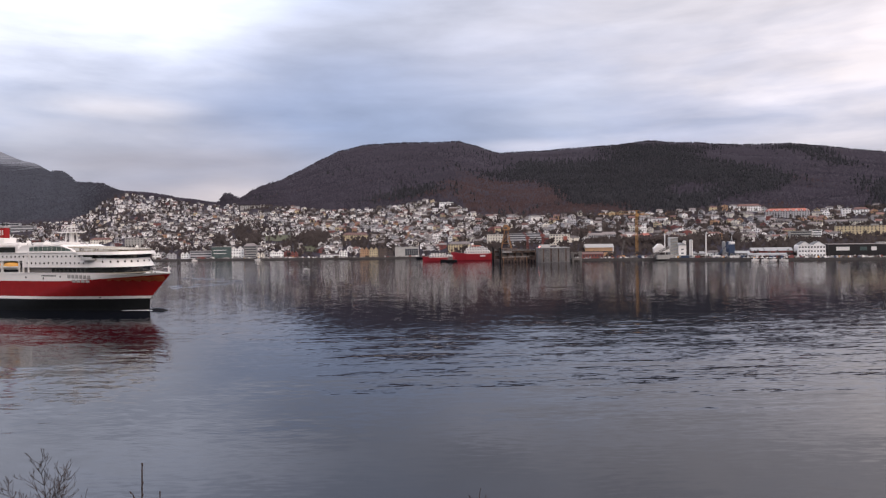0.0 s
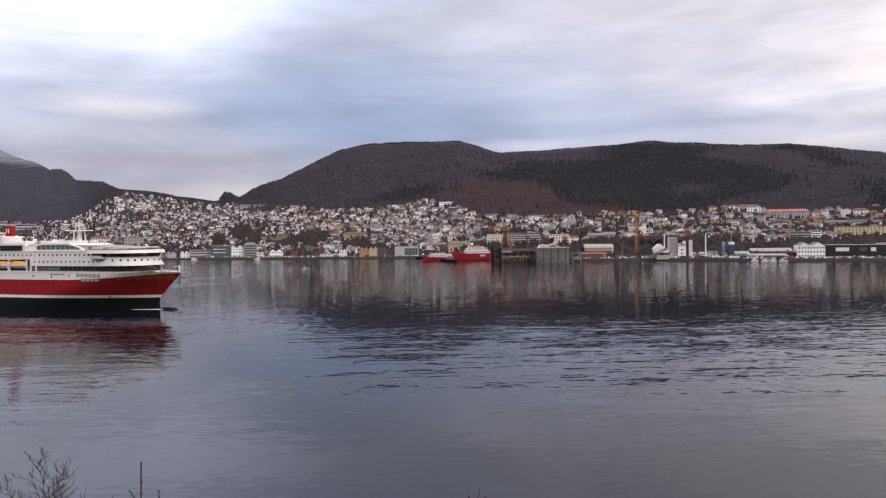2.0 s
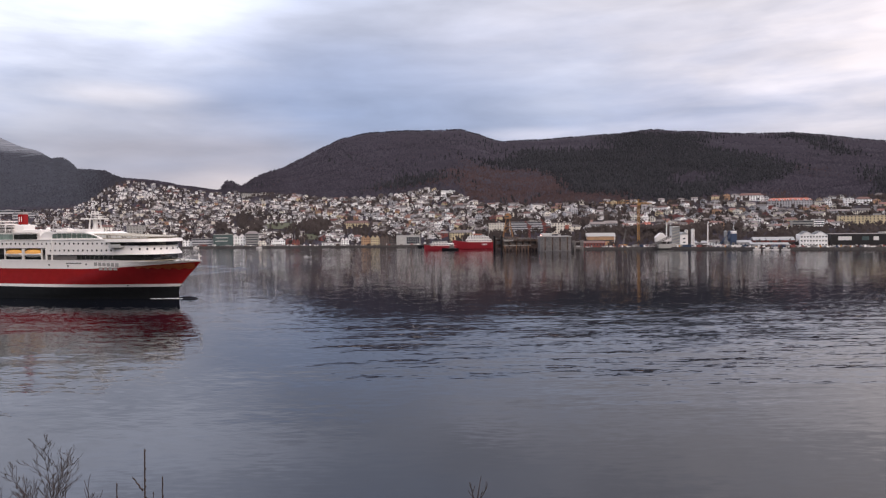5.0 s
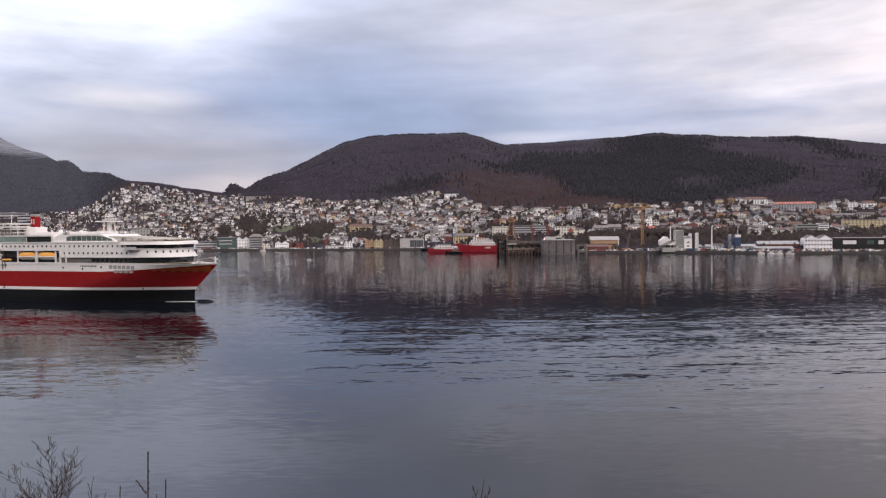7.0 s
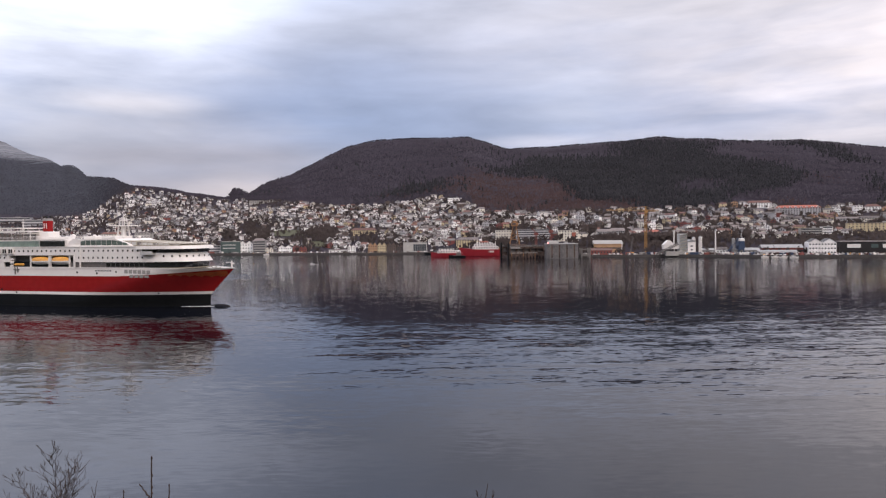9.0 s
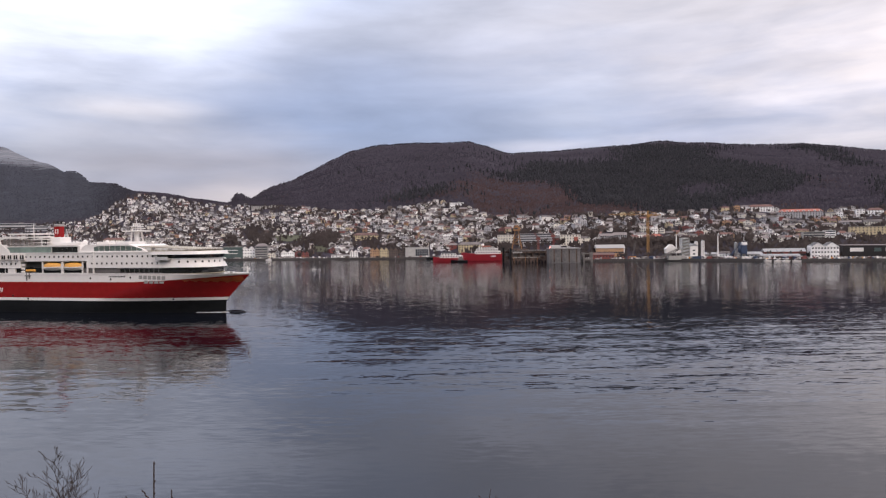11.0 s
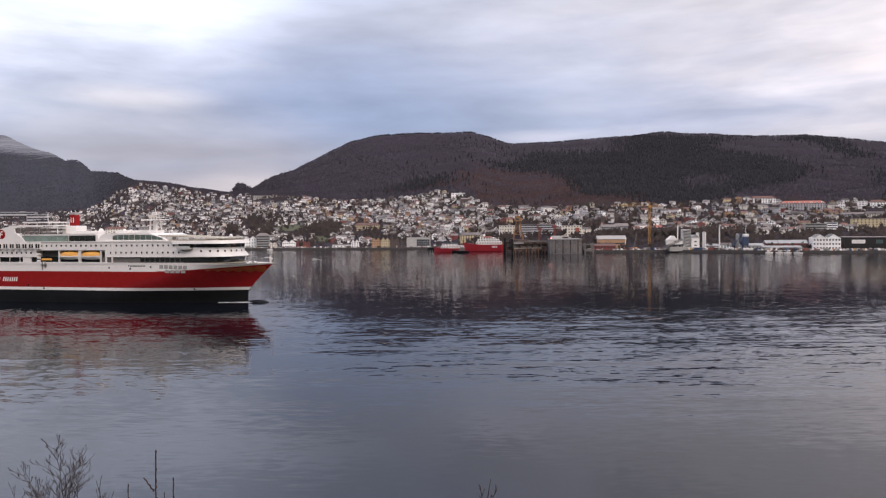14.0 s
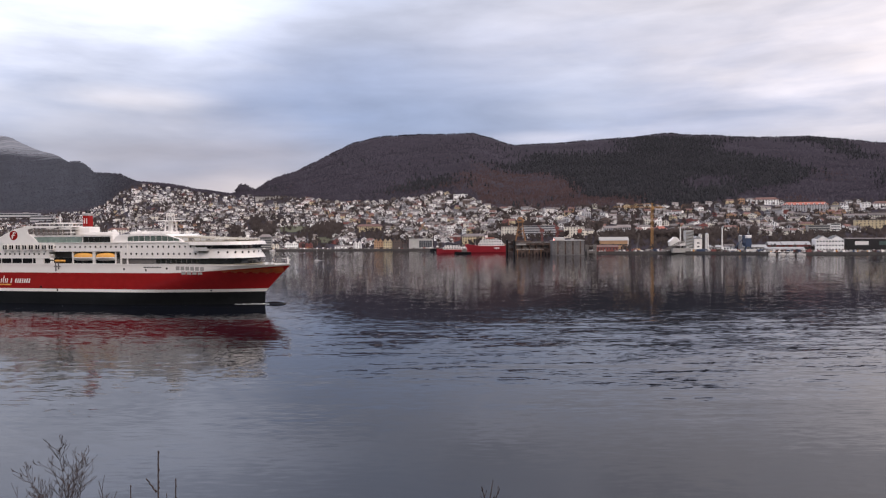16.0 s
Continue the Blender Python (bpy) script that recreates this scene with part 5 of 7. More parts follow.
def wake_lines():
    """Low smooth ridges left on the water by a passing boat."""
    V, F = [], []
    for k, (x0, y0, x1, y1, bend, wide) in enumerate(((-206, 556, -132, 506, 5, 2.6), (-200, 542, -150, 520, 3, 1.8), (-168, 424, -126, 492, -7, 3.0), (-172, 446, -146, 482, -4, 2.0), (-160, 500, -112, 496, 3, 1.6))):
        o = len(V)
        for i in range(49):
            u = i / 48
            x, y = x0 + (x1 - x0) * u, y0 + (y1 - y0) * u + bend * math.sin(math.pi * u)
            n = noise.noise((x / 7, y / 7, k))
            h = 0.24 * math.sin(math.pi * u) ** 0.7 * max(0.15, 0.75 + 0.9 * n)
            y += 1.2 * noise.noise((x / 9, k, 2.5))
            V += [(x, y - wide, 0.003), (x, y, 0.003 + h), (x, y + wide, 0.003)]
        F += [(o + 3 * i + j, o + 3 * i + 3 + j, o + 3 * i + 4 + j, o + 3 * i + 1 + j) for i in range(48) for j in (0, 1)]
    tagged(new("boat_wake", mesh_of("boat_wake", V, F, ("water",), None, True)), "fading pale wake lines on calm water", "wake", kind="stuff")


wake_lines()


def lawn(m0, m1, e0, e1, label):
    V, F = [], []
    n = 9
    for j in range(n):
        for i in range(n):
            u, v = i / (n - 1), j / (n - 1)
            wob = 0.0015 * noise.noise((u * 3, v * 3, m0 * 40))
            x, y, z = spot(m0 + (m1 - m0) * u, e0 + (e1 - e0) * v + wob)
            V.append((x, y, z + 0.8))
    for j in range(n - 1):
        for i in range(n - 1):
            F.append((j * n + i, j * n + i + 1, (j + 1) * n + i + 1, (j + 1) * n + i))
    tagged(new("lawn", mesh_of("lawn", V, F, ("grass",), None, True)), label, "lawn", kind="structure")
    TAKEN.append((m0 + 0.004, m1 - 0.004, e0, e1))


lawn(-0.235, -0.192, -0.0043, 0.0035, "green grass slope below a white manor")
lawn(-0.183, -0.156, -0.0205, -0.0115, "green grass slope above the waterfront")
TAKEN.append((0.23, 0.44, -0.0200, -0.0125))


def lattice(bm, a, b, r, bays, t=0.12):
    """A square lattice boom from a to b."""
    a, b = Vector(a), Vector(b)
    d = (b - a).normalized()
    u = d.orthogonal().normalized()
    v = d.cross(u)
    c = [u * r + v * r, u * r - v * r, -u * r - v * r, -u * r + v * r]
    for k in c:
        rod(bm, a + k, b + k, t, sides=4)
    for i in range(bays):
        p, q = a.lerp(b, i / bays), a.lerp(b, (i + 1) / bays)
        for k in range(4):
            rod(bm, p + c[k], q + c[(k + 1) % 4], t * 0.7, sides=4)


def build_cranes():
    y = float(shore_y(0.3008)) + 30
    k = thing("tower_crane", 0.3008 * y, y, QUAY, 4, "yellow lattice tower crane beside the shipyard", "crane")
    bm = bmesh.new()
    lattice(bm, (0, 0, 0), (0, 0, 49), 1.0, 24, 0.2)
    part("tower", bm, "crane_yellow", k)
    bm = bmesh.new()
    lattice(bm, (-45, 0, 49.8), (0, 0, 49.0), 0.5, 24, 0.07)
    part("jib", bm, "crane_yellow", k)
    bm = bmesh.new()
    lattice(bm, (0, 0, 49.0), (15, 0, 48.4), 0.6, 8, 0.12)
    part("counter_jib", bm, "crane_yellow", k)
    part("counterweight", boxes((12, 15.5, -1.2, 1.2, 45.5, 48.2)), "concrete", k)
    part("cab", boxes((-1.6, 1.6, -2.6, -0.9, 46.2, 48.6), bevel=0.15), "crane_yellow", k)
    bm = bmesh.new()
    lattice(bm, (0, 0, 49), (0, 0, 53.5), 0.5, 4, 0.2)
    part("top_mast", bm, "crane_yellow", k)
    bm = bmesh.new()
    rod(bm, (0, 0, 53.5), (-30, 0, 50.2), 0.12, sides=4)
    rod(bm, (0, 0, 53.5), (13, 0, 49.2), 0.12, sides=4)
    part("tie_bar", bm, "crane_yellow", k)
    bm = bmesh.new()
    rod(bm, (-28, 0, 49), (-28, 0, 36), 0.08, sides=4)
    part("hoist_rope", bm, "ship_black", k)

    # old dock crane on four splayed legs
    y = float(shore_y(0.123)) - 27
    k = thing("dock_crane", 0.1116 * y, y, 15.0, 0, "rust-orange dock crane on splayed legs over the floating dock", "crane")
    for sx in (-1, 1):
        for sy in (-1, 1):
            bm = bmesh.new()
            rod(bm, (sx * 5.4, sy * 3.2, 0), (sx * 1.8, sy * 1.4, 20.5), 0.5, 0.4, sides=4)
            part("leg", bm, "rust", k)
    for z, w in ((5.5, 4.4), (11.5, 3.2)):
        for sy in (-1, 1):
            bm = bmesh.new()
            rod(bm, (-w, sy * w * 0.6, z), (w, sy * w * 0.6, z), 0.3, sides=4)
            rod(bm, (-w, sy * w * 0.6, z), (w * 0.72, sy * w * 0.45, z + 6), 0.2, sides=4)
            part("brace", bm, "rust", k)
    part("slew_house", boxes((-3.8, 3.8, -3, 3, 20.2, 24.2), (-2.2, 2.0, -2, 2, 24.2, 26.6), bevel=0.3), "rust", k)
    part("cab_window", boxes((-3.0, 1.0, -3.06, -2.9, 21.9, 23.5)), "window", k)
    bm = bmesh.new()
    lattice(bm, (1.5, 0, 25), (13.5, 0, 41), 0.4, 10, 0.1)
    part("boom", bm, "recess", k)
    bm = bmesh.new()
    rod(bm, (-1, 0, 26.5), (13.5, 0, 41), 0.09, sides=4)
    part("stay", bm, "recess", k)
    for m, base, top, mat, lab in ((0.1640, 12, 28, "red", "small red lattice yard crane"), (0.1425, 12, 25, "red", "small dark red yard crane"), (0.2780, QUAY, 20, "recess", "slim dark mobile crane boom")):
        y = float(shore_y(m)) + 12
        k = thing("yard_crane", m * y, y, QUAY, 0, lab, "crane")
        bm = bmesh.new()
        lattice(bm, (0, 0, 0), (3.5 if mat == "recess" else 0, 0, top), 0.5 if mat == "recess" else 0.9, 9, 0.1 if mat == "recess" else 0.22)
        part("mast", bm, mat, k)
        if mat == "recess":
            part("truck", boxes((-4, 4, -1.3, 1.3, 0.4, 2.6), bevel=0.2), "orange", k)
            continue
        bm = bmesh.new()
        lattice(bm, (0, 0, top), (-5, -2, top + 5), 0.4, 5, 0.14)
        part("boom", bm, mat, k)
        if mat == "red":
            part("cab", boxes((-2.4, 2.4, -1.6, 1.6, top - 3.0, top), bevel=0.2), mat, k)


def build_docks():
    # rusty floating dock: two side walls on a pontoon, with openings
    y = float(shore_y(0.123)) - 34
    w = 0.0529 * y
    d = thing("floating_dock", 0.123 * y, y, 0, 14, "rusty floating dock with open side bays", "floating dock")
    part("pontoon", boxes((-w / 2, w / 2, -14, 14, -3, 3.0)), "dock_steel", d)
    for side in (-1, 1):
        part("side_wall", boxes((-w / 2, w / 2, side * 12 - 2, side * 12 + 2, 3.0, 6.6)), "dock_steel", d)
        part("side_wall_top", boxes((-w / 2, w / 2, side * 12 - 2, side * 12 + 2, 10.4, 12.6)), "dock_steel", d)
        part("wall_backing", boxes((-w / 2, w / 2, side * 12 + (1.4 if side < 0 else -1.6), side * 12 + (1.6 if side < 0 else -1.4), 6.6, 10.4)), "recess", d)
        for i in range(6):
            x = -w / 2 + (w - 1.4) * i / 5
            part("wall_post", boxes((x, x + 1.4, side * 12 - 1.9, side * 12 + 1.9, 6.6, 10.4)), "dock_steel", d)
        part("walkway", boxes((-w / 2, w / 2, side * 12 - 2.6, side * 12 + 2.6, 12.6, 12.9)), "recess", d)
        bm = bmesh.new()
        for z in (13.4, 14.0):
            rod(bm, (-w / 2, side * 12 - 2.5, z), (w / 2, side * 12 - 2.5, z), 0.09, sides=4)
        for i in range(14):
            x = -w / 2 + w * i / 13
            rod(bm, (x, side * 12 - 2.5, 12.9), (x, side * 12 - 2.5, 14.0), 0.08, sides=4)
        part("walkway_rail", bm, "recess", d)
    part("crane_rail_deck", boxes((-w * 0.40, 0.0, -9.8, 12, 12.4, 15.0)), "dock_steel", d)
    for sy in (-1, 1):
        part("end_post", boxes((-w / 2 - 1.6, -w / 2, sy * 12 - 1.6, sy * 12 + 1.6, -2, 16.5)), "ship_black", d)
        part("end_post", boxes((w / 2, w / 2 + 2.5, sy * 12 - 1.6, sy * 12 + 1.6, -2, 13.5)), "dock_steel", d)
    part("light_band", boxes((-w / 2 + 1, w * 0.3, -14.12, -13.9, 5.4, 6.1)), "hatch", d)
    part("light_band", boxes((-w / 2 + 1, -w * 0.2, -14.12, -13.9, 10.6, 12.2)), "hatch", d)
    for i in range(11):
        x = -w / 2 + w * (i + 0.4) / 11
        part("fender", boxes((x - 0.5, x + 0.5, -14.7, -14.3, -0.5, 2.4)), "ship_black", d)
    for i in range(9):
        x = -w / 2 + w * (i + 0.5) / 9
        part("hull_rib", boxes((x - 0.3, x + 0.3, -14.25, -14.0, 0.2, 6.0)), "rust" if i % 3 == 0 else "dock_steel", d)
    # blue-grey floating dock
    y = float(shore_y(0.18)) - 22
    w = 0.0445 * y
    d = thing("floating_dock", 0.1785 * y, y, 0, -2, "weathered blue-grey steel floating dock", "floating dock")
    part("hull", boxes((-w / 2, w / 2, -10, 10, -2, 15.3)), "dock_blue", d)
    for i in range(21):
        x0, x1 = -w / 2 + w * i / 21, -w / 2 + w * (i + 1) / 21
        k = (i * 7) % 5
        part("side_panel", boxes((x0 + 0.12, x1 - 0.12, -10.12 - 0.05 * (i % 3), -10.0, 0.5 + 0.4 * (k % 2), 14.9)), ("dock_blue", "dock_steel", "dock_blue", "dock_blue", "recess")[k], d)
    part("top_edge", boxes((-w / 2 - 0.4, w / 2 + 0.4, -10.6, 10.6, 15.2, 15.8)), "hatch", d)
    part("deck_house", boxes((-w * 0.42, -w * 0.1, -6, 6, 15.8, 19.0), bevel=0.2), "ship_grey", d)
    part("beacon_lamp", boxes((-w / 2 + 0.5, -w / 2 + 1.5, -10.5, -9.7, 16.4, 17.3)), "small_lamp", d, "glowing red lamp")
    y = float(shore_y(0.2126)) - 12
    w = 0.0138 * y
    d = thing("mooring_pontoon", 0.2126 * y, y, 0, 0, "dark steel mooring pontoon with posts", "pontoon")
    part("deck", boxes((-w / 2, w / 2, -5, 5, 2.0, 4.2)), "recess", d)
    for sx in (-1, 1):
        for sy in (-1, 1):
            part("post", boxes((sx * w * 0.42 - 0.9, sx * w * 0.42 + 0.9, sy * 4 - 0.9, sy * 4 + 0.9, -3, 10.5)), "recess", d)
    part("gangway", boxes((-w * 0.42, w * 0.42, -1, 1, 8.8, 9.6)), "recess", d)


def small_ship(name, m, off, length, beam, depth, hull, label, tiers, extras=()):
    """A ship lying along the quay; tiers: deck houses (x0, x1, z0, z1, material) as shares of the length and metres."""
    y = float(shore_y(m)) - off
    d = thing(name, m * y, y, 0, 180, label, "ship")
    bm = bmesh.new()
    n = 26
    g = []
    for i in range(n + 1):
        u = i / n
        x = (u - 0.5) * length
        b = beam / 2 * min(1.0, (1 - u) / 0.30) ** 0.6 * min(1.0, 0.75 + u * 2)
        zt = depth * (1.0 + 0.28 * max(0.0, (u - 0.55) / 0.45) ** 1.6)
        g.append([bm.verts.new((x + (2.5 * (u > 0.97)), s * b * k, z)) for s, k, z in ((-1, 1, zt), (-1, 0.86, 0.3), (-1, 0.5, -2), (1, 0.5, -2), (1, 0.86, 0.3), (1, 1, zt))])
    for a, c in zip(g, g[1:]):
        for j in range(5):
            bm.faces.new((a[j], c[j], c[j + 1], a[j + 1]))
        bm.faces.new((a[5], c[5], c[0], a[0]))
    bm.faces.new(g[0])
    bmesh.ops.remove_doubles(bm, verts=bm.verts, dist=0.05)
    part("hull", bm, hull, d)
    for x0, x1, z0, z1, mat in tiers:
        k = part("deck_house", boxes(((x0 - 0.5) * length, (x1 - 0.5) * length, -beam * 0.42, beam * 0.42, z0, z1), bevel=0.25), mat, d)
        if mat in ("ship_white", "orange_roof") and z1 - z0 > 1.8:
            cnt = max(3, int((x1 - x0) * length / 3.0))
            for i in range(cnt):
                for sy in (-1, 1):
                    part("window", PANES["flat"], None, k).matrix_basis = pose(((x0 - 0.5) + (x1 - x0) * (i + 0.5) / cnt) * length, sy * (beam * 0.42 + 0.02), (z0 + z1) / 2 + 0.2)
    for x, z0, z1, r in extras:
        bm = bmesh.new()
        rod(bm, ((x - 0.5) * length, 0, z0), ((x - 0.5) * length, 0, z1), r, r * 0.6)
        rod(bm, ((x - 0.5) * length, -2.2, z0 + (z1 - z0) * 0.7), ((x - 0.5) * length, 2.2, z0 + (z1 - z0) * 0.7), r * 0.6)
        part("mast", bm, "ship_white", d)
    return d


def build_moored():
    y = float(shore_y(0.064)) - 16
    d = small_ship("supply_ship", 0.064, 16, 0.0585 * y, 14, 8.2, "supply_red", "bright red supply ship with a white deckhouse at the quay",
                   [(0.10, 0.72, 8.0, 11.6, "ship_white"), (0.16, 0.68, 11.6, 14.6, "ship_white"), (0.24, 0.62, 14.6, 16.6, "ship_white"), (0.34, 0.54, 16.6, 18.0, "orange_roof"), (0.01, 0.08, 8.0, 9.5, "rust")],
                   [(0.5, 18, 24, 0.3), (0.60, 16, 20, 0.2), (0.16, 9, 17, 0.25), (0.80, 9, 14, 0.2)])
    bm = bmesh.new()
    L = 0.0585 * y
    bmesh.ops.create_uvsphere(bm, u_segments=14, v_segments=8, radius=1.7, matrix=Matrix.Translation((0.03 * L, 0, 18.9)))
    part("dome", bm, "ship_white", d, smooth=True)
    for x0, x1 in ((-0.28, -0.25), (-0.235, -0.19), (-0.175, -0.16)):
        part("hull_mark", boxes((x0 * L, x1 * L, 6.98, 7.12, 4.6, 6.4)), "ship_white", d)
    y = float(shore_y(0.0155)) - 75
    d = small_ship("workboat", 0.0155, 75, 0.043 * y, 11, 4.6, "supply_red", "red and white workboat moored at the quay",
                   [(0.08, 0.85, 4.5, 7.4, "ship_white"), (0.30, 0.80, 7.4, 9.8, "ship_white"), (0.34, 0.78, 9.8, 11.0, "ship_black")], [(0.5, 11, 17, 0.22), (0.2, 7, 11, 0.2)])
    d = small_ship("tug", 0.030, 78, 17, 6, 2.2, "ship_black", "small dark tug alongside", [(0.3, 0.65, 2.1, 4.6, "recess"), (0.36, 0.58, 4.6, 6.2, "recess")], [(0.45, 6, 10, 0.15)])
    d = small_ship("tug", -0.0085, 6, 14, 5, 2.4, "ship_black", "small dark tug alongside", [(0.3, 0.65, 2.1, 4.6, "brown"), (0.36, 0.58, 4.6, 6.2, "ship_white")], [(0.45, 6, 9, 0.15)])


def build_silos():
    def at_quay(m, off):
        y = float(shore_y(m)) + off
        return m * y, y
    # striped conveyor tower, plant house and gallery of a concrete works
    x, y = at_quay(0.3532, 10)
    d = thing("silo_plant", x, y, QUAY, 0, "pale concrete works with a striped tower and sloping conveyor", "silo plant")
    part("tower", boxes((-4.2, 4.2, -4, 4, -1, 22.4), bevel=0.2), "ship_grey", d)
    for i in range(6):
        bm = bmesh.new()
        v = [bm.verts.new(c) for c in ((-4.0, -4.10, 2 + i * 3.3), (4.0, -4.10, 4.2 + i * 3.3), (4.0, -4.10, 5.6 + i * 3.3), (-4.0, -4.10, 3.4 + i * 3.3))]
        bm.faces.new(v)
        bmesh.ops.solidify(bm, geom=bm.faces[:], thickness=0.06)
        part("diagonal_stripe", bm, "cream", d)
    part("plant_house", boxes((4.4, 13.0, -5, 5, -1, 13.5), bevel=0.2), "ship_white", d)
    bm = bmesh.new()
    prism(bm, [(4.0, -5.4), (13.4, -5.4), (13.4, 5.4), (4.0, 5.4)], 13.5, 16.2, [(8.0, -5.4), (9.4, -5.4), (9.4, 5.4), (8.0, 5.4)])
    part("plant_roof", bm, "silver", d)
    for z in (5, 9):
        part("plant_window", PANES["wide"], None, d).matrix_basis = pose(8.7, -5.05, z)
    part("gallery", boxes((-21.0, -4.2, -3, 3, 6.0, 10.5), bevel=0.1), "ship_white", d)
    bm = bmesh.new()
    prism(bm, [(-21.6, -3.6), (-9, -3.6), (-9, 3.6), (-21.6, 3.6)], 10.5, 15.5, [(-16, -3.6), (-14, -3.6), (-14, 3.6), (-16, 3.6)])
    part("gallery_roof", bm, "ship_white", d)
    for xx in (-20, -15, -10):
        part("gallery_post", boxes((xx - 0.3, xx + 0.3, -2.5, 2.5, -1, 6.0)), "recess", d)
    bm = bmesh.new()
    lattice(bm, (-30, -6, 0.5), (-6, -6, 12), 0.9, 12, 0.2)
    part("conveyor", bm, "recess", d)
    part("base_shed", boxes((-20, -2, -9, -4.5, -1, 3.6), (-2, 12, -8, -5.2, -1, 2.8)), "concrete", d)
    for m0, m1, top, mat in ((0.3675, 0.3723, 18.0, "ship_white"), (0.3772, 0.3821, 18.8, "ship_white"), (0.4252, 0.4300, 16.5, "silver")):
        x, y = at_quay((m0 + m1) / 2, 14)
        r = (m1 - m0) * y / 2
        d = thing("silo", x, y, QUAY, 0, "tall white cylindrical silo", "silo", "silos on the quay")
        bm = bmesh.new()
        rod(bm, (0, 0, -1), (0, 0, top), r, sides=20)
        part("shell", bm, mat, d, smooth=False)
        bm = bmesh.new()
        rod(bm, (0, 0, top), (0, 0, top + 1.0), r * 1.02, r * 0.4, sides=20)
        part("cap", bm, "silver", d)
        bm = bmesh.new()
        for sx in (-0.25, 0.25):
            rod(bm, (sx, -r - 0.25, 0), (sx, -r - 0.25, top), 0.06, sides=4)
        for i in range(16):
            rod(bm, (-0.25, -r - 0.25, 0.6 + i * top / 17), (0.25, -r - 0.25, 0.6 + i * top / 17), 0.05, sides=4)
        part("ladder", bm, "recess", d)
    x, y = at_quay(0.437, 16)
    d = thing("hopper", x, y, QUAY, 0, "dark blue angular steel hopper with a white tank", "hopper")
    bm = bmesh.new()
    prism(bm, [(-2.6, -4), (3, -4), (3, 4), (-2.6, 4)], 5, 9, [(-3, -4), (3.4, -4), (3.4, 4), (-3, 4)])
    prism(bm, [(-3, -4), (3.4, -4), (3.4, 4), (-3, 4)], 9, 14, [(-1.5, -4), (3, -4), (3, 4), (-1.5, 4)])
    part("hopper_body", bm, "steel_blue", d)
    for sx in (-2.2, 2.6):
        part("hopper_leg", boxes((sx - 0.5, sx + 0.5, -3.5, 3.5, -1, 5.2)), "steel_blue", d)
    bm = bmesh.new()
    lattice(bm, (-14, 0, 1), (-2, 0, 17), 0.7, 8, 0.2)
    part("inclined_hoist", bm, "steel_blue", d)
    part("tank", boxes((-1.5, 4.2, -2.5, 2.5, 14, 17), bevel=0.5), "ship_white", d)
    for m, top in ((0.4016, 25.5), (0.3415, 26.0)):
        x, y = at_quay(m, 10)
        d = thing("flue_pole", x, y, QUAY, 0, "tall slim white flue pole", "pole", "poles on the quay")
        bm = bmesh.new()
        rod(bm, (0, 0, -1), (0, 0, top), 0.75, 0.6, sides=10)
        part("shaft", bm, "ship_white", d)
        bm = bmesh.new()
        rod(bm, (0, 0, top), (0, 0, top + 0.6), 0.85, sides=10)
        part("collar", bm, "ship_grey", d)


build_cranes()
build_docks()
build_moored()
build_silos()


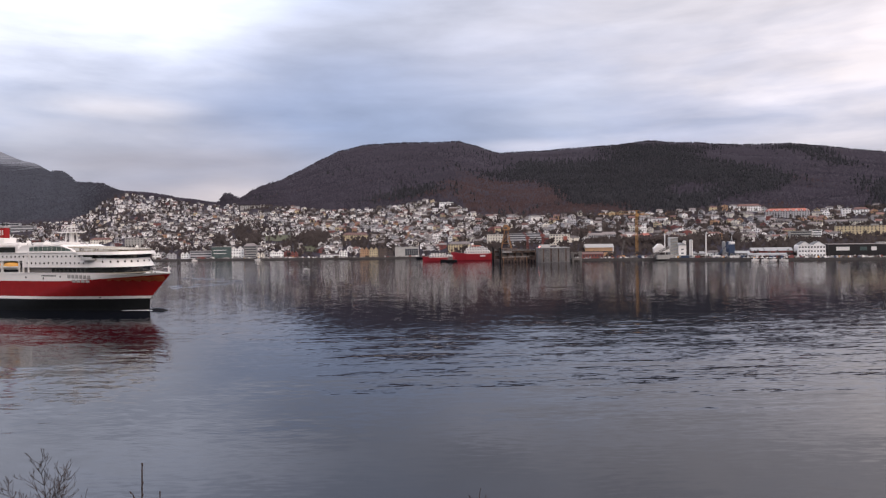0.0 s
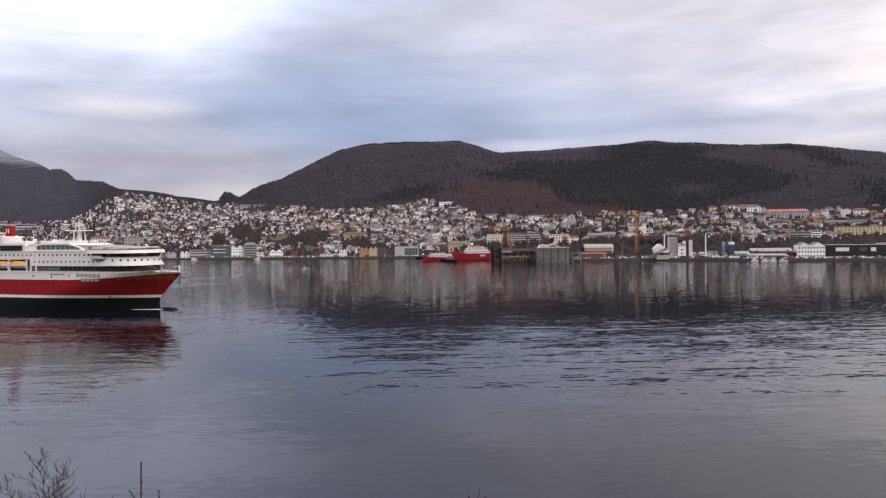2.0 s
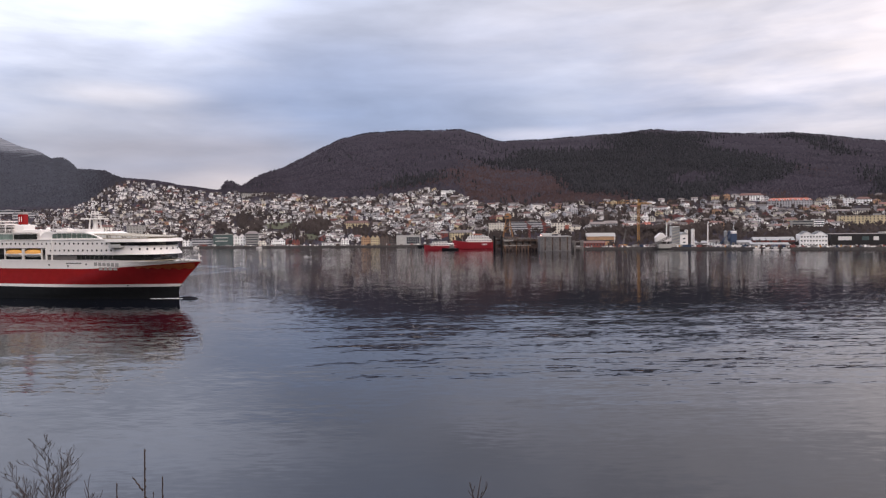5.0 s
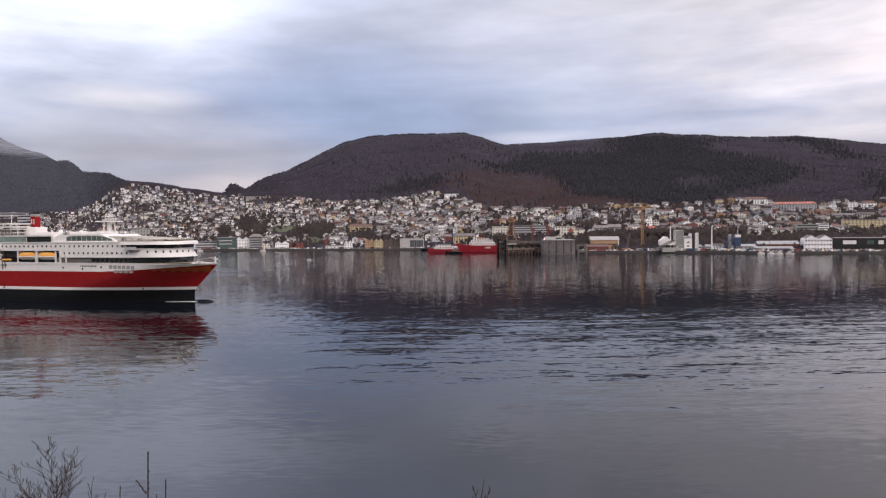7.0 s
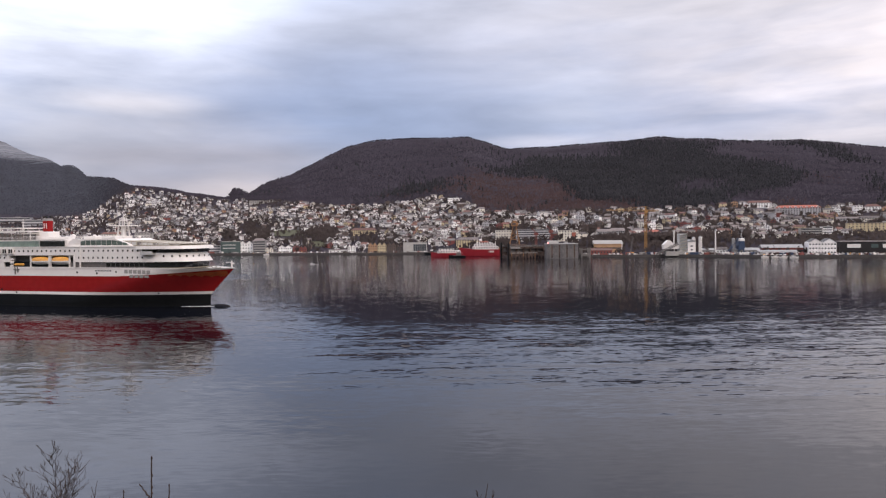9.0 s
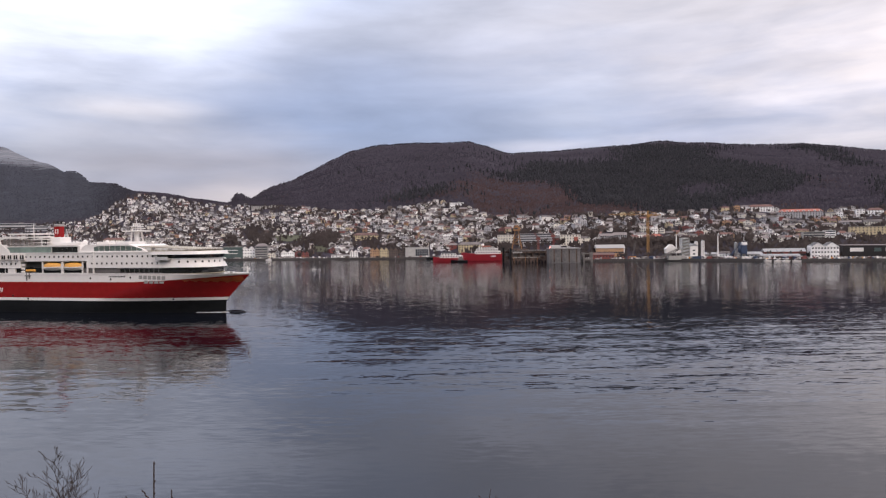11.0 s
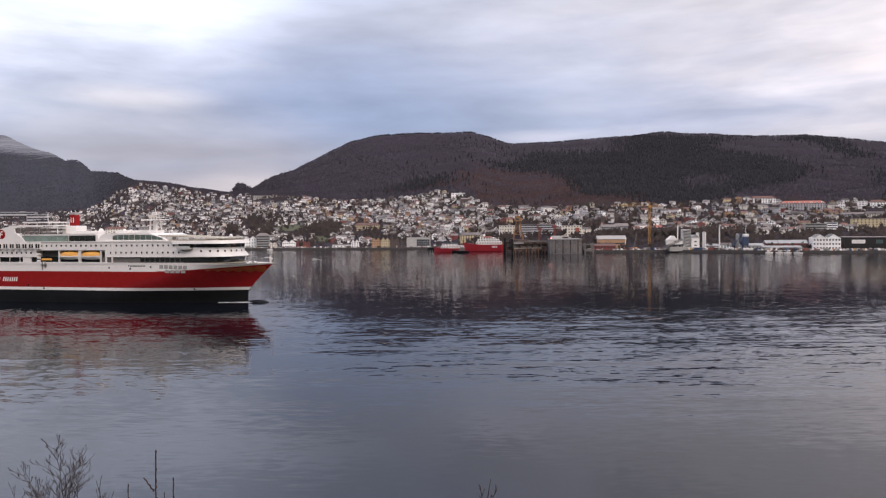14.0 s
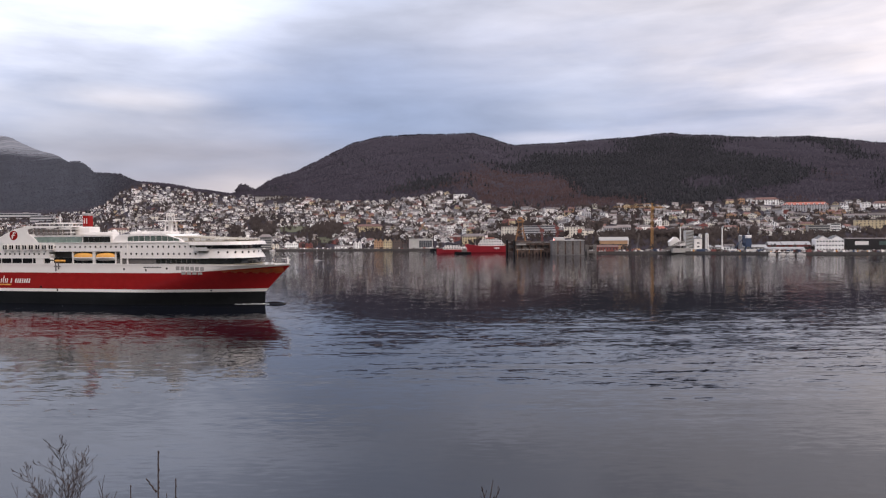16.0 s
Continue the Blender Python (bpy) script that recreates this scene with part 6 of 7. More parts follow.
def build_quay_clutter():
    """Parked cars, small boats on land and afloat, bollards of light clutter along the quay edge."""
    r = random.Random(21)
    paints = [("ship_white", "white parked car on the quay", 6), ("ship_grey", "grey parked car on the quay", 3), ("ship_black", "black parked car on the quay", 3), ("ship_red", "red parked car on the quay", 1), ("steel_blue", "blue parked car on the quay", 1)]
    wheel = bmesh.new()
    rod(wheel, (0, -0.12, 0), (0, 0.12, 0), 0.33, sides=10)
    wheel = share("car_wheel", wheel, "ship_black")
    first = {}
    for i in range(110):
        m = r.uniform(-0.62, 0.70)
        if -0.012 < m < 0.10 or -0.055 < m < -0.013:
            continue
        off = r.choice((3.5, 4.5, 8.0))
        y = float(shore_y(m)) + off
        at = pose(m * y, y, QUAY, 0, 0, r.choice((0, 0, 180, 90)) + r.gauss(0, 6) + math.degrees(math.atan2(-m, 1)) * 0.6)
        k = r.choices(range(len(paints)), [p[2] for p in paints])[0]
        if k in first:
            copy_thing(first[k], at)
            continue
        mat, label, _ = paints[k]
        c = thing("car", 0, 0, 0, 0, label, "car", "parked cars")
        c.matrix_basis = at
        bm = bmesh.new()
        prism(bm, [(-2.1, -0.85), (2.1, -0.85), (2.1, 0.85), (-2.1, 0.85)], 0.35, 0.9, [(-2.15, -0.88), (2.15, -0.88), (2.15, 0.88), (-2.15, 0.88)])
        part("body", bm, mat, c)
        bm = bmesh.new()
        prism(bm, [(-1.7, -0.82), (1.0, -0.82), (1.0, 0.82), (-1.7, 0.82)], 0.9, 1.45, [(-1.2, -0.7), (0.4, -0.7), (0.4, 0.7), (-1.2, 0.7)])
        part("cabin", bm, "window", c)
        part("roof", boxes((-1.2, 0.4, -0.7, 0.7, 1.45, 1.5)), mat, c)
        for sx in (-1.3, 1.3):
            for sy in (-0.8, 0.8):
                part("wheel", wheel, None, c).matrix_basis = pose(sx, sy, 0.33)
        first[k] = c
    one = None
    for i in range(18):
        m = r.choice((r.uniform(0.38, 0.53), r.uniform(0.40, 0.53), r.uniform(-0.60, -0.16)))
        off = r.choice((-3.5, 5.0, 8.0)) if m > 0.2 else -4.0
        y = float(shore_y(m)) + off
        at = pose(m * y, y, QUAY if off > 0 else 0.0, 0, 0, r.choice((0, 180)) + r.gauss(0, 12))
        if one:
            copy_thing(one, at)
            continue
        one = thing("motor_boat", 0, 0, 0, 0, "small white motor boat at the quay", "boat", "small boats at the quay")
        one.matrix_basis = at
        bm = bmesh.new()
        pl = [(-4, -1.3), (1.5, -1.4), (4.4, 0), (1.5, 1.4), (-4, 1.3)]
        prism(bm, [(x * 0.85, y * 0.7) for x, y in pl], -0.1, 1.3, pl)
        part("hull", bm, "ship_white", one)
        part("cabin", boxes((-2.0, 1.2, -0.95, 0.95, 1.3, 2.9), bevel=0.2), "ship_white", one)
        part("windscreen", boxes((-1.8, 1.25, -0.98, 0.98, 2.0, 2.6)), "window", one)
    # crates and containers in the yards
    first = {}
    for i in range(80):
        m = r.choice((r.uniform(0.22, 0.56), r.uniform(0.25, 0.48), r.uniform(-0.62, -0.06)))
        y = float(shore_y(m)) + r.uniform(3, 9)
        k = r.randrange(6)
        mat, label, dims = (("hatch", "grey steel container in the yard", (6.0, 2.4, 2.6)), ("recess", "dark crate in the yard", (3.0, 2.2, 2.0)), ("dock_steel", "rusty container in the yard", (6.0, 2.4, 2.6)),
                            ("ship_white", "white container in the yard", (6.0, 2.4, 2.6)), ("steel_blue", "blue container in the yard", (6.0, 2.4, 2.6)), ("red", "dull red container in the yard", (6.0, 2.4, 2.6)))[k]
        at = pose(m * y, y, QUAY, 0, 0, r.gauss(0, 25))
        if k in first:
            copy_thing(first[k], at)
            continue
        c = thing("container", 0, 0, 0, 0, label, "container", "containers in the yards")
        c.matrix_basis = at
        part("body", boxes((-dims[0] / 2, dims[0] / 2, -dims[1] / 2, dims[1] / 2, 0.0, dims[2]), bevel=0.06), mat, c)
        for j in range(int(dims[0] / 0.75)):
            x = -dims[0] / 2 + 0.5 + j * 0.75
            part("rib", boxes((x - 0.12, x + 0.12, -dims[1] / 2 - 0.05, dims[1] / 2 + 0.05, 0.15, dims[2] - 0.15)), mat, c)
        first[k] = c
    # heaps of small gear, past counting
    V, F, ids = [], [], []
    mats = ("ship_white", "hatch", "recess", "steel_blue", "red", "dock_steel", "concrete", "orange")
    for i in range(900):
        m = r.choice((r.uniform(0.21, 0.56), r.uniform(0.30, 0.53), r.uniform(0.56, 0.70), r.uniform(-0.34, 0.0)))
        y = float(shore_y(m)) + r.uniform(1.5, 13)
        x, a = m * y, r.uniform(0, 3.14)
        hx, hy, hz = r.uniform(0.3, 1.9), r.uniform(0.3, 1.0), r.uniform(0.5, 2.4)
        o, c, q = len(V), math.cos(a), math.sin(a)
        k = r.uniform(0.55, 1.0)
        V += [(x + (sx * c - sy * q) * t, y + (sx * q + sy * c) * t, QUAY + z) for z, t in ((0.0, 1.0), (hz, k)) for sx, sy in ((-hx, -hy), (hx, -hy), (hx, hy), (-hx, hy))]
        F += [(o, o + 1, o + 5, o + 4), (o + 1, o + 2, o + 6, o + 5), (o + 2, o + 3, o + 7, o + 6), (o + 3, o, o + 4, o + 7), (o + 4, o + 5, o + 6, o + 7)]
        ids += [r.choices(range(len(mats)), (5, 4, 6, 1, 1.5, 3, 3, 0.5))[0]] * 5
    tagged(new("yard_clutter", mesh_of("yard_clutter", V, F, mats, ids)), "pallets, crates and gear heaped along the quay", "clutter", kind="stuff")
    # a continuous stone edge with dark fenders
    ms = np.linspace(-0.75, 0.78, 160)
    bm = bmesh.new()
    prev = None
    for m in ms:
        y = float(shore_y(m))
        cur = [bm.verts.new(c) for c in ((m * y, y - 0.5, -2), (m * y, y - 0.5, QUAY + 0.35), (m * y, y + 0.4, QUAY + 0.35), (m * y, y + 0.4, QUAY - 0.2))]
        if prev:
            for j in range(3):
                bm.faces.new((prev[j], cur[j], cur[j + 1], prev[j + 1]))
        prev = cur
    me = share("quay_edge", bm, "quay")
    tagged(new("quay_edge", me), "dark stone quay edge along the far shore", "quay", kind="structure")


build_quay_clutter()

# ---- dwelling houses on the slope ----
def house_geometry(w, d, h, rise, hip=0.0):
    """Walls with gables, two roof slabs with eaves, a chimney; base at z = 0 and sunk a little."""
    x, y = w / 2, d / 2
    wall_v = [(-x, -y, -4), (x, -y, -4), (x, y, -4), (-x, y, -4), (-x, -y, h), (x, -y, h), (x, y, h), (-x, y, h), (0, -y, h + rise), (0, y, h + rise)]
    wall_f = [(0, 1, 5, 4), (1, 2, 6, 5), (2, 3, 7, 6), (3, 0, 4, 7), (4, 5, 8), (6, 7, 9)]
    o, t = 0.35, 0.2
    k = rise / x
    roof_v, roof_f = [], []
    for s in (-1, 1):
        b = len(roof_v)
        e = (s * (x + o), h - o * k)
        yo = y + o
        yr = yo - hip
        roof_v += [(e[0], -yo, e[1]), (e[0], yo, e[1]), (0, yr, h + rise), (0, -yr, h + rise), (e[0], -yo, e[1] + t), (e[0], yo, e[1] + t), (0, yr, h + rise + t), (0, -yr, h + rise + t)]
        roof_f += [tuple(b + i for i in q) for q in ((0, 1, 2, 3), (4, 5, 6, 7), (0, 1, 5, 4), (1, 2, 6, 5), (3, 0, 4, 7))]
    c = (0.8, y * 0.35)
    b = len(roof_v)
    roof_v += [(c[0] + i * 0.4, c[1] + j * 0.4, zz) for zz in (h + rise - 1, h + rise + 1.1) for i, j in ((-1, -1), (1, -1), (1, 1), (-1, 1))]
    roof_f += [tuple(b + i for i in q) for q in ((0, 1, 5, 4), (1, 2, 6, 5), (2, 3, 7, 6), (3, 0, 4, 7), (4, 5, 6, 7))]
    wins = []
    for z in ((1.7, 4.5) if h > 4.6 else (1.7,)):
        for u in (-0.28, 0.0, 0.28):
            wins.append((u * w, -y, z, 0))
        wins += [(x, 0.1 * d, z, 90), (-x, 0.1 * d, z, 90)]
    wins.append((0, -y, h + rise * 0.3, 0))
    return wall_v, wall_f, roof_v, roof_f, wins


STYLES = [("white", "slate", "white wooden house with a dark slate roof"), ("white", "tile", "white wooden house with a red tiled roof"),
          ("cream", "slate", "cream wooden house with a dark roof"), ("yellow", "tile", "yellow wooden house with a tiled roof"),
          ("grey", "slate", "grey rendered house with a slate roof"), ("ochre", "tile", "ochre wooden house with a tiled roof"),
          ("red", "slate", "dark red wooden house with a slate roof"), ("brown", "slate", "brown wooden house with a slate roof")]
STYLE_ODDS = [0.44, 0.15, 0.10, 0.03, 0.13, 0.015, 0.02, 0.10]
UPHILL_ODDS = [0.42, 0.10, 0.11, 0.01, 0.22, 0.01, 0.02, 0.10]
EAST_ODDS = [0.28, 0.09, 0.13, 0.05, 0.22, 0.04, 0.04, 0.15]
SIZES = [(7.5, 8.5, 5.0, 2.6, 0), (8.5, 10, 5.2, 2.6, 0), (9, 13, 5.6, 2.2, 2.0), (10, 17, 7.2, 2.2, 2.0), (7, 8.5, 3.4, 2.8, 0)]

# places kept free of houses: bearing, rise, and their half sizes
FREE = [(-0.168, -0.004, 0.026, 0.0095), (-0.205, -0.006, 0.020, 0.008), (-0.268, 0.006, 0.017, 0.012), (-0.300, -0.006, 0.012, 0.007), (-0.10, -0.013, 0.02, 0.008)]


# wooded places: bearing, rise, half sizes, number of trees
PARKS = [(-0.246, -0.004, 0.010, 0.005, 70), (-0.168, -0.003, 0.024, 0.0090, 190), (-0.268, 0.006, 0.018, 0.012, 120), (-0.300, -0.006, 0.012, 0.008, 70), (-0.205, -0.0155, 0.022, 0.003, 30), (-0.10, -0.013, 0.02, 0.006, 25), (0.33, -0.0165, 0.11, 0.003, 330), (0.21, -0.003, 0.02, 0.005, 60), (-0.255, -0.006, 0.012, 0.008, 90)]


def free_of(m, e):
    for m0, m1, e0, e1 in TAKEN:
        if m0 - 0.004 < m < m1 + 0.004 and e0 - 0.0068 < e < e1 + 0.0005:
            return False
    for a, b, p, q in FREE:
        if ((m - a) / p) ** 2 + ((e - b) / q) ** 2 < 1:
            return False
    return True


def town_plots():
    r = random.Random(11)
    plots = []
    cell = {}
    for _ in range(30000):
        m = r.uniform(-0.70, 0.74)
        s = r.uniform(0.03, 1.0)
        y, z = (float(v) for v in town_point(m, s))
        e = (z - 30) / y
        low = -0.0150 if m > 0.06 else -0.020 if m > -0.1 else -0.0265
        if e < low or not free_of(m, e):
            continue
        # looser on the eastern slope
        if m > 0.36 and e > 0.006 and r.random() < 0.45:
            continue
        # thin out in wooded strips
        if noise.noise((m * 16, e * 70, 3.7)) > 0.30 and r.random() < 0.85:
            continue
        k = (int(m / 0.012), int(e / 0.008))
        near = (q for i in (-1, 0, 1) for j in (-1, 0, 1) for q in cell.get((k[0] + i, k[1] + j), ()))
        gap, up = (0.0050, 0.0029) if m < -0.2 else (0.0058, 0.0034) if m < 0.06 else (0.0095, 0.0050)
        if any(((m - a) / gap) ** 2 + ((e - b) / up) ** 2 < 1 for a, b in near):
            continue
        cell.setdefault(k, []).append((m, e))
        plots.append((m, s, m * y, y, z))
    return plots


def build_town():
    r = random.Random(4)
    pane = mesh_of("house_window", *[(lambda b: ([tuple(v.co) for v in b.verts], [tuple(v.index for v in q.verts) for q in b.faces]))(boxes((-0.75, 0.75, -0.05, 0.05, -0.75, 0.75)))][0], ("window",))
    plots = sorted(town_plots(), key=lambda p: p[3])
    single, rest = plots[:300], plots[300:]
    made = {}
    for m, s, x, y, z in single:
        st = r.choices(range(len(STYLES)), UPHILL_ODDS if m < -0.2 else EAST_ODDS if m > 0.2 else STYLE_ODDS)[0]
        sz = r.choices(range(len(SIZES)), (4, 3, 2, 1.6, 3) if m < -0.2 else (3, 4, 2, 1.2, 2))[0]
        turn = math.degrees(math.atan2(-x, y)) + r.choice((0, 0, 90, 90)) + r.gauss(0, 18)
        at = pose(x, y, z, 0, 0, turn)
        if (st, sz) in made:
            copy_thing(made[st, sz], at)
            continue
        wall, roof, label = STYLES[st]
        wv, wf, rv, rf, wins = house_geometry(*SIZES[sz])
        h = thing("house", 0, 0, 0, 0, label, "house", "houses on the slope")
        h.matrix_basis = at
        part("wall", mesh_of("house_wall", wv, wf, (wall,)), None, h)
        part("roof", mesh_of("house_roof", rv, rf, (roof,)), None, h)
        for wx, wy, wz, wt in wins:
            part("window", pane, None, h).matrix_basis = pose(wx, wy, wz, 0, 0, wt)
        made[st, sz] = h
    # the many houses beyond, joined
    V, F, ids = [], [], []
    names = ["white", "cream", "yellow", "grey", "ochre", "red", "brown", "slate", "tile", "window"]
    for m, s, x, y, z in rest:
        st = r.choices(range(len(STYLES)), UPHILL_ODDS if m < -0.2 else EAST_ODDS if m > 0.2 else STYLE_ODDS)[0]
        small = 0.76 if m < -0.2 else 0.95
        sz = [v * small for v in r.choices(SIZES, (4, 3, 2, 1.6, 3) if m < -0.2 else (3, 4, 2, 1.2, 2))[0]]
        wall, roof, _ = STYLES[st]
        wv, wf, rv, rf, wins = house_geometry(*sz)
        turn = math.degrees(math.atan2(-x, y)) + r.choice((0, 0, 90, 90)) + r.gauss(0, 18)
        at = pose(x, y, z, 0, 0, turn)
        for vv, ff, mat in ((wv, wf, wall), (rv, rf, roof)):
            b = len(V)
            V += [tuple(at @ Vector(v)) for v in vv]
            F += [tuple(b + i for i in q) for q in ff]
            ids += [names.index(mat)] * len(ff)
        for wx, wy, wz, wt in wins:
            b = len(V)
            c = at @ pose(wx, wy, wz, 0, 0, wt)
            V += [tuple(c @ Vector((px, py, pz))) for py in (-0.06, 0.06) for px, pz in ((-0.75, -0.75), (0.75, -0.75), (0.75, 0.75), (-0.75, 0.75))]
            F += [(b, b + 1, b + 2, b + 3), (b + 4, b + 7, b + 6, b + 5)]
            ids += [names.index("window")] * 2
    tagged(new("distant_houses", mesh_of("distant_houses", V, F, names, ids)), "mostly white wooden houses crowded on the hillside", "houses", kind="stuff")
    # garden trees between them
    n = 16000
    m = rng.uniform(-0.72, 0.76, n)
    s = rng.uniform(0.04, 1.0, n)
    y, z = town_point(m, s)
    keep = np.array([noise.noise((a * 16, (c - 30) / b * 70, 3.7)) > -0.05 or i % 3 == 0 for i, (a, b, c) in enumerate(zip(m, y, z))])
    p = np.stack([m * y, y, z], 1)[keep]
    woods("garden_trees", "bare", p, rng.uniform(4, 9, len(p)), "garden", "leafless dark trees between the houses")
    # thicker bare woods in the parks and on the bank above the yards
    pts = []
    for a, b, c, d, k in PARKS:
        for _ in range(k):
            u, v = rng.normal(0, 0.5, 2)
            pts.append(spot(a + c * u, b + d * v))
    pts = np.array(pts)
    woods("park_trees", "bare", pts, rng.uniform(6, 12, len(pts)), "garden", "tall leafless park trees and scrub")


build_town()

# ---- small motor boat crossing far off ----
def build_launch():
    d = thing("launch", 0, 0, 0, 0, "small white motor launch under way", "boat")
    bm = bmesh.new()
    pl = [(-2.6, -0.95), (0.9, -1.0), (2.9, 0), (0.9, 1.0), (-2.6, 0.95)]
    prism(bm, [(x * 0.85, y * 0.7) for x, y in pl], -0.2, 0.9, pl)
    part("hull", bm, "ship_grey", d)
    part("cabin", boxes((-1.3, 0.7, -0.7, 0.7, 0.9, 2.0), bevel=0.2), "ship_grey", d)
    part("windscreen", boxes((-1.2, 0.74, -0.73, 0.73, 1.4, 1.9)), "window", d)
    bm = bmesh.new()
    rod(bm, (-1.0, 0, 2.1), (-1.0, 0, 3.4), 0.05, sides=5)
    part("mast", bm, "ship_white", d)
    bm = bmesh.new()
    for i in range(16):
        u = i / 15
        s = -1 if i % 2 else 1
        bmesh.ops.create_icosphere(bm, subdivisions=1, radius=1.0, matrix=Matrix.LocRotScale((-2.6 - 5 * u, s * (0.3 + 1.2 * u), 0.02), None, (0.7, 0.25, 0.06 * (1.2 - u))))
    part("wake_foam", bm, "foam", d, "thin white wake", True)
    return d


launch = build_launch()


# ---- bare shrubs on the bank in front of the camera ----
def twig_tree(name, base, shoots, label, seed, tip=0.004, spread=0.35, forks=3, depth=3):
    """Bare branching shoots: each is a bent run of tapering rods with side twigs."""
    r = random.Random(seed)
    d = thing(name, *base, 0, label, "shrub")

    def grow(bm, p, way, length, rad, level):
        n = 6 if level == 0 else 4
        pts, ways = [p], []
        w = way.copy()
        for i in range(n):
            w = (w + Vector((r.gauss(0, 0.09), r.gauss(0, 0.08), r.gauss(0, 0.08) + 0.10 * level))).normalized()
            ways.append(w)
            pts.append(pts[-1] + w * length / n)
        for i in range(n):
            rod(bm, pts[i], pts[i + 1], max(tip, rad * (1 - 0.7 * i / n)), max(tip, rad * (1 - 0.7 * (i + 1) / n)), sides=5 if level < 2 else 4)
            if level >= 1:
                bmesh.ops.create_icosphere(bm, subdivisions=1, radius=max(tip * 1.15, rad * 0.6), matrix=Matrix.Translation(pts[i + 1]))
        if level < depth:
            turn = r.choice((-1, 1))
            for i in range(1, n + (level == 0)):
                for k in range(forks if level == 0 else 1):
                    if r.random() < (0.25 if level < 2 else 0.55):
                        continue
                    turn = -turn
                    a = r.uniform(0.35, 0.8) * turn
                    q = ways[min(i, n - 1)]
                    side = Vector((q.x * math.cos(a) + q.z * math.sin(a), q.y + r.uniform(-0.4, 0.4), q.z * math.cos(a) - q.x * math.sin(a))).normalized()
                    grow(bm, pts[i], side, length * r.uniform(0.34, 0.54) * (1.15 - 0.45 * i / n), max(tip, rad * 0.55), level + 1)

    for (ox, oz, length, rad, lean, lv) in shoots:
        bm = bmesh.new()
        p = Vector((ox, r.uniform(-0.15, 0.15), oz))
        save = depth
        grow(bm, p, Vector((lean, 0, 1)).normalized(), length, rad, 3 - lv)
        part("shoot", bm, "bark", d)
    return d


def stem_down(d, x, z_low):
    """The stem below, from the bank up to where the shoots start (in the shrub's space)."""
    bm = bmesh.new()
    rod(bm, (x * 0.4, 0, -0.4), (x, 0, z_low + 0.02), 0.03, 0.014, sides=6)
    part("stem", bm, "bark", d)


def bank_z(y):
    return 28.4 - max(0.0, y - 1.0) * 0.72


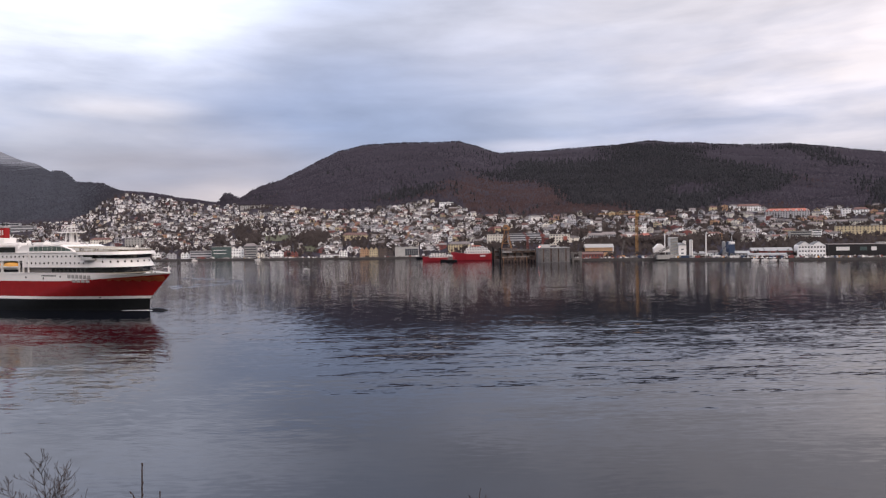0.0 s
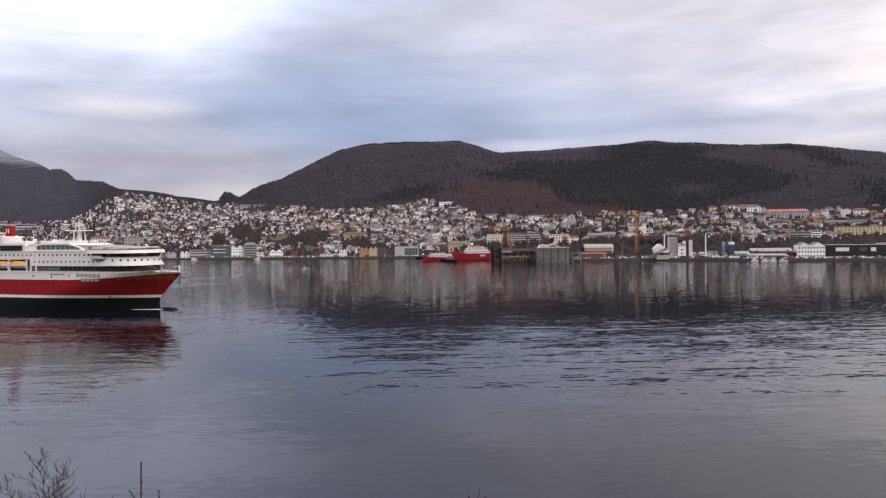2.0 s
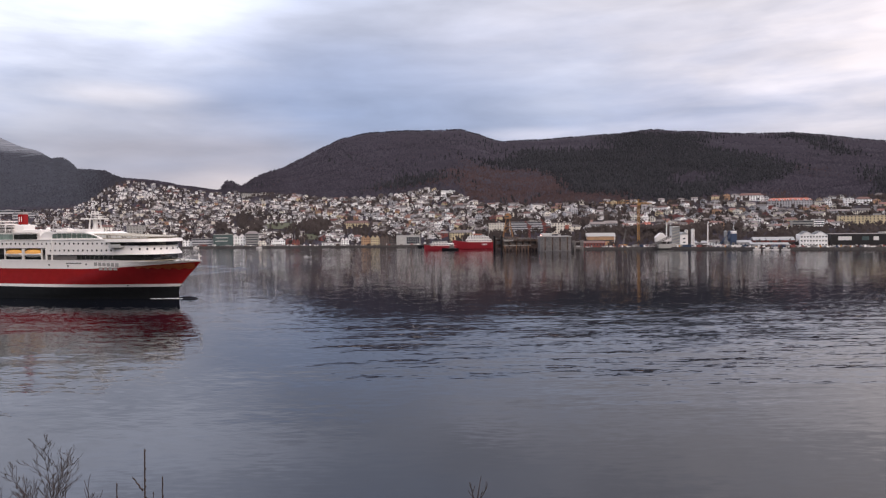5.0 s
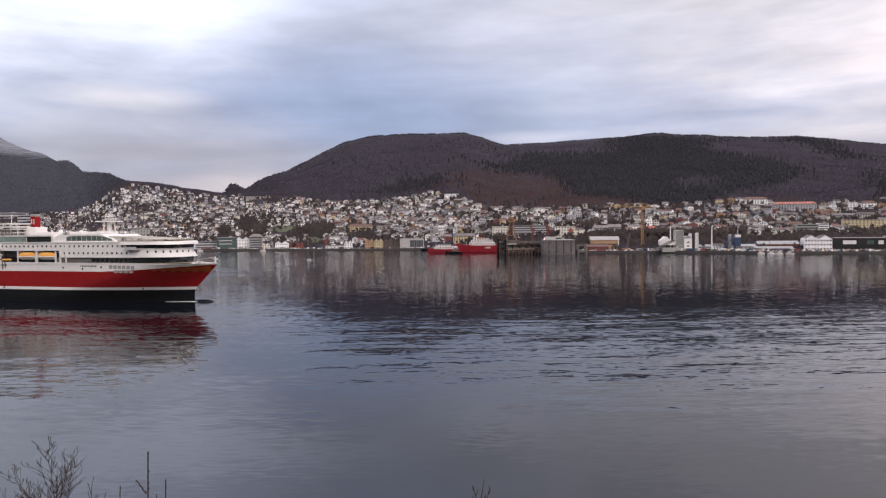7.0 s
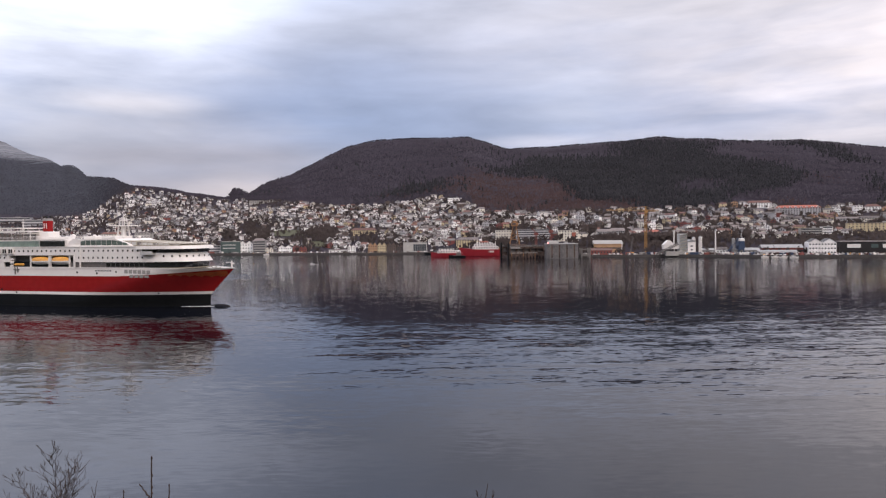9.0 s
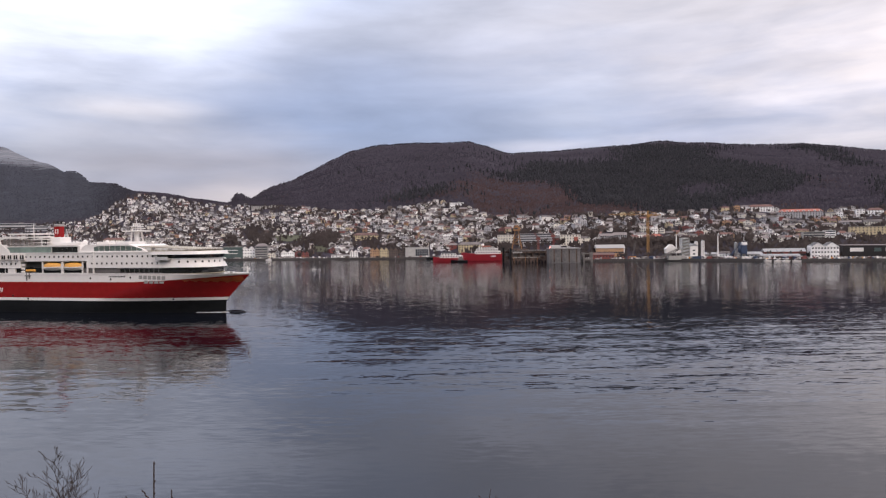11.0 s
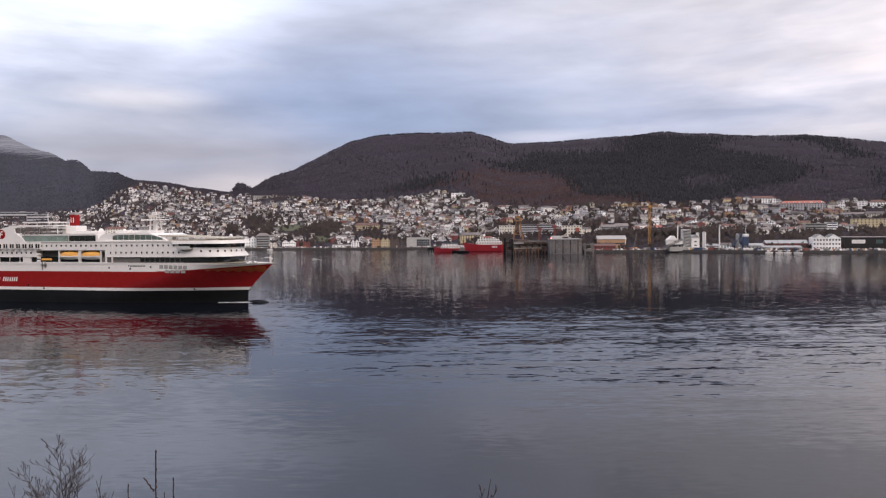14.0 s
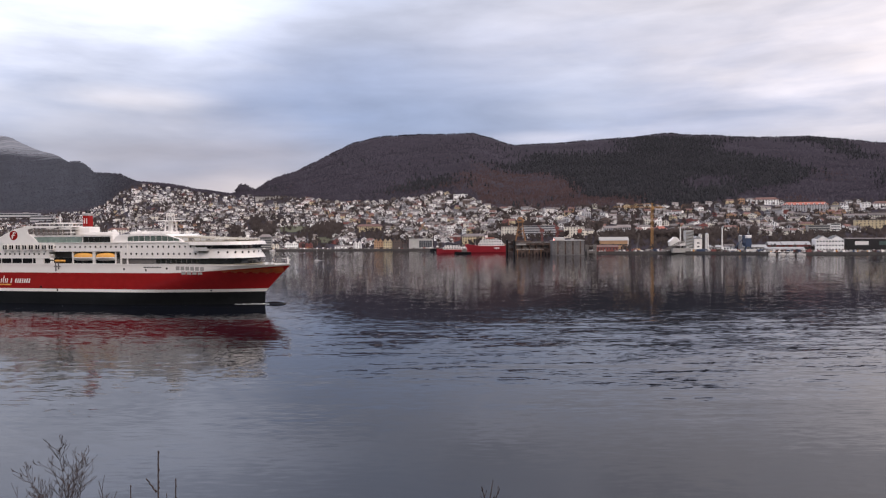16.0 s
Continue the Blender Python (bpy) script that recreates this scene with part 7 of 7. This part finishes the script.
def build_shrubs():
    g = bank_z(7.0)
    z0 = 27.10 - g
    d = twig_tree("bare_shrub", (-3.90, 7.0, g), [(-0.45, z0 - 0.05, 0.42, 0.005, 0.25, 2), (-0.10, z0 - 0.05, 0.30, 0.004, -1.1, 3), (0.0, z0 - 0.03, 0.72, 0.0055, -0.13, 3), (0.05, z0, 0.52, 0.0045, 0.26, 3), (-0.03, z0 - 0.05, 0.36, 0.004, -0.5, 3), (0.03, z0, 0.56, 0.005, 0.14, 3), (0.02, z0, 0.50, 0.0045, 0.03, 3), (-0.02, z0, 0.52, 0.0045, -0.30, 3)],
                  "leafless branching shrub on the bank", 31, 0.0016, 0.36, 3, 3)
    stem_down(d, 0.0, z0)
    d = twig_tree("bare_shrub", (-3.50, 7.0, g), [(0.0, z0 - 0.1, 0.46, 0.007, 0.15, 2), (-0.05, z0 - 0.1, 0.46, 0.007, -0.35, 2), (0.05, z0 - 0.1, 0.36, 0.006, 0.4, 2)],
                  "low leafless shrub on the bank", 5, 0.0026, 0.36, 2, 3)
    stem_down(d, 0.0, z0 - 0.1)
    d = thing("sapling", -2.94, 7.0, g, 0, "straight leafless sapling shoots with buds", "shrub")
    for x0, za, x1, zb, rad in ((0.0, -0.4, 0.028, 27.767 - g, 0.0085), (0.0, 27.34 - g, -0.10, 27.484 - g, 0.006), (-0.26, -0.4, -0.261, 27.421 - g, 0.006), (0.17, -0.4, 0.20, 27.481 - g, 0.007), (0.09, -0.4, 0.105, 27.33 - g, 0.005)):
        bm = bmesh.new()
        n = 9
        for i in range(n):
            a, b = i / n, (i + 1) / n
            k = 0.008 * math.sin(i * 2.1)
            rod(bm, (x0 + (x1 - x0) * a + k, 0, za + (zb - za) * a), (x0 + (x1 - x0) * b + 0.008 * math.sin((i + 1) * 2.1), 0, za + (zb - za) * b), rad * (1.6 - 0.8 * a), rad * (1.6 - 0.8 * b), sides=6)
        for q in np.arange(zb - 0.5, zb, 0.06):
            if q > za:
                u = (q - za) / (zb - za)
                bmesh.ops.create_icosphere(bm, subdivisions=1, radius=rad * 1.15, matrix=Matrix.LocRotScale((x0 + (x1 - x0) * u + 0.005 * math.sin(q * 40), 0, q), None, (1, 1, 1.6)))
        part("shoot", bm, "bark", d)
    z0 = 27.18 - g
    d = twig_tree("bare_shrub", (0.43, 7.0, g), [(0.0, z0, 0.28, 0.008, 0.22, 2), (0.0, z0, 0.20, 0.006, -0.35, 2), (0.01, z0 - 0.02, 0.24, 0.006, 0.65, 2)],
                  "small leafless shrub tip on the bank", 8, 0.0026, 0.36, 2, 3)
    stem_down(d, 0.0, z0)


build_shrubs()

# ---- what moves ----
def motions():
    rows = []
    for i in range(17):
        t = float(i)
        u = (t - 16) / 16
        rows.append((t, pose(-72.32 + 53.6 * u + 5.71 * u * u, 281.55 - 20.73 * u - 1.36 * u * u, 0, 0, 0, -(12.68 - 7.07 * u))))
    walk(ferry, rows)
    # the ripples drift slowly down the fjord
    walk(water, [(t, pose(9.6 - 1.2 * t, 4.8 - 0.6 * t, 0)) for t in (0.0, 8.0, 16.0)])
    # the launch creeps along far off
    walk(launch, [(t, pose(-118.5 - 0.12 * t, 668 - 0.5 * t, 0, 0, 0, -125)) for t in (0.0, 4.0, 8.0, 12.0, 16.0)])


motions()
